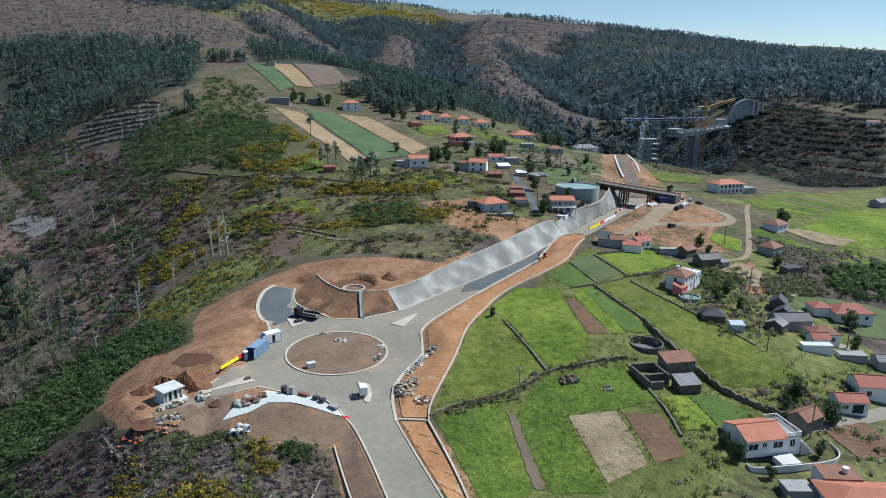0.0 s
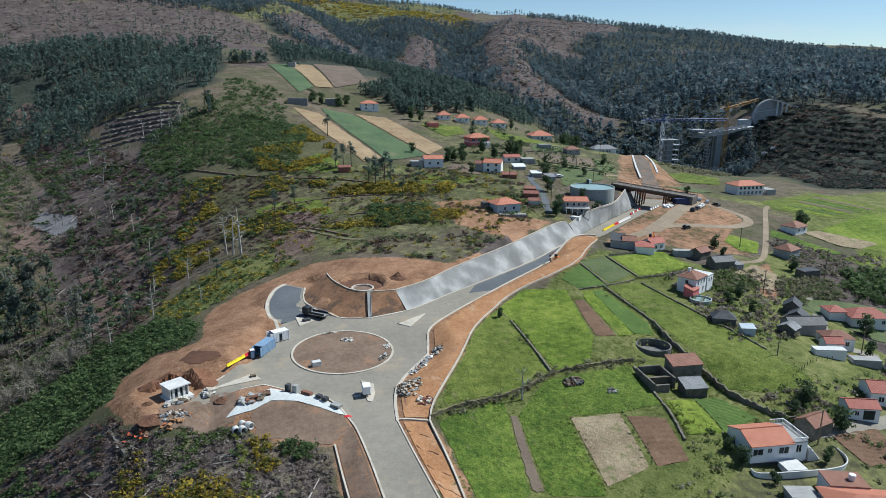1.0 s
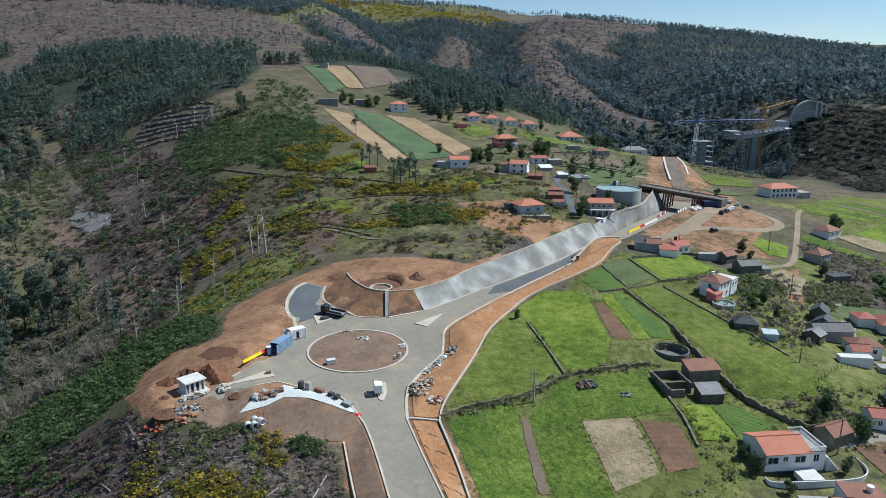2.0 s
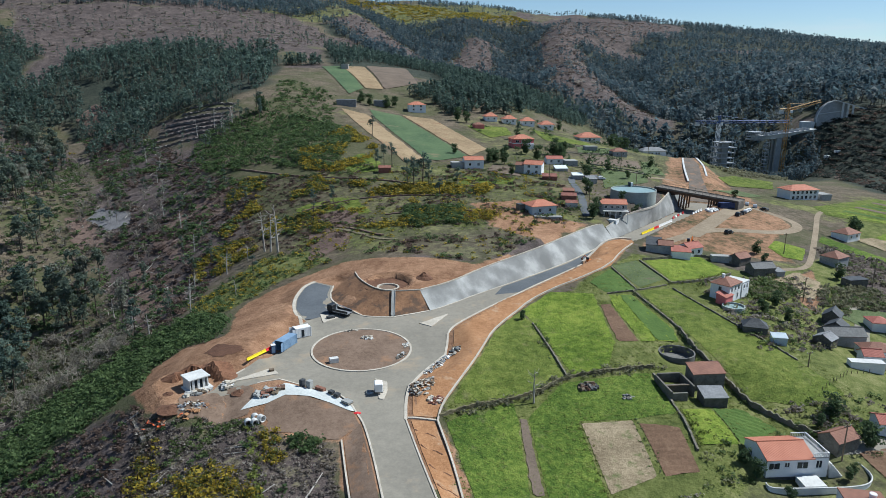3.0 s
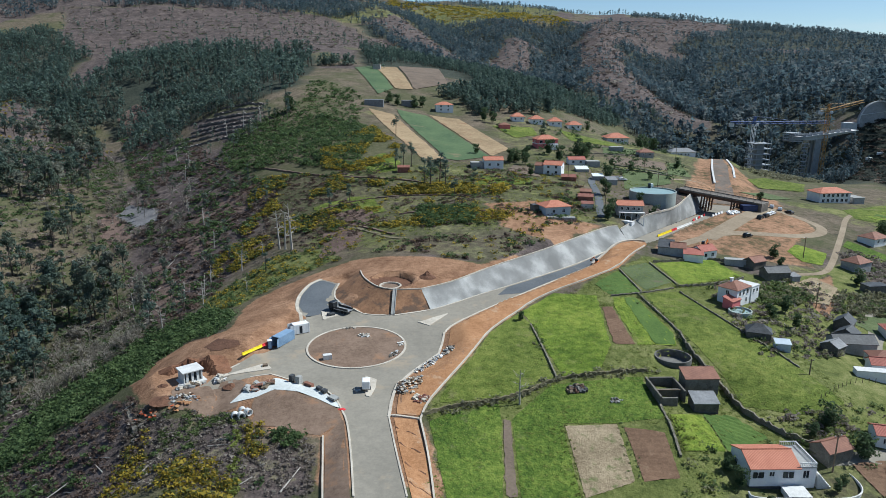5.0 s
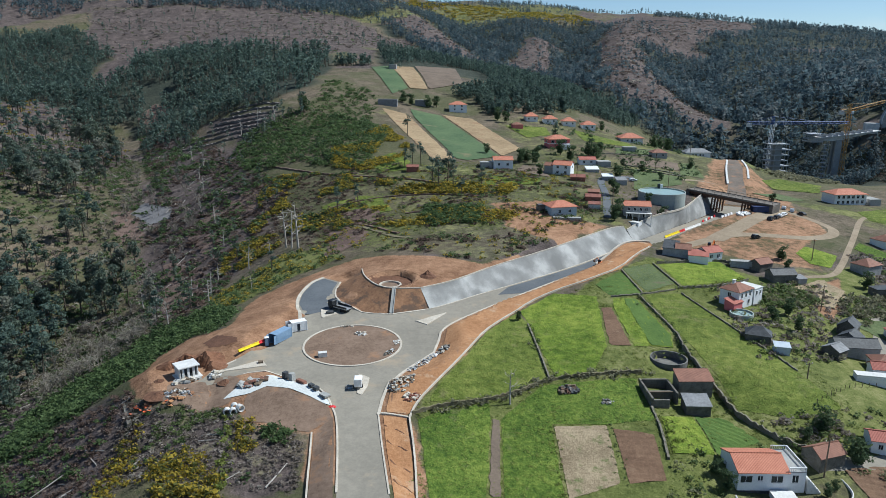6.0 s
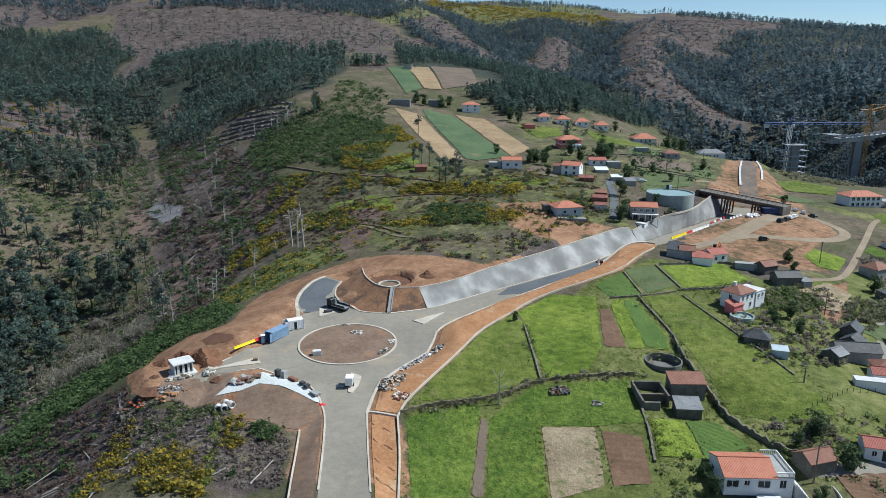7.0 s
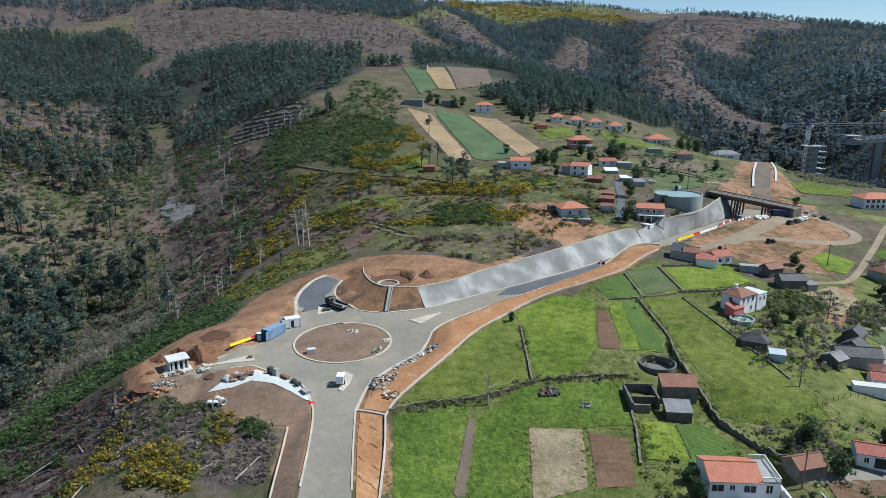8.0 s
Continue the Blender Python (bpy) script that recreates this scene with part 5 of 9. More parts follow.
# dry stone walls and dark field edges
for line, h, w in (([(-3.0, 131.2), (2.2, 134.4), (17.8, 139.4), (27, 146.3), (37.8, 148.9), (48.8, 150.7)], 1.0, 0.7), ([(62.1, 169.4), (61.4, 160.1), (64.6, 149.0), (65.2, 136.4), (68.2, 131.9), (72.6, 127), (78, 124.4)], 1.6, 0.7), ([(24.4, 178), (25.8, 162), (27.2, 147)], 0.6, 0.8),
                   ([(58.4, 198), (61.5, 178), (62.4, 169)], 0.7, 0.8), ([(71.9, 201), (78, 181), (84.2, 160.5), (86, 154)], 0.6, 0.6), ([(50, 196), (60.4, 198.6), (71, 204)], 0.6, 0.7), ([(60, 199.5), (57.4, 218)], 0.6, 0.8), ([(73.2, 207), (69.6, 227)], 0.6, 0.7), ([(72, 205), (86, 210), (98, 218)], 1.0, 0.6), ([(48.0, 148), (48, 132), (47.2, 119)], 0.6, 0.9), ([(71, 227.6), (94, 237), (104, 229)], 1.1, 0.6)):
    band("field_wall", smooth_line(line, 0.7, 1), w * 0.55, h * 0.75, M["dry_bank" if line[0][0] == -3.0 else "wall_stone"], wobble=0.3, label="dark dry-stone field wall with uneven top", category="wall", group="field walls")

BEDS = [(pave, 0.3), ([(PIT[0] + 7.4 * math.cos(a), PIT[1] + 6.8 * math.sin(a)) for a in np.linspace(0, 6.28319, 33)[:-1]], 3.5), (WALL_FOOT[1:] + [q[:2] for q in TOP_NEAR[::-1]], 1.3), (WALL_FOOT_FAR[:4] + [q[:2] for q in TOP_FAR[::-1]], 1.3), (MOUND_FOOT + [q[:2] for q in MOUND_TOP[::-1]], 1.2),
        ([(57.0 + 4.9 * math.cos(a), 157.2 + 4.9 * math.sin(a)) for a in np.linspace(0, 6.28319, 33)[:-1]], 4.2)]
build_ground()

# ---- houses ----
def window_of(parent, x, y, z, w, h, axis, out):
    """A framed window on a wall; axis: 'x' for a wall along x, out: the sign of its outward normal."""
    win = new("window")
    win.parent = parent
    win.matrix_basis = pose(x, y, z, 0, 0, {("x", -1): 0, ("x", 1): 180, ("y", 1): 90, ("y", -1): -90}[axis, out])
    bm = bmesh.new()
    t = 0.07
    for a in ((-w / 2 - t, -h / 2 - t, w / 2 + t, -h / 2), (-w / 2 - t, h / 2, w / 2 + t, h / 2 + t), (-w / 2 - t, -h / 2, -w / 2, h / 2), (w / 2, -h / 2, w / 2 + t, h / 2), (-0.03, -h / 2, 0.03, h / 2)):
        box(bm, a[0], -0.06, a[1], a[2], 0.04, a[3])
    part("window_frame", bm, M["white_paint"], win)
    part("pane", boxed(-w / 2, -0.025, -h / 2, w / 2, 0.03, h / 2), M["glass"], win)
    bm = bmesh.new()
    box(bm, -w / 2 - 0.1, -0.12, -h / 2 - 0.13, w / 2 + 0.1, 0.02, -h / 2 - 0.075)
    part("sill", bm, M["concrete_pale"], win)
    return win


def roof_mesh(kind, w, d, rise, over, thick=0.16):
    """A pitched roof over a plan w by d, with thickness; its ridge runs along x."""
    bm = bmesh.new()
    x, y = w / 2 + over, d / 2 + over
    if kind == "gable":
        low = [(-x, -y, 0), (x, -y, 0), (x, y, 0), (-x, y, 0)]
        ridge = [(-x, 0, rise), (x, 0, rise)]
    elif kind == "shed":
        low = [(-x, -y, 0), (x, -y, 0), (x, y, rise), (-x, y, rise)]
        ridge = []
    else:
        low = [(-x, -y, 0), (x, -y, 0), (x, y, 0), (-x, y, 0)]
        k = max(0.0, x - y * 0.95)
        ridge = [(-k - 0.01, 0, rise), (k + 0.01, 0, rise)]
    lo = [bm.verts.new(p) for p in low]
    if kind == "shed":
        bm.faces.new(lo)
    else:
        ri = [bm.verts.new(p) for p in ridge]
        bm.faces.new((lo[0], lo[1], ri[1], ri[0]))
        bm.faces.new((lo[2], lo[3], ri[0], ri[1]))
        if kind == "hip":
            bm.faces.new((lo[1], lo[2], ri[1]))
            bm.faces.new((lo[3], lo[0], ri[0]))
    bmesh.ops.recalc_face_normals(bm, faces=bm.faces[:])
    for f in bm.faces:
        if f.normal.z < 0:
            f.normal_flip()
    bmesh.ops.solidify(bm, geom=bm.faces[:], thickness=thick)
    return bm


def walls_mesh(kind, w, d, h, rise, base):
    """A closed shell of walls down into the slope, gables included."""
    bm = bmesh.new()
    x, y = w / 2, d / 2
    lo = [bm.verts.new(p) for p in ((-x, -y, -base), (x, -y, -base), (x, y, -base), (-x, y, -base))]
    hi = [bm.verts.new(p) for p in ((-x, -y, h), (x, -y, h), (x, y, h + (rise if kind == "shed" else 0)), (-x, y, h + (rise if kind == "shed" else 0)))]
    if kind == "gable":
        g0, g1 = bm.verts.new((-x, 0, h + rise - 0.1)), bm.verts.new((x, 0, h + rise - 0.1))
        bm.faces.new((lo[1], lo[2], hi[2], g1, hi[1]))
        bm.faces.new((lo[3], lo[0], hi[0], g0, hi[3]))
    else:
        bm.faces.new((lo[1], lo[2], hi[2], hi[1]))
        bm.faces.new((lo[3], lo[0], hi[0], hi[3]))
    bm.faces.new((lo[0], lo[1], hi[1], hi[0]))
    bm.faces.new((lo[2], lo[3], hi[3], hi[2]))
    bmesh.ops.recalc_face_normals(bm, faces=bm.faces[:])
    return bm


def house(x, y, turn, w, d, h, label, roof="hip", rise=1.6, wall="white_wall", cover_of="tile_red", over=0.35, front=(), left=(), right=(), back=(), door=None, chimney=None, name="house", category="house", base=2.5, lift=0.0, z=None):
    """A building; its front looks along -y before turning. Openings: (along, height, width, tall)."""
    m = at(x, y, turn, lift) if z is None else pose(x, y, z, 0, 0, turn)
    hs = thing(name, m, label, category)
    part("wall", walls_mesh(roof, w, d, h, rise, base), M[wall], hs)
    if roof == "flat":
        bm = bmesh.new()
        box(bm, -w / 2 - over, -d / 2 - over, 0, w / 2 + over, d / 2 + over, 0.22)
        r = part("roof", bm, M[cover_of], hs)
    else:
        r = part("roof", roof_mesh(roof, w, d, rise, over), M[cover_of], hs)
        if roof == "gable":
            bm = bmesh.new()
            tube(bm, (-w / 2 - over, 0, rise + 0.02), (w / 2 + over, 0, rise + 0.02), 0.14, sides=6)
            part("ridge", bm, M[cover_of], r)
    r.location = (0, 0, h + 0.02)
    for spots, axis, out, depth in ((front, "x", -1, -d / 2), (back, "x", 1, d / 2), (left, "y", -1, -w / 2), (right, "y", 1, w / 2)):
        for a, hz, ww, hh in spots:
            window_of(hs, a if axis == "x" else depth, depth if axis == "x" else a, hz, ww, hh, axis, out)
    if door:
        a, ww, hh = door
        bm = bmesh.new()
        box(bm, a - ww / 2, -d / 2 - 0.05, 0.02, a + ww / 2, -d / 2 + 0.05, hh)
        box(bm, a - ww / 2 - 0.09, -d / 2 - 0.08, 0.02, a - ww / 2, -d / 2 + 0.05, hh + 0.09)
        box(bm, a + ww / 2, -d / 2 - 0.08, 0.02, a + ww / 2 + 0.09, -d / 2 + 0.05, hh + 0.09)
        part("door", bm, M["shutter"], hs)
    if chimney:
        cx, cy = chimney
        bm = bmesh.new()
        box(bm, cx - 0.35, cy - 0.35, h - 0.1, cx + 0.35, cy + 0.35, h + rise + 0.7)
        box(bm, cx - 0.45, cy - 0.45, h + rise + 0.7, cx + 0.45, cy + 0.45, h + rise + 0.85)
        part("chimney", bm, M["white_wall"], hs)
    return hs


two = lambda w, z=1.6: [(-w / 4, z, 1.1, 1.2), (w / 4, z, 1.1, 1.2)]

# the large white house in the foreground
big = house(62.8, 118.2, 2.5, 9.2, 8.4, 4.4, "white two-storey house with a bright orange tile roof", "gable", 1.6, "white_wall", "tile_new", 0.22,
            front=[(-3.2, 3.1, 1.5, 1.2), (-0.6, 3.3, 0.9, 0.9), (2.5, 3.1, 1.3, 1.3)], left=[(1.6, 2.5, 0.9, 1.4)], base=3.0, z=-7.0)
part("plinth", boxed(-4.66, -4.26, -3, 4.66, 4.22, 0.75), M["sheet_dark"], big, "dark painted plinth")
for a in (-3.85, -2.4, 1.75, 3.2):
    part("shutter", boxed(a - 0.28, -4.31, 2.5, a + 0.28, -4.25, 3.75), M["shutter"], big, "dark open shutter")
annex = house(69.0, 118.4, 2.5, 3.2, 7.9, 4.3, "white wing with a flat roof terrace and balustrade", "flat", 0, "white_wall", "concrete", 0.02, front=[(-0.3, 3.1, 1.1, 1.5)], right=[(-1.5, 3.1, 1.0, 1.2)], base=3.0, z=-7.0, name="house_wing", category="house")
for x0, y0, x1, y1 in ((-1.6, -3.95, 1.6, -3.8), (1.46, -3.8, 1.6, 3.95), (-1.6, 3.8, 1.46, 3.95)):
    bm = bmesh.new()
    box(bm, x0, y0, 5.25, x1, y1, 5.4)
    n = max(2, int(max(x1 - x0, y1 - y0) / 0.35))
    for k in range(n + 1):
        cx, cy = x0 + 0.075 + (x1 - x0 - 0.15) * k / n, y0 + 0.075 + (y1 - y0 - 0.15) * k / n
        tube(bm, (cx, cy, 4.5), (cx, cy, 5.26), 0.055, sides=6)
    part("balustrade", bm, M["white_paint"], annex)
stair = thing("outside_stair", pose(72.4, 115.6, -7.0, 0, 0, 0), "white outside stair beside the house wing", "stair")
for k in range(8):
    part("step", boxed(-1.3 + 0.32 * k, -1.4, -2, -1.3 + 0.32 * (k + 1), 1.4, 3.2 - 0.36 * k, bevel=0.02), M["concrete_pale"], stair)
yard_wall = thing("garden_wall", pose(0, 0, 0), "white rendered garden wall round the front yard", "wall")
for run in ([(57.6, 112.0), (57.4, 110.4), (60, 110.0), (66, 110.0), (72, 110.1)], [(72, 110.1), (76, 110.6), (78.6, 112.4), (79.6, 115), (79.2, 119.6)]):
    q = smooth_line(run, 0.6, 2)
    bm = bmesh.new()
    prev = None
    for x, y in q:
        cur = [bm.verts.new((x + s * 0.12, y + s * 0.12, z)) for s, z in ((-1, -10.5), (-1, -6.2), (1, -6.2), (1, -10.5))]
        if prev:
            for k in range(3):
                bm.faces.new((prev[k], prev[k + 1], cur[k + 1], cur[k]))
        prev = cur
    bmesh.ops.recalc_face_normals(bm, faces=bm.faces[:])
    part("wall_run", bm, M["white_wall"], yard_wall)
    part("coping", (lambda b: [tube(b, (a[0], a[1], -6.15), (c[0], c[1], -6.15), 0.17, sides=5) for a, c in zip(q, q[1:])] and b)(bmesh.new()), M["concrete_pale"], yard_wall)
patio = house(66.2, 111.9, 0, 4.0, 3.4, 1.5, "low outbuilding with a pale flat slab roof", "flat", 0, "white_wall", "concrete_pale", 0.1, base=3, z=-7.6, name="outbuilding", category="outbuilding")

# red-roofed house at the foot of the slope
low_house = house(71.5, 97.5, -12, 14, 9, 3.2, "house with a broad hipped roof of orange tiles", "hip", 2.0, "white_wall", "tile_new", 0.5, front=two(12), left=[(-1.5, 1.6, 1.0, 1.2), (2, 1.6, 1.0, 1.2)], base=4, z=-8.4)
house(71.5, 104.6, -12, 7, 5.0, 3.4, "flat-roofed side wing with red terrace floor", "flat", 0, "white_wall", "tile_old", 0.1, base=4, z=-8.2, name="house_wing", category="house")
drum = thing("water_drum", pose(72.7, 104.2, -4.6), "white plastic water drum on the terrace", "water tank")
bm = bmesh.new()
tube(bm, (0, 0, 0), (0, 0, 1.0), 0.55, 0.6, 14)
tube(bm, (0, 0, 1.0), (0, 0, 1.12), 0.66, 0.6, 14)
part("drum_body", bm, M["white_paint"], drum)
house(62.5, 103.5, -8, 5, 3.5, 2.4, "ruined shed with a patched concrete slab roof", "flat", 0, "grey_wall", "concrete", 0.15, base=4, z=-8.6, name="shed", category="shed")

# sheds and cottages of the hamlet
house(77.8, 122.8, 22, 6.2, 4.6, 2.4, "dark stone shed with weathered brown tiles", "gable", 1.5, "stone_dark", "tile_old", 0.2, base=3, name="stone_shed", category="shed")
house(92.5, 128.2, -12, 6.5, 5.0, 2.6, "small grey garage with a red roof", "gable", 1.1, "white_wall", "tile_red", 0.25, front=[(-1.6, 1.4, 0.8, 1.0)], door=(1.0, 2.2, 2.1), base=3, name="garage", category="garage")
house(104.5, 135, -16, 9, 7, 3.2, "white house with a pinkish red roof", "gable", 1.6, "white_wall", "tile_red", 0.3, front=two(9), base=3)
house(134.0, 180.0, -8, 11.5, 7.5, 3.0, "white house with a red hipped roof beside a dark thicket", "hip", 2.1, "white_wall", "tile_red", 0.45, front=[(-3.6, 1.6, 1.2, 1.2), (0.5, 1.6, 1.2, 1.0), (3.6, 1.6, 1.0, 1.0)], base=3)
house(126.0, 183.2, -8, 5, 5.5, 2.6, "low wing with a red roof and white terrace", "hip", 1.2, "white_wall", "tile_red", 0.3, base=3, name="house_wing")
house(113.2, 184.5, 50, 5.2, 4.6, 2.6, "dark cottage with a steep white-edged gable", "gable", 1.9, "stone_dark", "sheet_dark", 0.25, base=3, name="cottage")
house(110, 177, 45, 4.6, 5.0, 2.6, "dark cottage with a steep slate-grey roof", "gable", 1.7, "stone_dark", "sheet_dark", 0.25, base=3, name="cottage")
house(108.2, 171.8, -4, 10.5, 5.5, 2.8, "long dark-roofed barn among cottages", "gable", 1.7, "grey_wall", "sheet_dark", 0.25, base=3, name="barn", category="barn")
house(101.5, 168.2, 35, 4.0, 4.6, 2.2, "small shed with a pale grey sheet roof", "gable", 1.3, "stone_dark", "sheet_grey", 0.25, base=3, name="shed", category="shed")
house(112.5, 163.8, -8, 7.5, 6, 3.0, "cottage with weathered red tiles", "hip", 1.6, "white_wall", "tile_old", 0.3, front=two(7), base=3, name="cottage")
house(108.3, 159.6, -10, 4.5, 4.0, 2.8, "cottage wing with red tiles", "gable", 1.3, "white_wall", "tile_red", 0.3, base=3, name="cottage")
house(104.6, 155.5, -10, 8.0, 2.6, 2.0, "white walled terrace beside the cottages", "flat", 0, "white_wall", "concrete_pale", 0.05, base=3, name="terrace_block", category="outbuilding")
house(113.5, 153, -14, 7.0, 3.0, 1.6, "cluttered grey yard building", "flat", 0, "grey_wall", "concrete", 0.05, base=3, name="outbuilding", category="outbuilding")
house(121.5, 149.5, -18, 6.5, 5.0, 2.8, "grey block house with a dark flat roof", "gable", 1.1, "grey_wall", "sheet_grey", 0.2, base=3, name="cottage")
house(86.4, 164.2, -12, 3.6, 2.6, 2.0, "small shed with a light blue sheet roof", "shed", 0.5, "blue_wall", "blue_wall", 0.15, base=1.5, name="shed", category="shed")
house(83.2, 171.0, -20, 6.0, 4.6, 2.0, "low stone barn with a dark hipped roof", "hip", 1.8, "stone_dark", "sheet_dark", 0.25, base=2, name="barn", category="barn")
house(59.0, 145.0, 4, 7.6, 4.0, 3.0, "stone barn with an orange-brown tile roof", "shed", 1.2, "stone_dark", "tile_old", 0.2, base=2, z=-1.3, name="barn", category="barn")
house(57.4, 136.8, 1, 5.2, 3.9, 2.2, "stone shed with a grey corrugated roof", "shed", 1.0, "stone_dark", "sheet_grey", 0.2, base=2, z=-2.4, name="shed", category="shed")
pen = thing("stone_pen", at(51, 140.6, 4), "roofless stone pen with dark basalt walls", "ruin")
for x0, y0, x1, y1, hh in ((-3.4, -4, -2.9, 5, 2.2), (2.6, -2, 3.1, 5, 2.4), (-2.9, 4.5, 2.6, 5, 2.6), (-2.9, -4, 0.6, -3.5, 1.8), (-2.9, 0.2, 2.6, 0.6, 1.8)):
    part("pen_wall", boxed(x0, y0, -1.5, x1, y1, hh, bevel=0.06), M["stone_dark"], pen)
part("beam", boxed(-3.5, -0.6, 1.8, 3.2, -0.3, 2.05), M["wood"], pen, "grey timber beam")

# white villa with pink roof beyond the meadow
vr = house(86.4, 196.5, 40, 7.5, 6.0, 5.0, "white two-storey villa with a weathered red hipped roof", "hip", 1.6, "white_wall", "tile_old", 0.35, front=[(-2.2, 3.7, 0.9, 1.4), (0, 3.7, 0.9, 1.4), (2.2, 3.7, 0.9, 1.4), (-2.2, 1.3, 0.9, 1.4), (1.8, 1.3, 0.9, 1.4)], left=[(0, 3.7, 0.9, 1.2)], chimney=(-0.6, 0.8), base=2)
house(91.5, 200.5, 40, 4.5, 6.0, 4.6, "white flat-roofed extension of the villa", "flat", 0, "white_wall", "concrete_pale", 0.1, front=[(-1.0, 3.4, 0.8, 1.2), (1.0, 3.4, 0.8, 1.2)], base=2, name="house_wing")
house(84.0, 191.6, 40, 4.5, 3.0, 2.5, "low lean-to with red tiles in front of the villa", "shed", 1.0, "pink_wall", "tile_red", 0.25, base=2, name="lean_to", category="outbuilding")
house(79.0, 240.5, -20, 5.0, 6.0, 2.6, "farm shed with dark panels on its sloping roof", "shed", 1.6, "grey_wall", "sheet_dark", 0.25, base=3, name="shed", category="shed")
house(82.8, 239.0, -16, 5.0, 5.5, 3.0, "farmhouse with weathered brown tiles", "gable", 1.4, "grey_wall", "tile_old", 0.25, base=3, name="farmhouse")
house(86.6, 233.8, -16, 6.4, 4.5, 2.6, "low farm wing with bright red tiles", "shed", 1.2, "white_wall", "tile_red", 0.25, base=3, name="farmhouse")
house(91.5, 237.5, 24, 6.6, 5.5, 3.0, "white farmhouse with a bright red gable roof", "gable", 1.6, "white_wall", "tile_red", 0.3, front=two(6), base=3, name="farmhouse")
house(106.5, 230.2, 28, 6.0, 4.6, 2.6, "small cottage with weathered red tiles", "gable", 1.5, "stone_dark", "tile_old", 0.25, base=2, name="cottage")
house(100.5, 231.5, -10, 7.0, 2.6, 2.0, "long low wall shed with a grey roof", "flat", 0, "grey_wall", "concrete", 0.1, base=2, name="shed", category="shed")
house(109.5, 221.0, 8, 8.0, 5.0, 2.6, "long barn with a dark sheet roof", "gable", 1.6, "stone_dark", "sheet_dark", 0.25, base=2, name="barn", category="barn")
house(115.0, 219.8, 12, 3.0, 3.4, 2.0, "pale lean-to at the end of the barn", "shed", 0.5, "grey_wall", "sheet_grey", 0.2, base=2, name="lean_to", category="outbuilding")
house(145.5, 237.5, 30, 7.5, 6.5, 3.2, "stone house with a weathered grey-brown roof", "hip", 2.0, "grey_wall", "tile_old", 0.3, right=[(0, 1.6, 0.9, 1.2)], base=2)
house(139, 215, 10, 7.0, 4.0, 2.6, "dark flat-roofed stone shed beside a reed bed", "flat", 0, "stone_dark", "sheet_dark", 0.2, base=2, name="shed", category="shed")
house(171.5, 272.5, 28, 9, 7, 2.8, "white cottage with a grey hipped roof", "hip", 2.0, "white_wall", "tile_old", 0.4, right=[(-1.6, 1.4, 0.9, 1.1), (1.6, 1.4, 0.9, 1.1)], front=two(8), base=3, name="cottage")
house(195, 353, 10, 17, 10, 5.2, "long white villa with arcades and a red roof", "hip", 2.2, "white_wall", "tile_new", 0.6, front=[(k * 2.6, z, 1.3, 1.5) for k in (-2.5, -1.5, -0.5, 0.5, 1.5, 2.5) for z in (1.4, 4.0)], base=4)
house(208, 353, 10, 6, 8, 3.0, "grey side building of the villa", "flat", 0, "grey_wall", "concrete", 0.1, base=4, name="outbuilding", category="outbuilding")
house(264, 320, 20, 8, 6, 3, "grey cottage on the valley floor", "gable", 1.5, "grey_wall", "sheet_grey", 0.3, front=two(7), base=3, name="cottage")

# village above the sprayed slope
ht = house(76.3, 285.5, -6, 10.5, 7.5, 5.2, "two-storey house with open porch and red roof", "gable", 1.5, "grey_wall", "tile_new", 0.35, front=[(-3.4, 3.9, 1.0, 1.2), (-1, 3.9, 1.0, 1.2), (1.4, 3.9, 1.0, 1.2), (3.6, 3.9, 1.0, 1.2), (-3, 1.2, 1.4, 1.4), (3, 1.2, 1.4, 1.4)], base=4, z=9.4)
porch = thing("porch", pose(76.3, 280.6, 9.4, 0, 0, -6), "white veranda with posts in front of the house", "porch")
part("porch_floor", boxed(-5.2, -1.4, 2.45, 5.2, 1.2, 2.65), M["concrete_pale"], porch)
for k in range(5):
    part("post", boxed(-5.0 + 2.45 * k, -1.3, -4, -4.75 + 2.45 * k, -1.05, 2.45), M["white_paint"], porch)
part("rail", boxed(-5.2, -1.4, 3.4, 5.2, -1.3, 3.5), M["steel"], porch)
house(74.0, 277.0, -40, 5, 2.6, 1.2, "white walled forecourt below the house", "flat", 0, "white_wall", "concrete_pale", 0.02, base=4, name="terrace_block", category="outbuilding")
house(44, 279.5, 18, 11, 8.5, 3.4, "grey-blue bungalow with a broad orange hipped roof", "hip", 2.0, "blue_wall", "tile_new", 0.6, front=[(-2, 1.6, 1.1, 1.2), (2.4, 1.6, 1.1, 1.2)], right=[(0, 1.6, 1.1, 1.2)], base=3, z=11.6)
house(46, 271.5, -2, 11, 2.2, 1.0, "grey block terrace wall with planting in front of the bungalow", "flat", 0, "grey_wall", "concrete", 0.05, base=4, z=10.4, name="terrace_block", category="outbuilding")
house(36.5, 281, 20, 3, 3, 2.2, "dark lean-to beside the bungalow", "flat", 0, "stone_dark", "sheet_dark", 0.1, base=2, name="lean_to", category="outbuilding")
for x, y, w, d, rot, wall, roof, lab in ((60.5, 299, 6.5, 3.6, -10, "rust", "rust", "rusty poultry shed of patched sheets"), (59.5, 289, 5.0, 3.0, -8, "concrete_pale", "rust", "pale slatted shed on the slope"), (62, 307, 5.0, 3.6, -10, "rust", "tile_old", "reddish lean-to shed beside the lane")):
    house(x, y, rot, w, d, 2.0, lab, "shed", 0.8, wall, roof, 0.15, base=2, name="shed", category="shed")
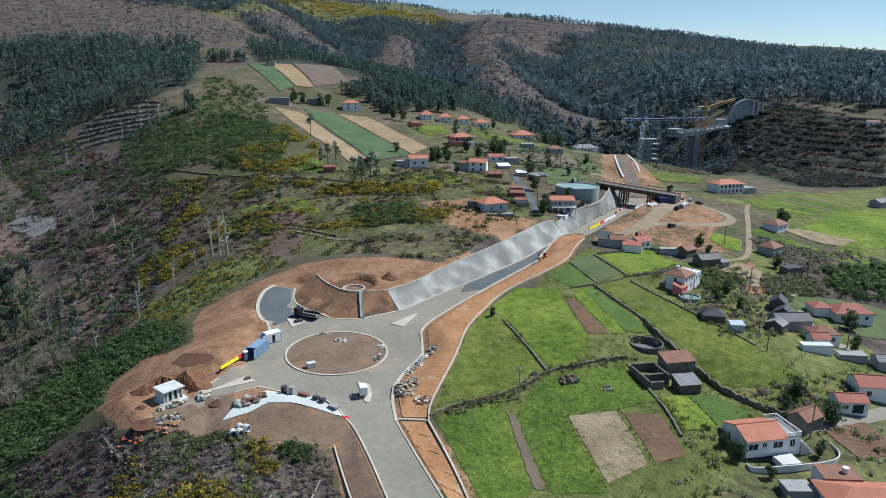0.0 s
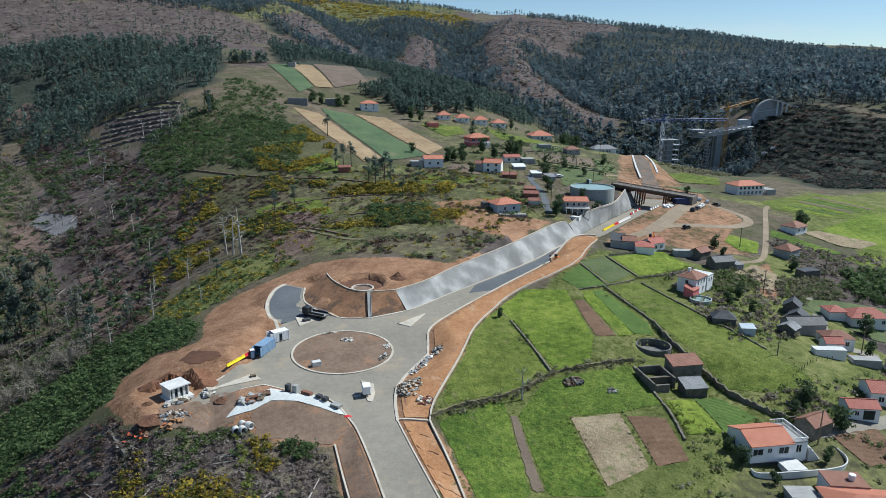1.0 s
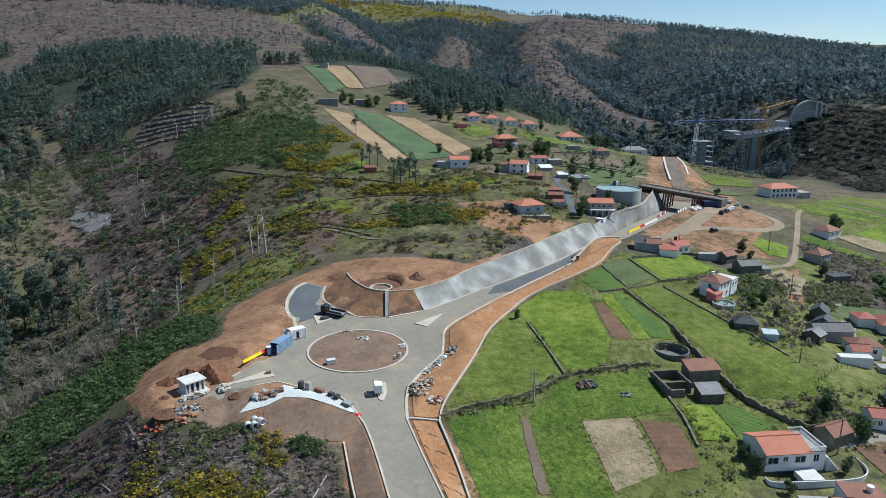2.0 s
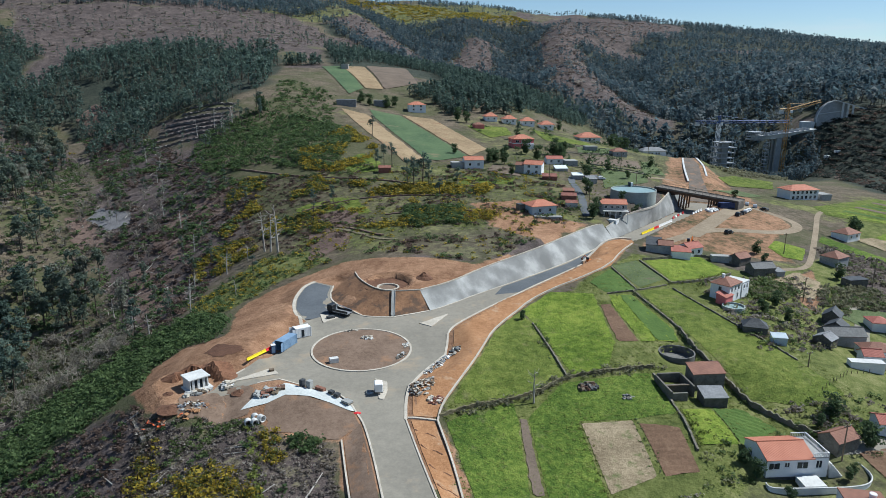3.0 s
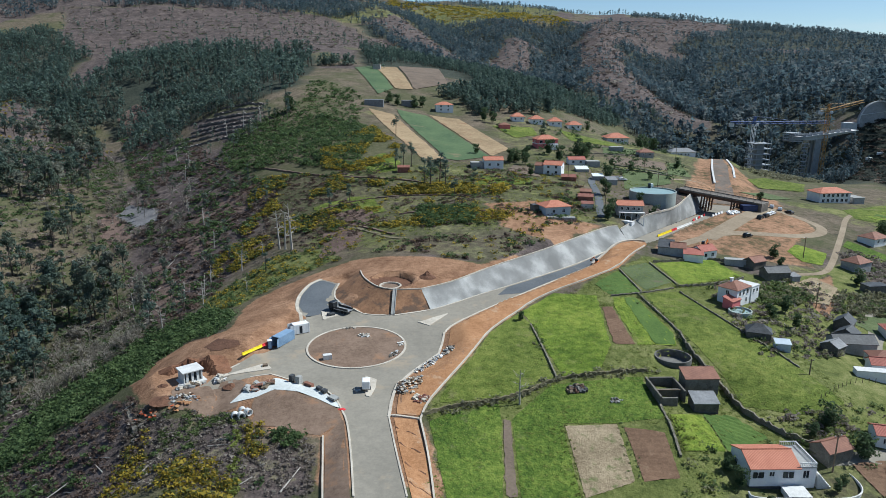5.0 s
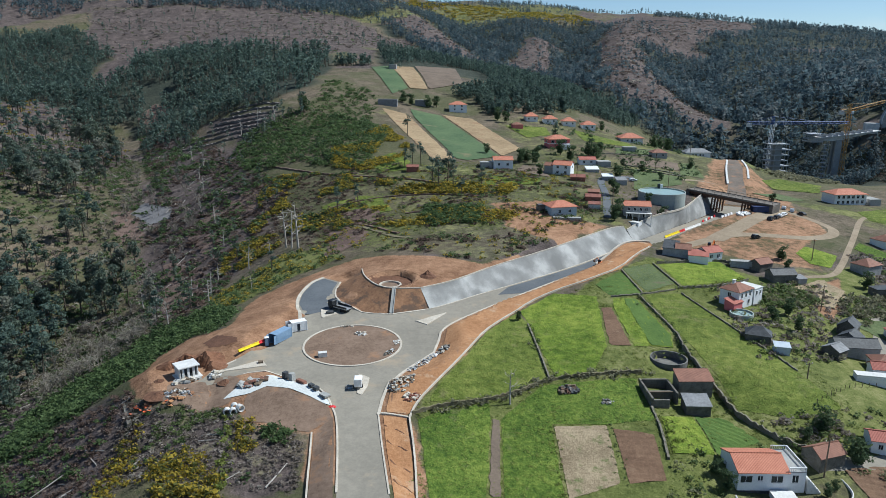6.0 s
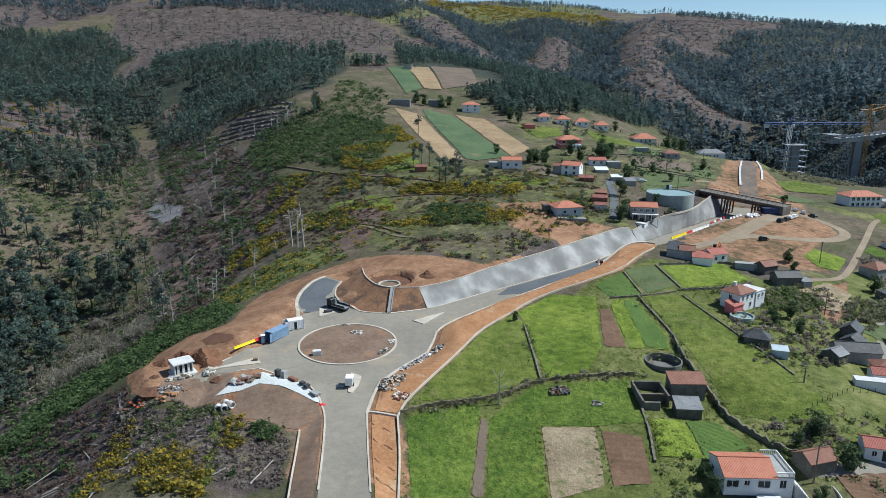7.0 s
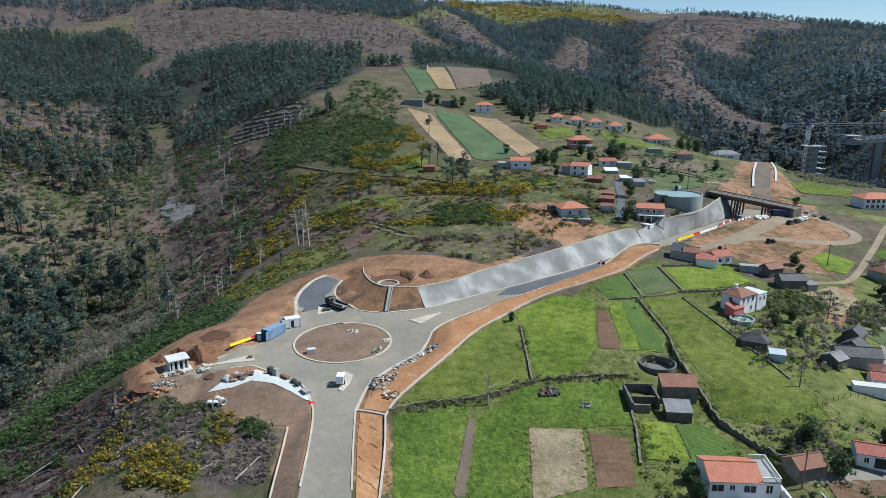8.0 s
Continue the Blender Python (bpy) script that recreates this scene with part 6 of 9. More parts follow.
house(23, 360, 6, 10, 7, 4.4, "white house with a bright red gable roof below the strips", "gable", 1.6, "white_wall", "tile_new", 0.3, front=two(9, 2.2), left=[(0, 2.2, 0.9, 1.2)], base=3)
house(14.5, 359, 6, 6, 5, 2.6, "grey shed with tanks beside the white house", "flat", 0, "grey_wall", "concrete", 0.1, base=3, name="shed", category="shed")
house(53.5, 350.5, -20, 9, 8, 5.0, "white two-storey house with a red roof", "gable", 1.7, "white_wall", "tile_new", 0.35, front=two(8, 1.4) + two(8, 4.0), right=[(0, 3.9, 1.0, 1.2)], base=3)
house(47.5, 352.5, -20, 5.5, 6, 4.0, "older wing with brown tiles", "gable", 1.3, "grey_wall", "tile_old", 0.3, base=3, name="house_wing")
house(69.5, 380, 4, 9, 6, 2.8, "low white house with a red roof", "gable", 1.4, "white_wall", "tile_red", 0.3, front=two(8), base=3)
house(78, 377, 4, 7, 6, 2.6, "flat grey outbuilding with clutter", "flat", 0, "grey_wall", "concrete", 0.1, base=3, name="outbuilding", category="outbuilding")
house(69.5, 361, 6, 6.5, 4.5, 1.4, "greenhouse shed with a pale green sheet roof", "shed", 1.2, "grey_wall", "sheet_white", 0.2, base=2, name="shed", category="shed")
house(74.5, 344, 2, 5.2, 3.5, 2.0, "shed with a white sheet roof", "shed", 1.0, "grey_wall", "sheet_white", 0.2, base=2, name="shed", category="shed")
house(59, 337, -6, 7, 4.0, 1.8, "shed with a faded red sheet roof", "shed", 1.0, "rust", "rust", 0.2, base=2, name="shed", category="shed")
house(80, 338, 10, 5, 4, 2.2, "grey shed behind the dark tree", "shed", 1.2, "grey_wall", "sheet_grey", 0.2, base=2, name="shed", category="shed")
pk = house(58.5, 428, 12, 13, 9.5, 5.4, "pink-red house with white trim and a bright red hipped roof", "hip", 2.4, "pink_wall", "tile_new", 0.6, front=[(-4.2, 4.0, 1.8, 1.5), (-0.6, 4.0, 1.8, 1.5), (3.6, 4.0, 1.8, 1.5), (3.6, 1.3, 1.6, 1.5)], left=[(0, 4.0, 1.6, 1.4)], base=4)
part("trim_band", boxed(-6.56, -4.81, 2.55, 6.56, 4.81, 2.95), M["white_wall"], pk, "white trim band")
part("ground_floor", boxed(0.5, -6.2, -3.0, 6.4, -4.7, 2.5, bevel=0.05), M["white_wall"], pk, "white ground-floor porch")
for x, y, s, z in ((48.5, 514, 0.8, None), (62, 512, 0.84, None), (76, 515, 0.84, None), (90.5, 517, 0.86, None)):
    house(x, y, 8, 11 * s, 9 * s, 3.2, "white bungalow with an orange hipped roof in a row", "hip", 2.6, "white_wall", "tile_new", 0.8, front=two(9), base=4, name="bungalow", category="house")
house(117, 496, 4, 15, 12, 3.2, "white bungalow with a wide orange hipped roof", "hip", 3.2, "white_wall", "tile_new", 1.0, front=two(12) + [(0, 1.5, 1.2, 2.0)], base=5)
house(-5.5, 535, 6, 13, 10, 5.0, "white two-storey house with a red roof on the hill", "hip", 2.2, "white_wall", "tile_new", 0.5, front=two(11, 1.5) + two(11, 4.0), base=5)
house(-57, 520, 2, 14, 6, 4.0, "long pale grey sheet-metal shed", "flat", 0, "sheet_grey", "sheet_grey", 0.1, base=4, name="shed", category="shed")
house(-33, 538, 0, 10, 6, 4.0, "grey sheet-metal shed between dark trees", "flat", 0, "sheet_grey", "concrete", 0.1, base=4, name="shed", category="shed")
house(-75, 705, 0, 7, 6, 4.5, "small grey hut in the high field", "flat", 0, "grey_wall", "concrete_pale", 0.1, base=3, name="hut", category="hut")
house(37, 483, 10, 7, 6, 2.6, "small house with a pink wall behind bushes", "hip", 1.4, "pink_wall", "tile_old", 0.3, base=3, name="cottage")
house(155, 468, 8, 17, 8, 3.2, "long white house with a pale grey roof", "hip", 2.4, "white_wall", "sheet_grey", 0.6, front=two(14) + two(6), base=5, z=13.4)
house(121, 432, 6, 9, 7, 3.0, "grey stone house with a tiled roof among bushes", "hip", 2.0, "grey_wall", "tile_old", 0.4, front=two(8), base=4)
house(105, 440, 4, 8, 5, 2.6, "roofless ruin of grey stone", "flat", 0, "grey_wall", "concrete", 0.1, base=4, name="ruin", category="ruin")
house(-22.5, 345, 4, 6, 3, 2.4, "small dark red shed below the pines", "shed", 0.8, "rust", "rust", 0.2, base=2, name="shed", category="shed")
house(-572, 762, 20, 10, 8, 4, "small hillside house with a red wall", "gable", 1.6, "rust", "sheet_grey", 0.3, base=5)
house(-578, 785, 20, 7, 6, 4, "small white hillside house", "gable", 1.4, "white_wall", "sheet_white", 0.3, base=5)
house(435, 532, -20, 10, 7, 3.4, "white farmhouse on the terraced hill", "gable", 1.6, "white_wall", "tile_old", 0.3, front=two(9), base=5)
house(452, 528, -20, 8, 6, 3.0, "grey farm building on the terraced hill", "gable", 1.4, "grey_wall", "sheet_grey", 0.3, base=5, name="barn", category="barn")

# ---- works: bridge, viaduct, cranes, tanks, site clutter ----
def girder_bridge():
    """A steel girder bridge with raking legs over the cutting."""
    a, b = Vector((112.5, 331.5, 14.2)), Vector((141.0, 304.5, 12.0))
    mid, run = (a + b) / 2, b - a
    length = run.length
    br = thing("road_bridge", Matrix.Translation(mid) @ Vector((run.x, run.y, run.z)).to_track_quat("X", "Z").to_matrix().to_4x4(), "dark steel girder bridge over the road cutting", "bridge")
    h = length / 2
    part("deck", boxed(-h - 0.6, -4.2, -0.45, h + 0.4, 4.2, 0.0, bevel=0.05), M["deck_dark"], br, "dark unfinished deck")
    for y in (-4.25, 3.95):
        part("parapet", boxed(-h - 0.6, y, 0.0, h + 0.4, y + 0.3, 0.3), M["deck_dark"], br)
        for k in range(13):
            bm = bmesh.new()
            tube(bm, (-h + k * length / 12, y + 0.15, 0.3), (-h + k * length / 12, y + 0.15, 1.3), 0.06, sides=5)
            part("rail_post", bm, M["steel_rust"], br)
        part("handrail", boxed(-h - 0.6, y + 0.1, 1.2, h + 0.4, y + 0.2, 1.3), M["wood"], br)
    for y in (-3.2, 0.0, 3.2):
        bm = bmesh.new()
        box(bm, -h, y - 0.05, -1.6, h, y + 0.05, -0.5)
        box(bm, -h, y - 0.3, -1.68, h, y + 0.3, -1.56)
        box(bm, -h, y - 0.3, -0.55, h, y + 0.3, -0.46)
        part("girder", bm, M["steel_rust"], br)
    n = 12
    for k in range(n):
        x = -h + (k + 0.5) * length / n
        bm = bmesh.new()
        tube(bm, (x, -3.2, -1.7), (x, 3.2, -0.8), 0.09, sides=5)
        tube(bm, (x, -3.2, -0.8), (x, 3.2, -1.7), 0.09, sides=5)
        part("cross_brace", bm, M["steel_rust"], br)
    for x in (-h + 0.34 * length, h - 0.3 * length):
        tower = part("trestle", boxed(x - 1.6, -3.9, -9.5, x + 1.6, 3.9, -9.0), M["concrete"], br, "trestle on a concrete footing")
        for dx in (-1.3, 1.3):
            for y in (-3.2, 0, 3.2):
                bm = bmesh.new()
                box(bm, x + dx - 0.28, y - 0.28, -9.0, x + dx + 0.28, y + 0.28, -1.6)
                part("column", bm, M["steel_rust"], tower)
        for z in (-8.0, -6, -4):
            bm = bmesh.new()
            tube(bm, (x - 1.3, -3.2, z), (x + 1.3, -3.2, z + 1.9), 0.08, sides=5)
            tube(bm, (x - 1.3, -3.2, z + 1.9), (x + 1.3, -3.2, z), 0.08, sides=5)
            tube(bm, (x - 1.3, 3.2, z), (x + 1.3, 3.2, z + 1.9), 0.08, sides=5)
            part("lattice", bm, M["steel_rust"], tower)
    for x, s in ((-h + 1.0, 1), (h - 1, -1)):
        for y in (-3.2, 0, 3.2):
            bm = bmesh.new()
            tube(bm, (x, y, -3.6), (x + s * 0.26 * length, y, -1.6), 0.32, sides=6)
            part("raker", bm, M["steel_rust"], br)
    for x in (-h - 0.2, h - 0.4):
        part("abutment", boxed(x - 0.9, -4.1, -5.5, x + 0.9, 4.1, -0.5, bevel=0.05), M["deck_dark"], br, "concrete abutment")


girder_bridge()


def lattice_mast(bm, a, b, half, bar, bays):
    """A square lattice of four chords with zig-zag bracing from a to b."""
    a, b = Vector(a), Vector(b)
    q = (b - a).to_track_quat("Z", "Y")
    corner = [q @ Vector(c) for c in ((-half, -half, 0), (half, -half, 0), (half, half, 0), (-half, half, 0))]
    for c in corner:
        tube(bm, a + c, b + c, bar, sides=4, cap=False)
    for k in range(bays):
        p0, p1 = a.lerp(b, k / bays), a.lerp(b, (k + 1) / bays)
        for i in range(4):
            j = (i + 1) % 4
            s, e = (i, j) if k % 2 else (j, i)
            tube(bm, p0 + corner[s], p1 + corner[e], bar * 0.7, sides=3, cap=False)


def tower_crane(x, y, z0, z1, turn, reach, counter, key, label, half=1.0, rise=0.8, mast_key=None):
    cr = thing("tower_crane", pose(x, y, 0, 0, 0, turn), label, "crane")
    bm = bmesh.new()
    lattice_mast(bm, (0, 0, z0), (0, 0, z1), half, 0.22, int((z1 - z0) / 3))
    part("mast", bm, M[mast_key or key], cr)
    bm = bmesh.new()
    lattice_mast(bm, (0, 0, z1 + 0.8), (reach, 0, z1 + 0.8 + rise), half * 0.75, 0.18, int(reach / 3))
    part("jib", bm, M[key], cr)
    bm = bmesh.new()
    lattice_mast(bm, (0, 0, z1 + 0.8), (-counter, 0, z1 + 0.8), half * 0.75, 0.18, int(counter / 3))
    part("counter_jib", bm, M[key], cr)
    bm = bmesh.new()
    lattice_mast(bm, (0, 0, z1), (0, 0, z1 + 6), half * 0.6, 0.16, 3)
    tube(bm, (0, 0, z1 + 6), (reach * 0.65, 0, z1 + 1.4 + 0.65 * rise), 0.08, sides=4)
    tube(bm, (0, 0, z1 + 6), (-counter * 0.9, 0, z1 + 1.4), 0.08, sides=4)
    part("apex", bm, M[key], cr)
    part("counterweight", boxed(-counter - 0.5, -1.0, z1 - 2.4, -counter + 3.0, 1.0, z1 + 0.6, bevel=0.1), M["concrete_pale"], cr, "pale concrete counterweight")
    part("cab", boxed(0.7, -2.4, z1 - 1.8, 2.4, -0.8, z1 + 0.4, bevel=0.1), M["white_paint"], cr, "white cab")
    return cr


tower_crane(311, 585, -16, 38, 8, 30, 8, "crane_orange", "ochre tower crane beside the tall viaduct pier", 1.3, 7.5)
tower_crane(242.5, 564, -22, 28.7, 4, 60, 20, "crane_blue", "blue tower crane with a long level jib", 1.2, 0.8, "white_paint")


def viaduct():
    """An unfinished cantilever deck on a twin-leaf pier, and the bare pier across the gorge."""
    va = thing("viaduct", pose(300, 586, 0, 0, 0, 12), "unfinished concrete viaduct with a tall pier", "viaduct")
    for y in (-3.0, 1.2):
        part("pier_leaf", boxed(2.6, y, -30, 8.4, y + 1.8, 15.2, bevel=0.2), M["concrete"], va)
    bm = bmesh.new()
    prev = None
    for k in range(12):
        x = -19 + 5.4 * k
        depth = 2.2 + 2.6 * max(0, 1 - abs(x - 5) / 22)
        lift = 18.5 + 0.10 * x
        cur = [bm.verts.new((x, yy, lift + zz)) for yy, zz in ((-5, 0), (5, 0), (5, -0.5), (2.6, -0.8), (2.3, -depth), (-2.3, -depth), (-2.6, -0.8), (-5, -0.5))]
        if prev:
            for i in range(8):
                bm.faces.new((prev[i], prev[(i + 1) % 8], cur[(i + 1) % 8], cur[i]))
        else:
            bm.faces.new(cur)
        prev = cur
    bm.faces.new(prev[::-1])
    bmesh.ops.recalc_face_normals(bm, faces=bm.faces[:])
    part("box_girder", bm, M["concrete_pale"], va, "pale concrete box girder")
    fm = part("form_traveller", boxed(-22, -5.6, 13.5, -12, 5.6, 14.1), M["steel"], va, "steel form traveller with work platforms")
    rng = random.Random(7)
    for z in (14.1, 16.0, 18.6, 20.2):
        part("platform", boxed(-22 + rng.uniform(-1, 1), -5.8, z, -11 + rng.uniform(-1, 1), 5.8, z + 0.25), M["steel"], fm)
    for k in range(6):
        for y in (-5.6, 5.6):
            bm = bmesh.new()
            tube(bm, (-21.5 + 2 * k, y, 13.6), (-21.5 + 2 * k, y, 21.2), 0.14, sides=4)
            part("upright", bm, M["steel"], fm)
    for k in range(9):
        part("deck_frame", boxed(-9 + 5.2 * k, -4.8, 17.4 + 0.52 * k - 0.6, -8.5 + 5.2 * k, 4.8, 19.2 + 0.52 * k), M["steel"], va)
    sc = part("scaffold_stair", boxed(-6.2, -2.0, -30, -5.9, 2.0, -29.6), M["steel"], va, "scaffold stair tower")
    for k in range(14):
        part("landing", boxed(-6.4, -1.6, -28 + 3 * k, -2.6, 1.6, -27.7 + 3 * k), M["steel"], sc)
    for x in (-6.3, -2.7):
        for y in (-1.5, 1.5):
            part("standard", boxed(x - 0.1, y - 0.1, -30, x + 0.1, y + 0.1, 13), M["steel"], sc)
    pier = thing("bridge_pier", pose(243, 552, 0, 0, 0, 12), "half-built concrete pier wrapped in scaffold", "bridge pier")
    part("shaft", boxed(-3.0, -2.6, -32, 3.0, 2.6, 15, bevel=0.2), M["concrete"], pier)
    for k in range(7):
        part("work_platform", boxed(-7.4 - 1.1 * (k % 2), -5, -11 + 4.2 * k, 7.4 + 0.9 * (k % 3), 5, -10.5 + 4.2 * k), M["steel"], pier)
    for x in (-7.2, -4.4, 4.4, 7.2):
        for y in (-4.8, 4.8):
            part("standard", boxed(x - 0.12, y - 0.12, -22, x + 0.12, y + 0.12, 17.0), M["steel"], pier)


viaduct()


def portal():
    """The sprayed cut face above a tunnel mouth, with a pale arch rim, a beam across it and a sloping slab on columns."""
    po = thing("tunnel_portal", pose(374, 626, 25, 0, 0, -14) @ Matrix.Diagonal((0.84, 0.84, 0.84, 1)), "grey sprayed cut face of a tunnel portal with a pale rim", "tunnel portal")
    arc = [(-15 + 21 * (1 - math.cos(t)), 24 * math.sin(t)) for t in np.linspace(0, 1.5, 14)]
    outline = arc + [(16, 21), (17, 9), (15, -6), (-14, -6)]
    bm = bmesh.new()
    front = [bm.verts.new((x, -2.0 + 0.25 * z, z)) for x, z in outline]
    back = [bm.verts.new((x, 6.0 + 0.25 * z, z)) for x, z in outline]
    bm.faces.new(front)
    bm.faces.new(back[::-1])
    for k in range(len(front)):
        j = (k + 1) % len(front)
        bm.faces.new((front[k], back[k], back[j], front[j]))
    bmesh.ops.triangulate(bm, faces=[f for f in bm.faces if len(f.verts) > 4])
    bmesh.ops.recalc_face_normals(bm, faces=bm.faces[:])
    part("cut_face", bm, M["concrete"], po)
    bm = bmesh.new()
    for (x0, z0), (x1, z1) in zip(arc, arc[1:]):
        tube(bm, (x0, -2.2 + 0.25 * z0, z0), (x1, -2.2 + 0.25 * z1, z1), 0.55, sides=6)
    part("rim", bm, M["concrete_pale"], po, "pale concrete rim")
    bm = bmesh.new()
    tube(bm, (-13, 0.1, 9.5), (12, 1.2, 13.5), 0.4, sides=6)
    part("beam", bm, M["concrete_pale"], po)
    bm = bmesh.new()
    box(bm, 0, -4, -0.4, 29, 2, 0.5)
    slab = part("slab", bm, M["concrete_pale"], po, "pale sloping roof slab")
    slab.matrix_basis = pose(5, 3.0, 23.8, 0, 15, 0)
    for k in range(3):
        bm = bmesh.new()
        box(bm, 9.5 + 5 * k, -1.4, -2, 11.2 + 5 * k, 0.2, 22.0 - 1.35 * k)
        part("column", bm, M["concrete_pale"], po)
    part("abutment", boxed(-30, -5, -8, -17, 4, 1.2, bevel=0.2), M["concrete_pale"], po, "pale concrete abutment")


portal()

# far vans on the terrace road below the pier
def vehicle(x, y, turn, length, width, height, paint, label, kind="car", z=None, lift=0.1):
    v = thing(kind, at(x, y, turn, lift) if z is None else pose(x, y, z, 0, 0, turn), label, kind)
    l, w, h = length / 2, width / 2, height
    r = 0.33 if kind == "car" else 0.42
    bm = bmesh.new()
    prof = [(-l, 0.35), (l, 0.35), (l, h * 0.55), (l * 0.55, h * 0.62), (l * 0.25, h), (-l * 0.7, h), (-l * 0.95, h * 0.6)] if kind == "car" else [(-l, 0.45), (l, 0.45), (l, h * 0.5), (l * 0.8, h * 0.95), (l * 0.7, h), (-l, h)]
    a = [bm.verts.new((x_, -w * (0.86 if z_ > h * 0.7 else 1), z_)) for x_, z_ in prof]
    b = [bm.verts.new((x_, w * (0.86 if z_ > h * 0.7 else 1), z_)) for x_, z_ in prof]
    bm.faces.new(a)
    bm.faces.new(b[::-1])
    for k in range(len(a)):
        bm.faces.new((a[k], b[k], b[(k + 1) % len(a)], a[(k + 1) % len(a)]))
    bmesh.ops.recalc_face_normals(bm, faces=bm.faces[:])
    bmesh.ops.bevel(bm, geom=bm.edges[:], offset=0.07, segments=1, affect="EDGES")
    part("body", bm, M[paint], v)
    for s in (-1, 1):
        part("side_window", boxed(-l * 0.6 if kind == "car" else l * 0.3, s * w * 0.9 - 0.05, h * 0.64, l * 0.32 if kind == "car" else l * 0.72, s * w * 0.9 + 0.05, h * 0.9), M["glass"], v)
    part("windscreen", boxed(l * 0.3 if kind == "car" else l * 0.82, -w * 0.75, h * 0.6, l * 0.46 if kind == "car" else l * 0.92, w * 0.75, h * 0.9), M["glass"], v)
    for sx in (-0.62, 0.62):
        for sy in (-1, 1):
            wh = new("wheel")
            wh.parent = v
            wh.matrix_basis = pose(sx * l, sy * (w - 0.12), r)
            bm = bmesh.new()
            tube(bm, (0, -0.13, 0), (0, 0.13, 0), r, sides=14)
            part("tyre", bm, M["rubber"], wh)
            bm = bmesh.new()
            tube(bm, (0, -0.145, 0), (0, 0.145, 0), r * 0.55, sides=10)
            part("rim", bm, M["silver_paint"], wh)
    return v


vehicle(140.5, 297.5, 50, 4.2, 1.75, 1.45, "white_paint", "white parked car on the dirt track")
vehicle(143.6, 301.2, 50, 4.2, 1.75, 1.45, "white_paint", "white parked car on the dirt track")
vehicle(137.6, 294.2, 48, 4.2, 1.75, 1.45, "black_paint", "dark parked car on the dirt track")
vehicle(133.6, 290.0, 44, 4.6, 1.85, 1.6, "black_paint", "dark parked off-road car")
vehicle(151.5, 311.5, 62, 4.2, 1.75, 1.45, "silver_paint", "silver parked car near the bridge head")
vehicle(153.5, 306.5, 110, 4.2, 1.75, 1.45, "black_paint", "dark parked car near the bridge head")
vehicle(149.5, 315.5, 60, 4.2, 1.75, 1.45, "silver_paint", "grey parked car near the bridge head")
vehicle(87.5, 345.5, 10, 4.2, 1.75, 1.45, "white_paint", "white car beside the village lane")
vehicle(117, 262.5, 20, 3.6, 1.7, 1.5, "black_paint", "small dark vehicle on the track")
for k, x in enumerate((330, 336.5, 345, 353)):
    vehicle(x, 577 - 0.6 * k, 8, 5.4, 2.1, 2.5, "white_paint", "white van on the terrace road", "van")


def container(x, y, turn, l, w, h, key, label, name="container", open_end=True):
    c = thing(name, at(x, y, turn, 0.08), label, "container")
    bm = bmesh.new()
    t = 0.06
    for a in ((-l / 2, -w / 2, 0.12, l / 2, w / 2, 0.2), (-l / 2, -w / 2, h - t, l / 2, w / 2, h), (-l / 2, -w / 2, 0.2, l / 2, -w / 2 + t, h - t), (-l / 2, w / 2 - t, 0.2, l / 2, w / 2, h - t), (l / 2 - t, -w / 2 + t, 0.2, l / 2, w / 2 - t, h - t)):
        box(bm, *a)
    part("shell", bm, M[key], c)
    for k in range(int(l / 0.4)):
        xx = -l / 2 + 0.3 + 0.4 * k
        for y0 in (-w / 2 - 0.035, w / 2):
            part("rib", boxed(xx, y0, 0.25, xx + 0.16, y0 + 0.035, h - 0.12), M[key], c)
    for sx in (-1, 1):
        for sy in (-1, 1):
            part("corner_post", boxed(sx * l / 2 - 0.08, sy * w / 2 - 0.08, 0, sx * l / 2 + 0.08, sy * w / 2 + 0.08, h + 0.03), M[key], c)
    if open_end:
        for s in (-1, 1):
            part("door", boxed(-l / 2 - 1.0, s * w / 2 - 0.04, 0.2, -l / 2, s * w / 2 + 0.04, h - 0.1), M[key], c, "open door leaf")
    return c


container(-41.0, 167.3, 66, 6.06, 2.44, 2.6, "blue_paint", "blue steel container with an open end beside the asphalt")
container(-38.0, 173.9, 32, 4.2, 2.4, 2.7, "white_paint", "white site cabin with a dark doorway", "site_cabin")
part("cabin_doorway", boxed(-0.6, -1.24, 0.25, 0.2, -1.215, 2.2), M["glass"], bpy.data.objects["site_cabin"])
toilet = thing("portable_toilet", at(-43.6, 163.6, 20, 0.08), "blue portable toilet with a white roof", "toilet")
part("cabin", boxed(-0.55, -0.55, 0.05, 0.55, 0.55, 2.1, bevel=0.05), M["navy_paint"], toilet)
part("roof", boxed(-0.6, -0.6, 2.1, 0.6, 0.6, 2.3, bevel=0.1), M["white_paint"], toilet)
part("door", boxed(-0.4, -0.58, 0.15, 0.4, -0.552, 1.95), M["blue_paint"], toilet)


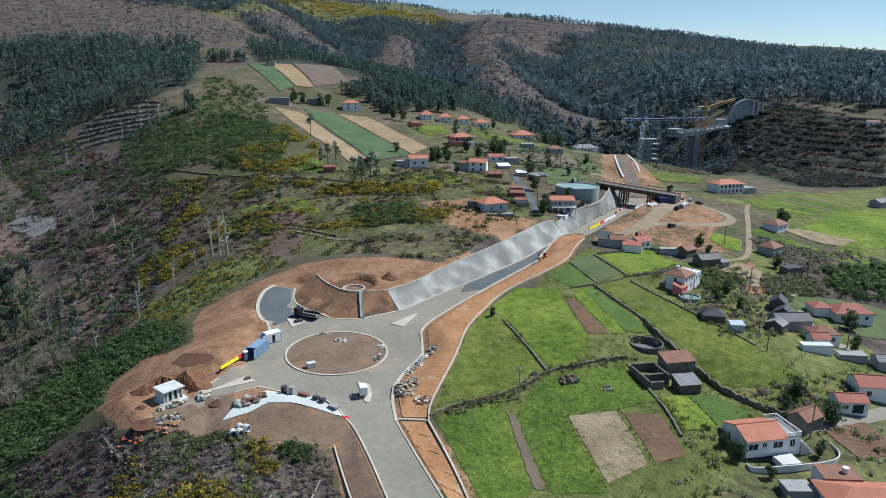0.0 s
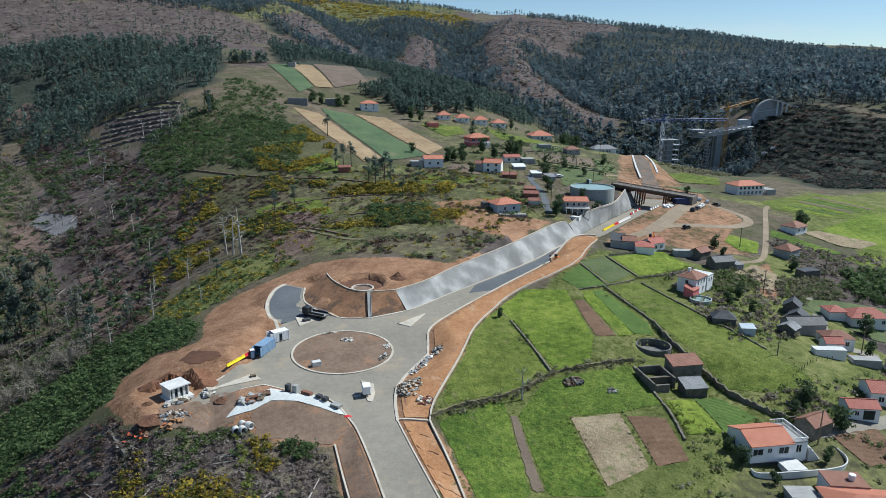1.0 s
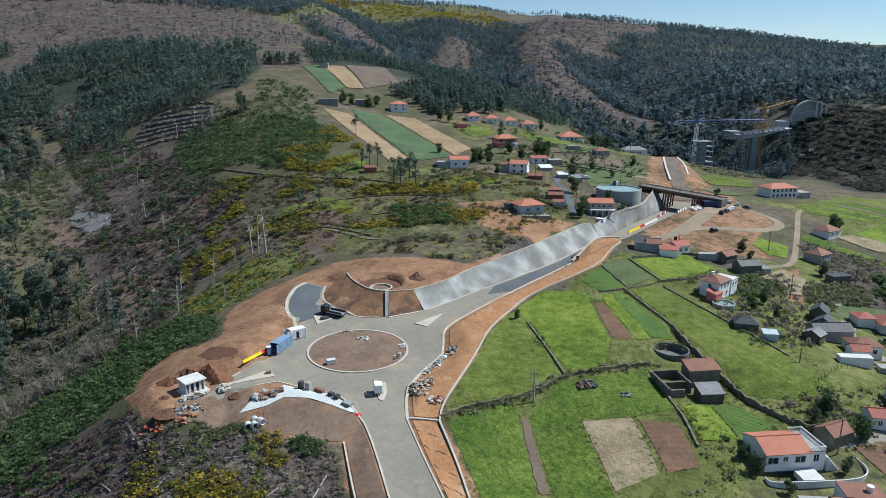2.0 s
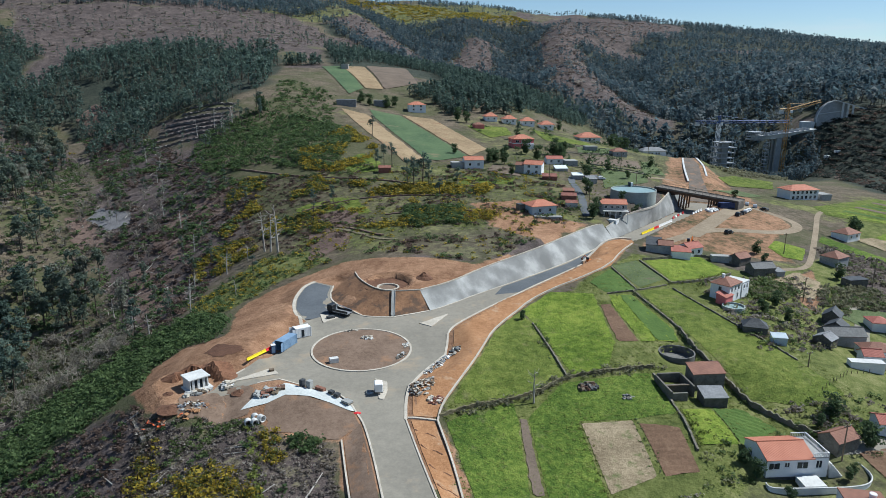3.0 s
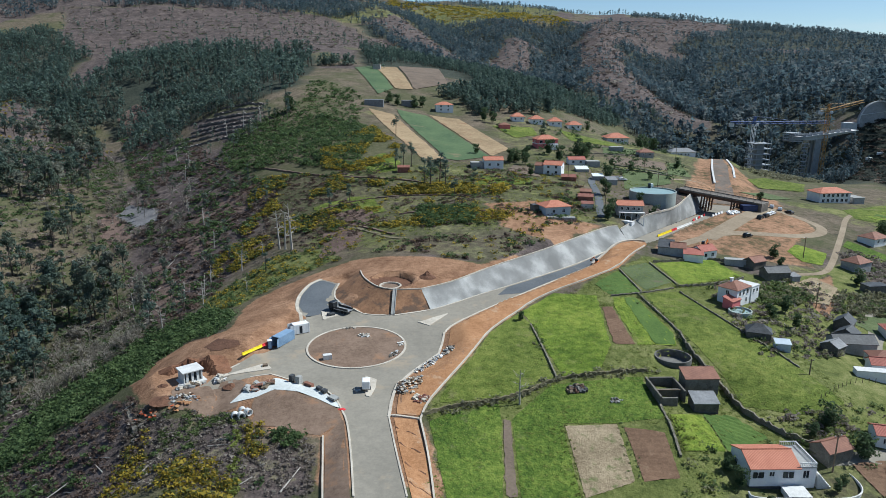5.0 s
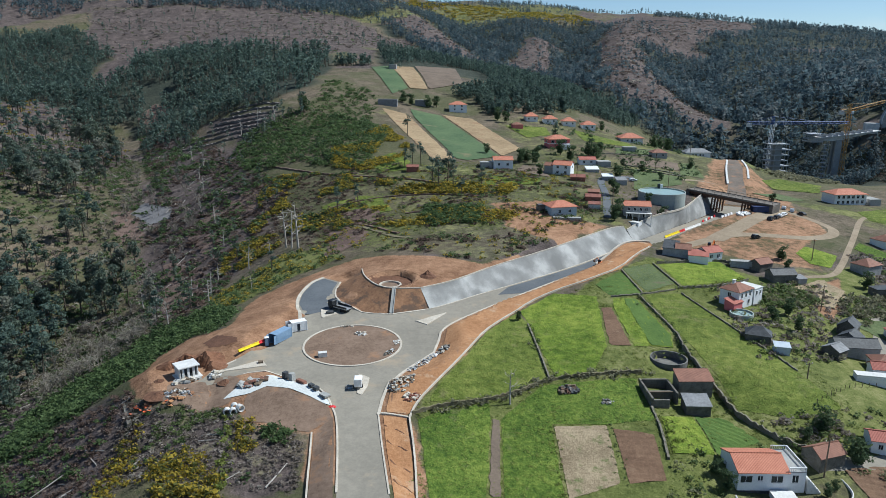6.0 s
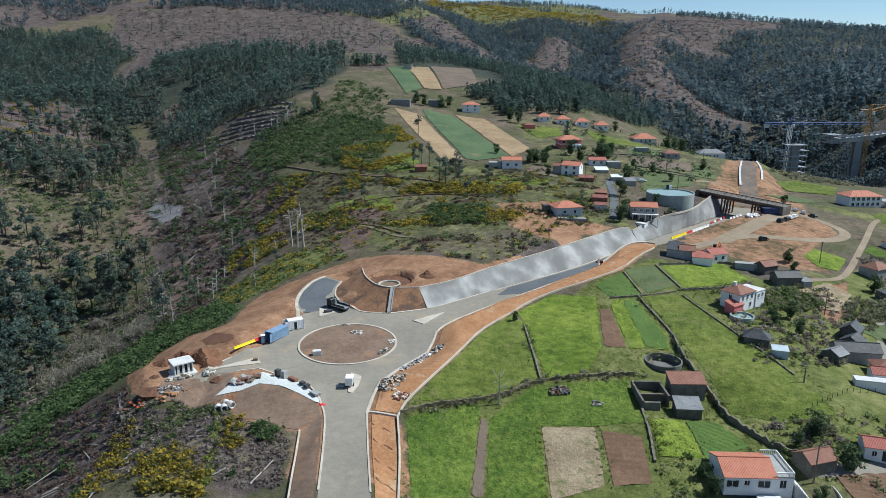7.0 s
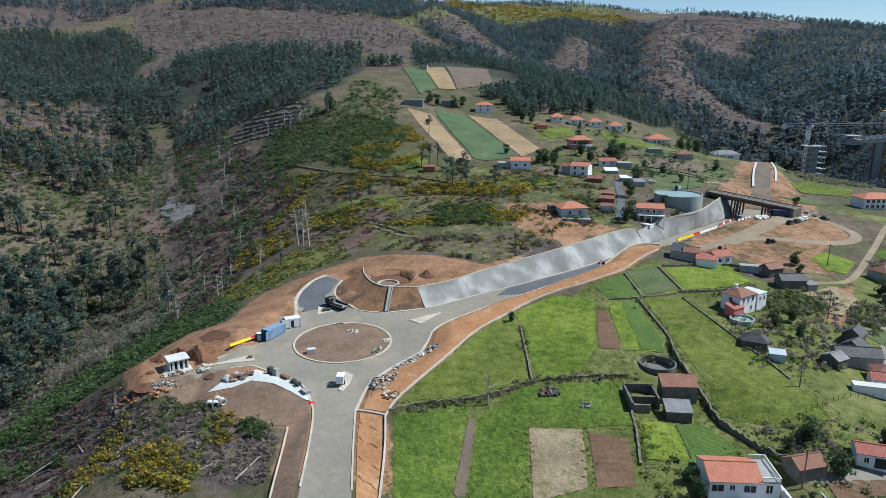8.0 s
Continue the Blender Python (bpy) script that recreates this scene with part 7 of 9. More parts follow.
def barrier(x, y, turn, key, label, l=2.0):
    b = thing("road_barrier", pose(x, y, max(gz(x + u, y + v) for u, v in ((0, 0), (-0.7, -0.9), (0.7, 0.9))) + 0.1, 0, 0, turn), label, "barrier", "plastic barriers")
    bm = bmesh.new()
    prof = [(-0.26, 0), (0.26, 0), (0.26, 0.18), (0.12, 0.5), (0.1, 0.9), (-0.1, 0.9), (-0.12, 0.5), (-0.26, 0.18)]
    a = [bm.verts.new((-l / 2, p, q)) for p, q in prof]
    c = [bm.verts.new((l / 2, p, q)) for p, q in prof]
    bm.faces.new(a)
    bm.faces.new(c[::-1])
    for k in range(8):
        bm.faces.new((a[k], c[k], c[(k + 1) % 8], a[(k + 1) % 8]))
    bmesh.ops.recalc_face_normals(bm, faces=bm.faces[:])
    part("block", bm, M[key], b)
    part("foot", boxed(-l / 2 + 0.1, -0.34, 0, l / 2 - 0.1, 0.34, 0.1), M[key], b)
    return b


def SITE_ROW(k):
    """The k-th place in the straight row of barriers beside the containers."""
    a, b = Vector((-48.3, 156.1, gz(-48.3, 156.1) + 0.1)), Vector((-44.2, 163.6, gz(-44.2, 163.6) + 0.1))
    high = max(0.0, max(gz(a.x + (b.x - a.x) * u, a.y + (b.y - a.y) * u) + 0.08 - (a.z + (b.z - a.z) * u) for u in (0.2, 0.4, 0.6, 0.8)))
    return Matrix.Translation(a + (b - a) * (k + 0.5) / 6 * 1.16 + Vector((0, 0, high))) @ (b - a).to_track_quat("X", "Z").to_matrix().to_4x4() @ Matrix.Diagonal((1, 0.9, 0.72, 1))


for k in range(4):
    barrier(0, 0, 0, "yellow_paint", "yellow plastic road barrier in a row", 1.9).matrix_basis = SITE_ROW(k)
for k in (4, 5):
    barrier(0, 0, 0, "red_paint", "red plastic road barrier at the end of a row", 1.7).matrix_basis = SITE_ROW(k)
band("kerb", along([(-51.0, 150.8), (-48.7, 154.8)], 0.8), 0.45, 0.2, M["kerb"], label="short pale kerb laid on the earth", category="kerb")
for k in range(13):
    key, lab = (("yellow_paint", "yellow plastic road barrier below the slope") if k < 5 else ("red_paint", "red plastic road barrier below the slope") if k < 7 else ("white_paint", "white plastic road barrier below the slope"))
    barrier(86.5 + 1.62 * k, 274.4 + 1.76 * k, 47, key, lab, 2.2)
for k in range(5):
    barrier(109.5 + 2.0 * k, 302 + 2.4 * k, 50, "red_paint" if k % 2 == 0 else "white_paint", "plastic road barrier near the bridge", 1.6)
for k in range(4):
    barrier(113 + 1.9 * k, 289 + 2.0 * k, 47, "white_paint", "white plastic barrier along the kerb", 1.8)


def transformer_hut():
    h = thing("utility_hut", pose(-57.9, 147.2, -2.2, 0, 0, 41) @ Matrix.Diagonal((0.84, 0.84, 0.86, 1)), "small pale concrete utility hut with three dark openings", "hut")
    for a in ((-2.6, 2.0, 2.6, 2.3), (-2.6, -2.1, -2.3, 2.0), (2.3, -2.1, 2.6, 2.0)):
        part("wall", boxed(a[0], a[1], -1.0, a[2], a[3], 2.9), M["concrete_pale"], h)
    for x in (-1.55, -0.1, 1.35):
        part("pier", boxed(x - 0.35, -2.1, -1.0, x + 0.3, -1.8, 2.9), M["concrete_pale"], h)
    part("roof", boxed(-3.0, -2.6, 2.9, 3.0, 2.7, 3.25, bevel=0.05), M["concrete_pale"], h, "overhanging flat slab roof")
    part("floor", boxed(-3.4, -3.4, -1.0, 3.4, 2.2, 0.1, bevel=0.05), M["concrete_pale"], h)
    # added dark sheet that stands in for the shade inside the openings
    part("dark_backing", boxed(-2.3, -0.2, 0.1, 2.3, 0.0, 2.9), M["sheet_dark"], h)


transformer_hut()


def pipe_ring(x, y, turn, r=0.75, l=1.2, tilt=90):
    c = thing("concrete_pipe", at(x, y, 0, 0.0), "pale concrete pipe ring lying on the ground", "pipe", "pipe rings")
    bm = bmesh.new()
    ring = [[bm.verts.new(Vector((rr * math.cos(6.28319 * k / 18), -l / 2 + l * e, r + rr * math.sin(6.28319 * k / 18)))) for k in range(18)] for rr, e in ((r, 0), (r, 1), (r * 0.82, 1), (r * 0.82, 0))]
    for i in range(4):
        for k in range(18):
            bm.faces.new((ring[i][k], ring[i][(k + 1) % 18], ring[(i + 1) % 4][(k + 1) % 18], ring[(i + 1) % 4][k]))
    bmesh.ops.recalc_face_normals(bm, faces=bm.faces[:])
    part("ring", bm, M["concrete_pale"], c)
    c.matrix_basis = at(x, y, turn)
    return c


for x, y, t in ((-42.6, 131.2, 20), (-41.2, 131.0, 35), (-40.0, 132.0, 50), (-41.4, 132.6, 30)):
    pipe_ring(x, y, t)


def rubble(name, x, y, rx, ry, n, key, label, category, seed, size=(0.25, 0.8), turn=0.0, flat=0.5):
    """A heap of broken slabs and blocks, each a piece of its own."""
    rng = random.Random(seed)
    heap = thing(name, at(x, y, turn, 0.05), label, category)
    shared = []
    for k in range(6):
        bm = boxed(-0.5, -0.35, -0.5 * flat, 0.5, 0.35, 0.5 * flat, bevel=0.06)
        for v in bm.verts:
            v.co += Vector((rng.uniform(-0.09, 0.09), rng.uniform(-0.09, 0.09), rng.uniform(-0.05, 0.05)))
        me = bpy.data.meshes.new("block")
        bm.to_mesh(me)
        bm.free()
        me.materials.append(M[key] if isinstance(key, str) else M[key[k % len(key)]])
        shared.append(me)
    z0 = gz(x, y)
    for k in range(n):
        a, q = rng.uniform(0, 6.28), math.sqrt(rng.random())
        px, py = rx * q * math.cos(a), ry * q * math.sin(a)
        s = rng.uniform(*size)
        ob = new("block", rng.choice(shared))
        ob.parent = heap
        wx, wy = x + px * math.cos(radians(turn)) - py * math.sin(radians(turn)), y + px * math.sin(radians(turn)) + py * math.cos(radians(turn))
        ob.matrix_basis = pose(px, py, gz(wx, wy) - z0 + s * 0.2 + 0.5 * (1 - q) * rng.random(), rng.uniform(-25, 25), rng.uniform(-25, 25), rng.uniform(0, 360)) @ Matrix.Scale(s, 4)
    return heap


rubble("rubble_heap", -6.4, 143.4, 2.7, 5.0, 180, ("kerb", "wood", "concrete", "kerb", "brown_earth", "wood"), "heap of broken pale concrete blocks and offcuts", "rubble", 1, (0.25, 0.8), -14, 0.3)
rubble("rubble_heap", -3.4, 137.0, 2.0, 1.6, 34, ("tile_old", "kerb", "rust"), "small heap of red bricks and offcuts", "rubble", 2, (0.3, 0.9))
rubble("stone_row", -2.5, 156.2, 1.1, 6.4, 110, ("concrete", "kerb", "steel"), "row of stacked pale kerb stones along the road edge", "kerb stones", 3, (0.25, 0.7), -32)
rubble("stone_row", 2.0, 162.8, 1.5, 2.2, 34, ("kerb", "concrete", "wood"), "stack of pale kerb stones and pallets", "kerb stones", 4, (0.4, 1.0), -20)
rubble("kerb_stones", -11.5, 161.0, 0.9, 2.4, 26, ("concrete_pale", "stone_dark"), "loose kerb stones at the edge of the island", "kerb stones", 5, (0.3, 0.8), -30)
rubble("kerb_stones", -10.2, 167.5, 0.8, 1.4, 18, ("concrete_pale", "kerb"), "stack of pale kerb stones on the island", "kerb stones", 6, (0.3, 0.8), -10)
rubble("kerb_stones", -25.3, 176.9, 2.0, 0.5, 18, ("kerb", "stone_dark"), "loose kerb stones along the island rim", "kerb stones", 7, (0.3, 0.7), 12)
rubble("kerb_stones", -20.2, 172.2, 1.8, 0.9, 12, ("kerb", "concrete_pale"), "small pale heap of sand and stones on the island", "rubble", 8, (0.5, 1.2), 10)
rubble("debris", -56, 137.5, 3.6, 2.6, 60, ("concrete", "steel", "kerb", "wood", "red_earth", "brown_earth"), "scattered formwork and pale debris on the earth", "debris", 9, (0.25, 0.9))
rubble("debris", -56.5, 143.6, 3.0, 1.0, 28, ("kerb", "wood", "concrete"), "pallets and boards in front of the hut", "debris", 10, (0.5, 1.4), 40)
rubble("debris", -50.6, 146.4, 1.2, 2.0, 22, ("concrete_pale", "kerb"), "broken pale concrete beside the hut", "debris", 11, (0.5, 1.3), 0)
rubble("debris", -63, 134, 3.0, 2.2, 18, ("orange_net", "red_earth"), "torn orange safety netting over the earth", "netting", 12, (0.5, 1.3), 0, 0.15)
rubble("debris", -55.6, 134.4, 2.4, 1.2, 12, ("orange_net", "orange_earth"), "torn orange safety netting beside a pit", "netting", 13, (0.5, 1.2), 20, 0.15)
rubble("debris", -40.5, 141.2, 3.4, 1.2, 30, ("wood", "tile_old", "concrete"), "stacks of boards and reinforcement by the slab", "building material", 14, (0.5, 1.8), 20, 0.25)
rubble("debris", 124, 295, 5.0, 1.6, 44, ("concrete_pale", "white_paint", "wood"), "pale building material stacked on the bank", "building material", 15, (0.5, 1.6), 44)
rubble("debris", 31, 142, 2.4, 1.4, 34, ("wood", "sheet_dark", "stone_dark", "wood", "steel_rust", "sheet_dark"), "old cart and firewood beside the stone wall", "debris", 16, (0.5, 1.6), 10)
rubble("stone_heap", 38.8, 137.6, 1.5, 0.8, 22, ("stone_dark", "concrete"), "small heap of dark stones in the grass", "stones", 17, (0.3, 0.7), 10)
rubble("debris", 108, 158.2, 5.0, 1.4, 40, ("concrete_pale", "wood", "rust"), "clutter of planks and stones beside the cottages", "debris", 18, (0.4, 1.2), -16)
rubble("debris", 117, 153.5, 4.0, 1.4, 30, ("concrete_pale", "steel", "stone_dark"), "clutter of rubble in the yard", "debris", 19, (0.4, 1.2), -20)


def stack(x, y, turn, w, d, h, key, label, name="material_stack", layers=4):
    s = thing(name, at(x, y, turn, 0.08), label, "building material")
    part("pallet", boxed(-w / 2, -d / 2, 0, w / 2, d / 2, 0.14), M["wood"], s)
    for k in range(layers):
        part("layer", boxed(-w / 2 + 0.03, -d / 2 + 0.03, 0.15 + k * (h - 0.15) / layers, w / 2 - 0.03, d / 2 - 0.03, 0.14 + (k + 1) * (h - 0.15) / layers, bevel=0.02), M[key], s)


stack(-31.5, 142.8, -30, 1.2, 1.2, 2.0, "concrete", "grey stacked blocks on a pallet")
stack(-33.2, 143.4, -30, 1.0, 1.2, 1.9, "sheet_dark", "dark stacked blocks on a pallet")
stack(-29.0, 141.4, -35, 2.6, 1.0, 0.9, "tile_old", "long stack of reddish bricks on a pallet")
stack(-26.3, 139.6, -40, 1.4, 1.0, 0.7, "sheet_dark", "dark bundle on the white slab")
stack(-25.0, 138.5, -40, 1.3, 1.1, 0.8, "sheet_dark", "dark bundle on the white slab")
stack(-22.6, 136.2, -40, 2.2, 1.6, 0.6, "concrete", "grey tarpaulin bundle on the white slab")
stack(-37.5, 142.6, 10, 1.2, 2.0, 0.4, "steel_rust", "bundle of rusty reinforcement bars")
stack(-42.0, 153.2, 20, 1.2, 1.0, 0.7, "wood", "timber crate on the splitter island")
stack(-27.8, 157.8, 20, 2.2, 1.4, 1.3, "concrete_pale", "pale bundle of kerb stones on the island")
stack(-31.8, 185.9, 30, 2.2, 1.2, 0.8, "sheet_dark", "dark stack of material on a splitter island")


def road_roller_van():
    v = thing("generator_trailer", at(-16.2, 142.0, 96, 0.27), "small white site trailer with a dark open side", "trailer")
    part("body", boxed(-1.2, -0.9, 0.5, 1.2, 0.9, 2.4, bevel=0.12), M["white_paint"], v)
    part("opening", boxed(-0.9, -0.93, 0.7, 0.3, -0.89, 2.0), M["glass"], v)
    part("drawbar", boxed(1.2, -0.08, 0.5, 2.4, 0.08, 0.62), M["steel"], v)
    for s in (-1, 1):
        bm = bmesh.new()
        tube(bm, (0, s * 0.95 - 0.1, 0.35), (0, s * 0.95 + 0.1, 0.35), 0.35, sides=14)
        part("wheel", bm, M["rubber"], v)


road_roller_van()
rubble("debris", -18.2, 142.2, 0.9, 1.1, 10, ("concrete", "steel"), "grey crates beside the site trailer", "building material", 21, (0.5, 0.9))


def tipper(x, y, turn):
    t = thing("truck", at(x, y, turn, 0.1), "dark flatbed truck with a crane arm parked beside the mound", "truck")
    part("chassis", boxed(-3.6, -0.9, 0.6, 3.6, 0.9, 0.95), M["black_paint"], t)
    part("cab", boxed(1.9, -1.15, 0.8, 3.7, 1.15, 2.7, bevel=0.15), M["black_paint"], t)
    part("windscreen", boxed(3.66, -0.95, 1.75, 3.73, 0.95, 2.45), M["glass"], t)
    part("load_bed", boxed(-3.7, -1.2, 0.95, 1.6, 1.2, 1.15), M["steel"], t)
    for y0 in (-1.2, 1.12):
        part("side_board", boxed(-3.7, y0, 1.15, 1.6, y0 + 0.08, 1.75), M["black_paint"], t)
    bm = bmesh.new()
    tube(bm, (1.3, 0, 1.1), (0.9, 0, 2.9), 0.16, sides=8)
    tube(bm, (0.9, 0, 2.9), (-4.4, 0.2, 2.3), 0.14, 0.1, sides=8)
    part("crane_arm", bm, M["silver_paint"], t)
    for wx in (-2.6, -1.5, 2.6):
        for wy in (-1.0, 1.0):
            bm = bmesh.new()
            tube(bm, (wx, wy - 0.16, 0.5), (wx, wy + 0.16, 0.5), 0.5, sides=16)
            part("wheel", bm, M["rubber"], t)


tipper(-29.6, 189.2, 148)


def excavator(x, y, turn, key="orange_machine", label="small orange excavator on the earth bank"):
    e = thing("excavator", at(x, y, turn, 0.1), label, "excavator")
    for s in (-1, 1):
        part("track", boxed(-1.6, s * 1.0 - 0.3, 0, 1.6, s * 1.0 + 0.3, 0.75, bevel=0.2), M["rubber"], e)
    part("house", boxed(-1.6, -1.15, 0.85, 0.9, 1.15, 1.9, bevel=0.12), M[key], e)
    part("cab", boxed(-0.2, 0.1, 1.9, 1.1, 1.15, 3.0, bevel=0.1), M["glass"], e)
    bm = bmesh.new()
    tube(bm, (0.9, -0.3, 1.4), (3.2, -0.3, 3.3), 0.24, 0.2, 6)
    tube(bm, (3.2, -0.3, 3.3), (5.2, -0.3, 1.6), 0.2, 0.14, 6)
    part("boom", bm, M[key], e)
    part("bucket", boxed(4.8, -0.75, 0.6, 5.7, 0.15, 1.5, bevel=0.15), M["steel_rust"], e)


excavator(52.5, 228.5, 120)
bpy.data.objects["excavator"].scale = (0.7, 0.7, 0.7)
tarp = thing("tarpaulin", at(-20.3, 132.8, 15), "small crumpled red tarpaulin beside the slab", "tarpaulin")
bm = bmesh.new()
bmesh.ops.create_icosphere(bm, subdivisions=2, radius=0.9)
for v in bm.verts:
    v.co = Vector((v.co.x * (1 + 0.25 * noise.noise(v.co * 3)), v.co.y * 0.6, max(-0.05, v.co.z * 0.45 + 0.12 * noise.noise(v.co * 4 + Vector((3, 1, 0))))))
part("sheet", bm, M["red_paint"], tarp)
excavator(94.5, 245.5, 60, "orange_machine", "red-orange excavator behind the farmhouses")
container(134.2, 303.2, 6, 7.5, 2.5, 2.6, "navy_paint", "dark blue site container at the bridge head", open_end=False)
rubble("debris", 141, 344, 5.0, 2.0, 40, ("orange_net", "orange_machine", "red_earth"), "red building material and netting above the bridge", "building material", 22, (0.6, 1.8), -40)


def water_tank(x, y, r, z0, z1, wall, inner, level, label, thick=0.35, cat="water tank"):
    """A round tank with a rim, an inner wall and a surface inside."""
    t = thing("water_tank", pose(x, y, z0), label, cat)
    n = 56
    bm = bmesh.new()
    rings = [[bm.verts.new((rr * math.cos(6.28319 * k / n), rr * math.sin(6.28319 * k / n), zz)) for k in range(n)] for rr, zz in ((r, -4), (r, z1 - z0), (r - thick, z1 - z0), (r - thick, level - z0 - 0.4))]
    for a, b in zip(rings, rings[1:]):
        for k in range(n):
            bm.faces.new((a[k], a[(k + 1) % n], b[(k + 1) % n], b[k]))
    bmesh.ops.recalc_face_normals(bm, faces=bm.faces[:])
    part("tank_wall", bm, M[wall], t)
    bm = bmesh.new()
    tube(bm, (0, 0, level - z0 - 0.3), (0, 0, level - z0), r - thick + 0.02, sides=n)
    part("tank_surface", bm, M[inner], t)
    return t


tk = water_tank(92.6, 309.5, 10.2, 12.0, 16.4, "tank_green", "tank_water", 15.9, "large round green water tank with a pale cover")
part("hatch", boxed(0.5, 9.6, 3.8, 1.6, 10.6, 6.0, bevel=0.05), M["glass"], tk, "dark hatch box on the rim")
part("hatch_door", boxed(1.7, 9.6, 3.8, 2.8, 10.6, 5.9, bevel=0.05), M["white_paint"], tk, "white hatch door on the rim")
water_tank(56.8, 157.0, 4.4, gz(56.8, 153), gz(56.8, 153) + 1.35, "cistern", "cistern", gz(56.8, 153) - 0.5, "round empty concrete cistern in the field", 0.3, "cistern")
water_tank(84.8, 187.0, 3.2, gz(84.8, 187), gz(84.8, 187) + 1.2, "tank_green", "tank_water", gz(84.8, 187) + 0.7, "round garden tank with green water", 0.3, "cistern")
basin = water_tank(-16.0, 199.9, 3.4, 3.4, 4.75, "kerb", "brown_earth", 4.3, "round shallow basin ring of pale concrete", 0.5, "basin")

# retaining wall of stacked concrete blocks at the end of the spur
rw = thing("retaining_wall", pose(-67.6, 135.0, gz(-67.6, 135.0) - 1.0, 0, 0, -58), "retaining wall of stacked grey concrete blocks", "wall")
blk = bpy.data.meshes.new("block")
bm = boxed(-0.98, -0.5, 0, 0.98, 0.5, 0.98, bevel=0.05)
bm.to_mesh(blk)
bm.free()
blk.materials.append(M["stone_dark"])
for row in range(4):
    for k in range(6):
        ob = new("block", blk)
        ob.parent = rw
        ob.location = (-6 + 2 * k + (row % 2), 0.25 * row, -2.4 + row)


def pole(x, y, h, label="wooden power pole beside the lane", arms=1):
    p = thing("power_pole", at(x, y, 20), label, "pole", "power poles")
    bm = bmesh.new()
    tube(bm, (0, 0, -0.5), (0, 0, h), 0.17, 0.11, 8)
    part("post", bm, M["wood"], p)
    for k in range(arms):
        part("crossarm", boxed(-0.9, -0.06, h - 0.5 - 0.7 * k, 0.9, 0.06, h - 0.36 - 0.7 * k), M["wood"], p)
        for s in (-0.8, 0.8):
            bm = bmesh.new()
            tube(bm, (s, 0, h - 0.36 - 0.7 * k), (s, 0, h - 0.12 - 0.7 * k), 0.06, sides=6)
            part("insulator", bm, M["white_paint"], p)


for x, y, h in ((67.3, 290, 9), (57.5, 330, 9), (103, 338, 9), (105, 372, 10), (144, 213, 11), (76.2, 118.6, 8), (112, 198, 8), (143, 440, 10), (118, 160, 8), (130, 244, 8), (87, 151, 4)):
    pole(x, y, h)

# timber fence posts on the pasture
fence = thing("wire_fence", pose(0, 0, 0), "low fence of grey timber posts across the pasture", "fence")
for x, y in along([(84.5, 140.5), (90, 145), (97, 150.5), (104, 153)], 2.2):
    bm = bmesh.new()
    z = gz(x, y)
    tube(bm, (x, y, z - 0.3), (x, y, z + 1.2), 0.07, sides=6)
    part("post", bm, M["wood"], fence)

# ---- plants ----
PRNG = np.random.default_rng(11)


def spray(centres, radii, n, size, rng, flat=0.7):
    """n leaf sprays, each a small bent quad, round the given clump centres."""
    pick = rng.integers(0, len(centres), n)
    c, r = np.array(centres)[pick], np.array(radii)[pick] if len(radii) == len(centres) else np.full(n, radii[0])
    d = rng.normal(size=(n, 3))
    d /= np.linalg.norm(d, axis=1)[:, None]
    p = c + d * (r * rng.uniform(0.35, 1.0, n) ** 0.5)[:, None] * (1, 1, flat)
    nrm = d * 0.8 + rng.normal(size=(n, 3)) * 0.7 + (0, 0, 0.35)
    nrm /= np.linalg.norm(nrm, axis=1)[:, None]
    u = np.cross(nrm, rng.normal(size=(n, 3)))
    u /= np.linalg.norm(u, axis=1)[:, None] + 1e-9
    v = np.cross(nrm, u)
    s = size * rng.uniform(0.55, 1.25, n)
    a, b = u * s[:, None] * 0.5, v * (s * rng.uniform(0.45, 0.8, n))[:, None] * 0.5
    return np.stack([p - a, p - b * 1.1 + a * 0.1, p + a, p + b], 1)


def limb(a, b, r0, r1, sides=4):
    a, b = np.array(a, float), np.array(b, float)
    d = (b - a) / np.linalg.norm(b - a)
    u = np.cross(d, (0.31, 0.87, 0.2))
    u /= np.linalg.norm(u)
    v = np.cross(d, u)
    t = np.arange(sides) * 6.28319 / sides
    ring = np.cos(t)[:, None] * u + np.sin(t)[:, None] * v
    lo, hi = a + ring * r0, b + ring * r1
    return np.stack([lo, np.roll(lo, -1, 0), np.roll(hi, -1, 0), hi], 1)


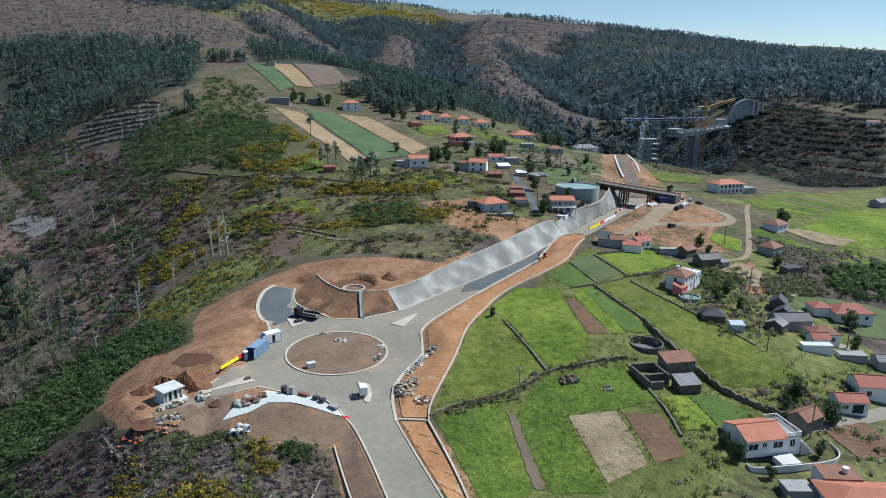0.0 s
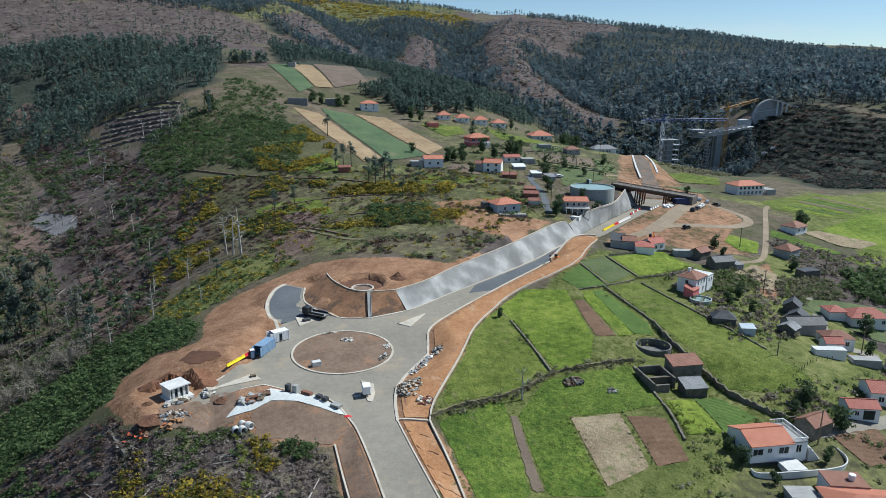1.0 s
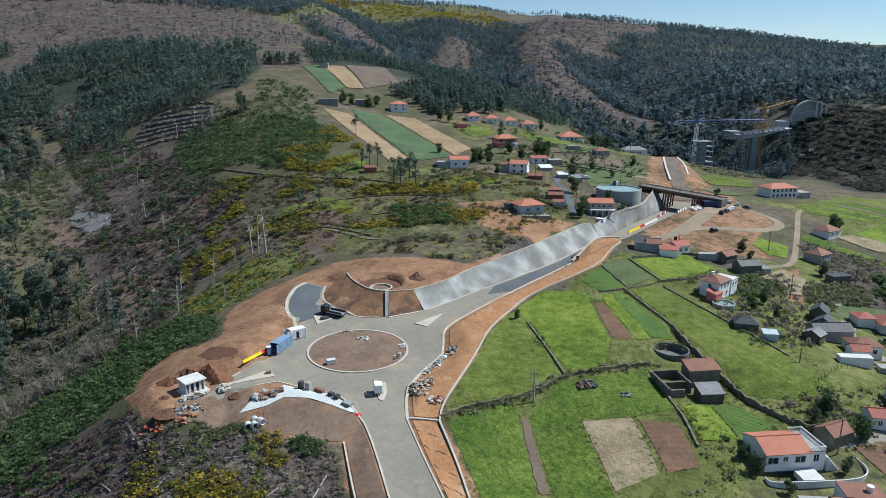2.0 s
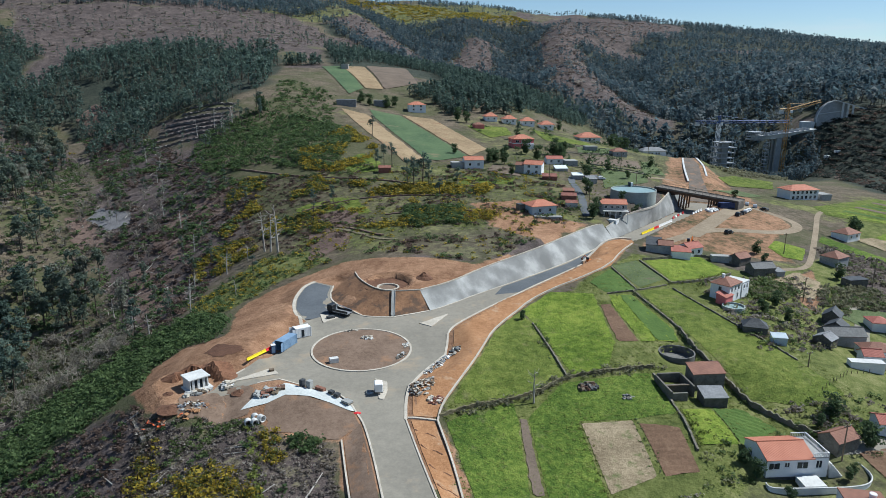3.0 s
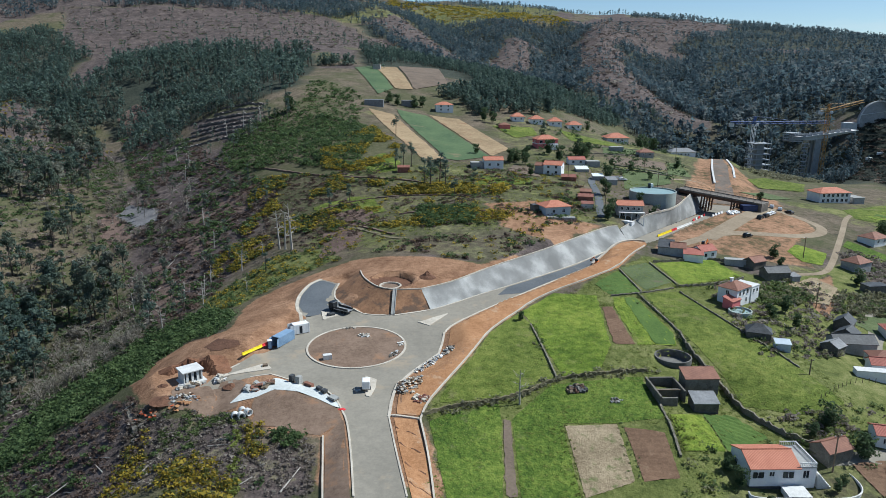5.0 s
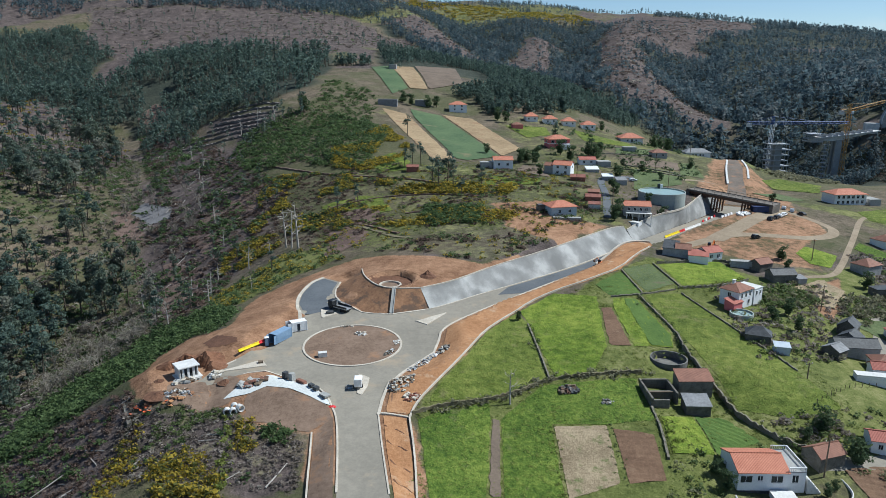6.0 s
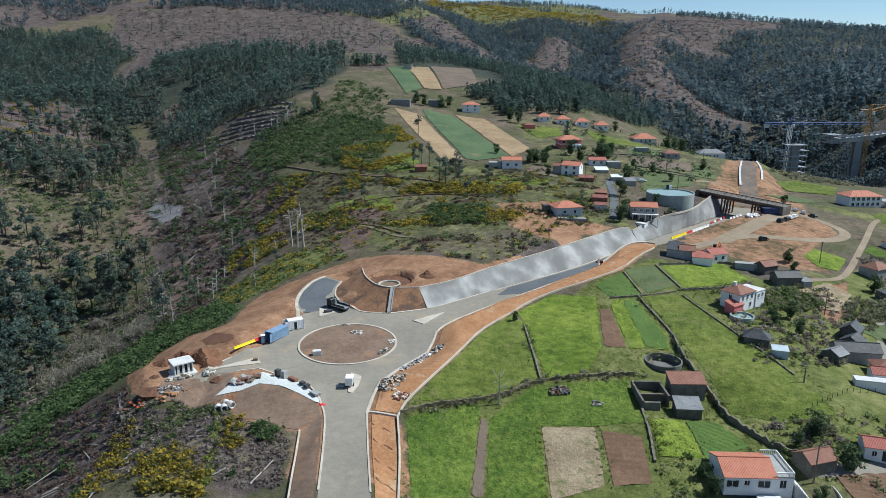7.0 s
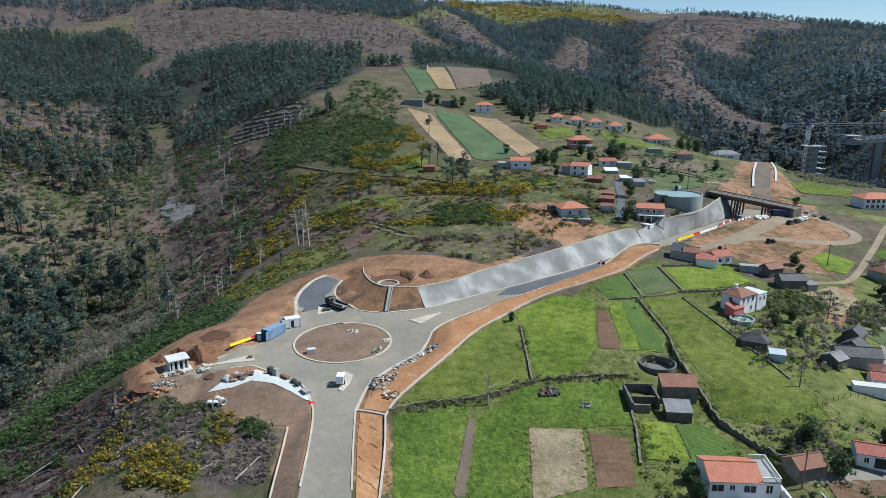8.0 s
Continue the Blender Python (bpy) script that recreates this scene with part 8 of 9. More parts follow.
def tree_form(kind, seed, leaves, size):
    """Quads of wood and of leaves for one tree about 10 m high."""
    rng = np.random.default_rng(seed)
    wood, cs, rs = [], [], []
    if kind == "pine":
        top = 9.2
        lean = rng.uniform(-0.5, 0.5, 2)
        wood.append(limb((0, 0, -0.6), (lean[0] * 0.5, lean[1] * 0.5, 5), 0.2, 0.14, 5))
        wood.append(limb((lean[0] * 0.5, lean[1] * 0.5, 5), (lean[0], lean[1], top), 0.14, 0.05, 4))
        for k in range(11):
            h = rng.uniform(4.0, 9.4)
            a, q = rng.uniform(0, 6.28), (10.6 - h) * 0.36 * rng.uniform(0.35, 1.0)
            e = (lean[0] * h / 9 + q * math.cos(a), lean[1] * h / 9 + q * math.sin(a), h + 0.5)
            if leaves > 60:
                wood.append(limb((lean[0] * h / 9, lean[1] * h / 9, h - 0.4), e, 0.05, 0.02, 3))
            cs.append(e)
            rs.append(rng.uniform(0.7, 1.25))
    elif kind == "cone":
        wood.append(limb((0, 0, -0.6), (0, 0, 8.5), 0.18, 0.04, 4))
        for k in range(12):
            h = 1.6 + 8.4 * (k / 12) ** 0.9
            a, q = rng.uniform(0, 6.28), (10.4 - h) * 0.2 * rng.uniform(0.2, 1.0)
            cs.append((q * math.cos(a), q * math.sin(a), h))
            rs.append(0.35 + (10.4 - h) * 0.15)
    elif kind == "gum":
        lean = rng.uniform(-0.7, 0.7, 2)
        wood.append(limb((0, 0, -0.6), (lean[0] * 0.6, lean[1] * 0.6, 6), 0.15, 0.1, 4))
        wood.append(limb((lean[0] * 0.6, lean[1] * 0.6, 6), (lean[0], lean[1], 10), 0.1, 0.03, 4))
        for k in range(9):
            h = rng.uniform(2.6, 10)
            a, q = rng.uniform(0, 6.28), rng.uniform(0.2, 1.5)
            e = (lean[0] * h / 10 + q * math.cos(a), lean[1] * h / 10 + q * math.sin(a), h + 0.4)
            if leaves > 60:
                wood.append(limb((lean[0] * h / 10, lean[1] * h / 10, h - 0.8), e, 0.05, 0.02, 3))
            cs.append(e)
            rs.append(rng.uniform(0.6, 1.15))
    elif kind == "round":
        wood.append(limb((0, 0, -0.6), (0.1, 0, 4), 0.28, 0.18, 5))
        for k in range(20):
            h, a = rng.uniform(1.5, 8.6), rng.uniform(0, 6.28)
            q = 3.0 * math.sqrt(max(0.05, 1 - ((h - 5.2) / 4) ** 2)) * rng.uniform(0.2, 0.95)
            cs.append((q * math.cos(a), q * math.sin(a), h))
            rs.append(rng.uniform(1.2, 1.9))
            if k < 7:
                wood.append(limb((0.1, 0, 2.5), cs[-1], 0.12, 0.03, 3))
    elif kind in ("bush", "low"):
        for k in range(7 if kind == "bush" else 5):
            a, q = rng.uniform(0, 6.28), rng.uniform(0, 0.75)
            cs.append((q * math.cos(a), q * math.sin(a), rng.uniform(0.2, 0.75 if kind == "bush" else 0.4)))
            rs.append(rng.uniform(0.3, 0.5))
        wood.append(limb((0, 0, -0.3), (0, 0, 0.4), 0.05, 0.03, 3))
    elif kind == "bare":
        wood.append(limb((0, 0, -0.4), (0.1, 0, 3.2), 0.16, 0.1, 4))
        for k in range(leaves):
            a, h, e = rng.uniform(0, 6.28), rng.uniform(0.8, 3.4), rng.uniform(0.3, 1.2)
            r = rng.uniform(0.9, 2.3)
            p = np.array((r * 0.5 * math.cos(a), r * 0.5 * math.sin(a), h + r * 0.5 * e))
            q = np.array((r * math.cos(a), r * math.sin(a), h + r * e * 0.95))
            wood.append(limb((0.05, 0, h * 0.7), p, 0.07, 0.045, 3))
            for _ in range(3):
                wood.append(limb(p + (q - p) * rng.uniform(0, 0.7), q + rng.normal(0, 0.5, 3), 0.05, 0.025, 3))
        return np.concatenate(wood), np.zeros((0, 4, 3))
    elif kind == "twigs":
        for k in range(leaves):
            a, q = rng.uniform(0, 6.28), rng.uniform(0.3, 1.0)
            wood.append(limb((rng.uniform(-0.3, 0.3), rng.uniform(-0.3, 0.3), -0.1), (q * math.cos(a), q * math.sin(a), rng.uniform(0.3, 1.0)), 0.035, 0.012, 3))
        return np.concatenate(wood)[:0], np.concatenate(wood)
    elif kind == "snag":
        lean = rng.uniform(-0.8, 0.8, 2)
        bend = (lean[0] * 0.5 + rng.uniform(-0.25, 0.25), lean[1] * 0.5, 5.2)
        wood.append(limb((0, 0, -0.6), bend, 0.27, 0.19, 6))
        wood.append(limb(bend, (lean[0], lean[1], 10), 0.19, 0.05, 5))
        for k in range(11):
            h, a, q = rng.uniform(3.4, 9.4), rng.uniform(0, 6.28), rng.uniform(0.7, 1.9)
            p = np.array((lean[0] * h / 10, lean[1] * h / 10, h))
            e = p + (q * math.cos(a), q * math.sin(a), rng.uniform(-0.1, 0.7))
            wood.append(limb(p, e, 0.10, 0.065, 4))
            for _ in range(2):
                wood.append(limb(e, e + (0.7 * math.cos(a) + rng.uniform(-0.5, 0.5), 0.7 * math.sin(a) + rng.uniform(-0.5, 0.5), rng.uniform(0.2, 1.1)), 0.055, 0.02, 3))
        return np.concatenate(wood), np.zeros((0, 4, 3))
    if leaves < 30 and kind in ("pine", "cone", "gum"):
        wood = [limb((0, 0, -0.6), (0, 0, 8), 0.2, 0.06, 3)]
    return np.concatenate(wood), spray(cs, rs, leaves, size, rng, 0.75)


def quad_mesh(name, quads, mats, index, tint):
    me = bpy.data.meshes.new(name)
    leaf = (index > 0) | (len(mats) == 1 and name == "crown")
    q, w = quads[leaf], quads[~leaf]
    p = (q[:, 0] + q[:, 2]) / 2
    b = q[:, 3] - p
    tri = np.stack([q[:, 0] - 0.6 * b, q[:, 2] - 0.6 * b, p + 1.5 * b], 1)
    co = np.concatenate([w.reshape(-1, 3), tri.reshape(-1, 3)])
    size = np.r_[np.full(len(w), 4), np.full(len(tri), 3)].astype(np.int32)
    tint, index = np.repeat(np.r_[tint[~leaf], tint[leaf]], size), np.r_[index[~leaf], index[leaf]]
    me.vertices.add(len(co))
    me.vertices.foreach_set("co", co.reshape(-1).astype(np.float32))
    me.loops.add(len(co))
    me.loops.foreach_set("vertex_index", np.arange(len(co), dtype=np.int32))
    me.polygons.add(len(size))
    me.polygons.foreach_set("loop_start", np.r_[0, np.cumsum(size)[:-1]].astype(np.int32))
    me.polygons.foreach_set("loop_total", size)
    for m in mats:
        me.materials.append(m)
    me.polygons.foreach_set("material_index", index.astype(np.int32))
    a = me.attributes.new("tint", "FLOAT", "POINT")
    a.data.foreach_set("value", tint.astype(np.float32))
    me.update(calc_edges=True)
    return me


def sample(poly, n, rng, avoid=(), keep=None):
    p = np.array(poly, float)
    lo, hi = p.min(0), p.max(0)
    xs, ys = [], []
    have = 0
    for _ in range(60):
        x, y = rng.uniform(lo[0], hi[0], n), rng.uniform(lo[1], hi[1], n)
        ok = inside(x, y, poly)
        for a in avoid:
            ok &= ~inside(x, y, a)
        if keep is not None:
            ok &= keep(x, y)
        xs.append(x[ok])
        ys.append(y[ok])
        have += ok.sum()
        if have >= n:
            break
    return np.concatenate(xs)[:n], np.concatenate(ys)[:n]


def thicket(name, x, y, forms, high, mats, label, category, spread=0.3, wide=1.0, seed=3):
    """Many plants joined as one stuff object. forms: (wood, leaves) pairs; high: mean height in metres over the form's own unit."""
    rng = np.random.default_rng(seed)
    z = ground_z(x, y)
    which = rng.integers(0, len(forms), len(x))
    quads, index, tint = [], [], []
    for f, (wood, leaf) in enumerate(forms):
        m = which == f
        if not m.any():
            continue
        base = np.concatenate([wood, leaf])
        mi = np.r_[np.zeros(len(wood)), np.ones(len(leaf))]
        k = m.sum()
        s = high * rng.uniform(1 - spread, 1 + spread, k)
        a = rng.uniform(0, 6.28, k)
        ca, sa = np.cos(a)[:, None, None], np.sin(a)[:, None, None]
        w = (s * wide * rng.uniform(0.8, 1.2, k))[:, None, None]
        q = np.empty((k, *base.shape))
        q[..., 0] = (base[..., 0] * ca - base[..., 1] * sa) * w + x[m][:, None, None]
        q[..., 1] = (base[..., 0] * sa + base[..., 1] * ca) * w + y[m][:, None, None]
        q[..., 2] = base[..., 2] * s[:, None, None] + z[m][:, None, None]
        quads.append(q.reshape(-1, 4, 3))
        index.append(np.tile(mi, k))
        tint.append(np.repeat(rng.random(k), len(base)))
    me = quad_mesh(name, np.concatenate(quads), mats, np.concatenate(index), np.concatenate(tint))
    return tagged(new(name, me), label, category, kind="stuff")


near_pine = [tree_form("pine", s, 430, 0.68) for s in range(4)]
near_gum = [tree_form("gum", s, 360, 0.64) for s in range(10, 14)]
mid_pine = [tree_form("pine", s, 36, 1.55) for s in range(20, 24)]
big_pine = [tree_form("pine", s, 130, 1.0) for s in range(24, 27)]
mid_cone = [tree_form("cone", s, 42, 1.65) for s in range(30, 34)]
mid_gum = [tree_form("gum", s, 30, 1.4) for s in range(40, 44)]
far_mix = [tree_form("cone", s, 15, 2.4) for s in range(50, 53)] + [tree_form("pine", s, 15, 2.5) for s in range(53, 56)]
round_tree = [tree_form("round", s, 950, 0.95) for s in range(60, 63)]
bushes = [tree_form("bush", s, 31, 0.38) for s in range(70, 75)]
low_bush = [tree_form("low", s, 20, 0.40) for s in range(80, 84)]
bare_tree = [tree_form("bare", s, 15, 0) for s in range(110, 114)]
tuft_form = [tree_form("low", s, 9, 0.5) for s in range(120, 124)]
twig_form = [tree_form("twigs", s, 22, 0) for s in range(90, 94)]
snags = [tree_form("snag", s, 0, 0) for s in range(95, 99)]
# the third pair carries painted haze in its leaf colour
PINE, GUM, FAR_HAZY = [M["bark"], M["pine"]], [M["bark"], M["eucalypt"]], [M["bark"], M["far_wood"]]
BARE, GARDEN = [M["bare_twigs"], M["bare_twigs"]], [M["bark"], M["garden_leaf"]]
HEDGE, REED, DARK = [M["bark"], M["hedge_leaf"]], [M["bark"], M["reed"]], [M["bark"], M["dark_vine"]]
BROWN = [M["bark"], M["brown_brush"]]
SHRUB, GORSE, DRY, TUFT = [M["bark"], M["shrub"]], [M["bark"], M["gorse"]], [M["bark"], M["dry_scrub"]], [M["bark"], M["tuft"]]


def patchy(scale, at_least):
    return lambda x, y: fractal(x / scale + 2.7, y / scale - 1.3) > at_least


# woods, from the far ridge to the ravine
UPPER_FIELDS = [(-75, 600), (-64, 800), (5, 800), (22, 640), (-12, 590)]
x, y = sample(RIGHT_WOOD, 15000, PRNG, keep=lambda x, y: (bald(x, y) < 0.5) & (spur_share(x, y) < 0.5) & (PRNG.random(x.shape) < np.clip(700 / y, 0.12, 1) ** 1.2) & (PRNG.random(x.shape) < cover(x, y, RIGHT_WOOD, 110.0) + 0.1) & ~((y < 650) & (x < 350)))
thicket("woodland", x, y, far_mix, 1.6, FAR_HAZY, "dense dark pine and eucalyptus wood on the far hillside", "woodland", 0.35, 1.15, 4)
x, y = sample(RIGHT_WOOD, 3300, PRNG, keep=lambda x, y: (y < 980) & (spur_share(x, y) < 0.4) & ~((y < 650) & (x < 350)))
thicket("woodland", x, y, mid_cone + mid_gum, 1.4, FAR_HAZY, "dark wood above the gorge", "woodland", 0.35, 1.1, 5)
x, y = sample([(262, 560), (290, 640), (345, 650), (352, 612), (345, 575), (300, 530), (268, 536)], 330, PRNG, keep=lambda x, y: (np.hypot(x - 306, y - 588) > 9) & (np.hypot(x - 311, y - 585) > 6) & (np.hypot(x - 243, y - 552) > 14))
thicket("woodland", x, y, mid_cone + mid_gum, 0.9, FAR_HAZY, "dark wood on the slope under the viaduct", "woodland", 0.35, 1.2, 28)
x, y = sample(ZONES["pine_belt"], 4300, PRNG, keep=lambda x, y: patchy(60.0, 0.33)(x, y) & (bald(x, y) < 0.5))
thicket("woodland", x, y, mid_cone + mid_pine + mid_gum, 1.25, PINE, "dense belt of pines across the hillside", "woodland", 0.35, 1.0, 6)
x, y = sample(ZONES["top_left"], 1700, PRNG, keep=patchy(120.0, 0.36))
thicket("woodland", x, y, far_mix, 1.3, FAR_HAZY, "dark wood along the upper hillside", "woodland", 0.35, 1.1, 7)
x, y = sample([(-1500, 900), (-700, 1000), (-620, 760), (-560, 600), (-900, 500)], 1500, PRNG)
thicket("woodland", x, y, far_mix, 1.3, FAR_HAZY, "wood on the far side of the ravine", "woodland", 0.35, 1.1, 8)
x, y = sample(ZONES["felled"], 210, PRNG)
thicket("scattered_trees", x, y, mid_pine + mid_gum, 0.9, PINE, "scattered young pines on the felled slope", "trees", 0.45, 1.0, 9)
x, y = sample(ZONES["wood_mid"], 1600, PRNG, avoid=[UPPER_FIELDS], keep=lambda x, y: spur_share(x, y) < 0.5)
thicket("woodland", x, y, mid_cone, 1.15, PINE, "pine wood behind the village", "woodland", 0.35, 1.0, 10)
x, y = sample(ZONES["belt_village"], 800, PRNG, avoid=[UPPER_FIELDS], keep=lambda x, y: (np.abs(y - 515) > 22) | (x < 35))
thicket("woodland", x, y, mid_cone, 0.85, PINE, "pines behind the row of houses", "woodland", 0.35, 1.3, 11)
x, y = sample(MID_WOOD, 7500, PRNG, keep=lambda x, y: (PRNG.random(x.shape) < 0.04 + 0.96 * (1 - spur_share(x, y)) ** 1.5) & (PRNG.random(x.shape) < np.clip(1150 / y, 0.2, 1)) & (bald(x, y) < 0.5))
thicket("woodland", x, y, far_mix, 1.25, FAR_HAZY, "dark wood in the side valleys of the far hills", "woodland", 0.4, 1.15, 12)
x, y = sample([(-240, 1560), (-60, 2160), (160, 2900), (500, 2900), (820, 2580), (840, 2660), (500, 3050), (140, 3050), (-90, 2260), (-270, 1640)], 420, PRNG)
thicket("scattered_trees", x, y, far_mix, 1.5, FAR_HAZY, "row of tall pines along the skyline", "trees", 0.4, 1.0, 13)
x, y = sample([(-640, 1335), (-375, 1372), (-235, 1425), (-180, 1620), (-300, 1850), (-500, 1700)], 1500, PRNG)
thicket("woodland", x, y, far_mix, 1.2, FAR_HAZY, "dark wood above the felled slope", "woodland", 0.4, 1.1, 14)
x, y = sample(ZONES["ravine_wood"], 170, PRNG, avoid=[PALE_PATCH], keep=patchy(34.0, 0.52))
thicket("woodland", x, y, near_pine + near_gum, 1.5, GUM, "open eucalyptus and pine wood in the ravine", "woodland", 0.4, 1.05, 15)
x, y = sample([(-215, 200), (-160, 170), (-140, 190), (-146, 225), (-158, 262), (-190, 285), (-225, 260)], 170, PRNG)
thicket("woodland", x, y, near_pine + near_gum, 1.25, PINE, "dense dark wood at the bottom of the ravine", "woodland", 0.35, 1.1, 19)
x, y = sample([(640, 2480), (900, 2470), (1150, 2230), (1400, 2080), (1900, 1950), (2100, 2150), (1450, 2450), (1200, 2780), (900, 2720), (640, 2700)], 1300, PRNG)
thicket("woodland", x, y, far_mix, 1.7, FAR_HAZY, "wooded skyline of the far ridge", "woodland", 0.35, 1.1, 20)
x, y = sample([(-430, 755), (-345, 737), (-326, 690), (-348, 664), (-385, 676)], 120, PRNG)
thicket("woodland", x, y, mid_cone + mid_pine, 1.1, PINE, "pines where the belt meets the ravine", "woodland", 0.35, 1.1, 26)
x, y = sample([(-140, 725), (-104, 718), (-100, 736), (-136, 745)], 40, PRNG)
thicket("woodland", x, y, mid_cone, 1.0, PINE, "clump of dark trees beside the high field", "trees", 0.3, 1.3, 27)
x, y = sample(ZONES["heath_far"], 150, PRNG, keep=patchy(55.0, 0.52))
thicket("scattered_trees", x, y, big_pine, 1.25, PINE, "pines scattered over the heath beyond the ravine", "trees", 0.4, 1.3, 16)
x, y = sample([(-345, 720), (-250, 683), (-125, 450), (-130, 400), (-179, 405), (-240, 482)], 420, PRNG, avoid=[ZONES["terraces"], [(-340, 690), (-326, 724), (-290, 704), (-250, 590), (-306, 650)]], keep=patchy(45.0, 0.44))
thicket("scattered_trees", x, y, mid_gum + mid_pine + mid_cone, 0.9, PINE, "mixed pines and eucalyptus at the head of the gully", "trees", 0.4, 1.1, 21)
x, y = sample(PALE_PATCH, 120, PRNG)
thicket("scattered_trees", x, y, bare_tree, 0.95, BARE, "leafless pale grey trees below the site", "trees", 0.4, 1.1, 22)
x, y = sample(ZONES["ravine_wood"], 120, PRNG)
thicket("scattered_trees", x, y, bare_tree, 1.1, BARE, "leafless pale grey trees in the ravine", "trees", 0.4, 1.1, 23)
x, y = sample([(-195, 400), (-160, 400), (-120, 320), (-140, 300), (-190, 345)], 45, PRNG)
thicket("scattered_trees", x, y, bare_tree, 1.0, BARE, "leafless pale grey trees in the gully", "trees", 0.4, 1.1, 24)
x, y = sample(ZONES["ridge_heath"], 900, PRNG, avoid=[ZONES["ridge_gorse"]], keep=patchy(200.0, 0.42))
thicket("scattered_trees", x, y, far_mix, 1.2, FAR_HAZY, "scattered pines on the high ridge", "trees", 0.4, 1.1, 25)
x, y = sample(ZONES["gully"], 70, PRNG)
thicket("scattered_trees", x, y, near_gum + mid_gum, 0.8, GUM, "thin eucalyptus saplings in the gully", "trees", 0.4, 1.0, 17)
x, y = sample([(-130, 420), (-210, 520), (-330, 680), (-240, 690), (-150, 540), (-115, 470)], 190, PRNG, avoid=[ZONES["terraces"]])
thicket("scattered_trees", x, y, mid_gum + mid_pine, 0.85, GUM, "young eucalyptus below the pine belt", "trees", 0.4, 1.0, 18)

# shrubs, gorse and dry scrub
ZONES.update(gorse_low=[(-55, 118), (-47, 120), (-39, 115), (-35, 105), (-48, 106)], gorse_column=[(-39.5, 128), (-36.2, 128), (-33.5, 119), (-36, 118)],
             gorse_edge=[(-64, 128), (-61, 130), (-57, 118), (-54, 109), (-61, 106), (-64, 117)], green_lane=[(-43, 131), (-41, 131), (-35, 108), (-37, 108)], green_clump=[(-34, 126), (-31, 127), (-26, 125), (-27, 121), (-32, 122)],
             villa_hedge=[(92, 201), (98, 195), (115, 202), (113, 213), (102, 213)], corner_thicket=[(68, 135), (86, 138), (88, 131), (80, 125), (74, 130)], spur_brush=[(-300, 1850), (150, 1650), (300, 2150), (900, 2500), (700, 1980), (420, 1700), (330, 1200), (290, 760), (220, 760), (180, 1000), (60, 1330), (-40, 1230), (-110, 1300)], pale_patch=PALE_PATCH, reed_bed=[(126, 213), (146, 213), (141, 198), (133, 194), (117, 195), (120, 204)], valley_scrub=[(150, 262), (175, 244), (196, 246), (190, 228), (150, 216), (140, 224), (146, 246)], reed_edge=[(180, 432), (188, 414), (206, 414), (226, 422), (236, 440), (206, 446)])
site = [ZONES["earth_site"]]
GARDEN_KEEP = [[(56, 108), (56, 124), (72, 124), (82, 121), (82, 108)], [(62, 92), (62, 108), (82, 106), (80, 90)], [(76, 119), (76, 125), (112, 134), (128, 143), (132, 139), (98, 122)]]
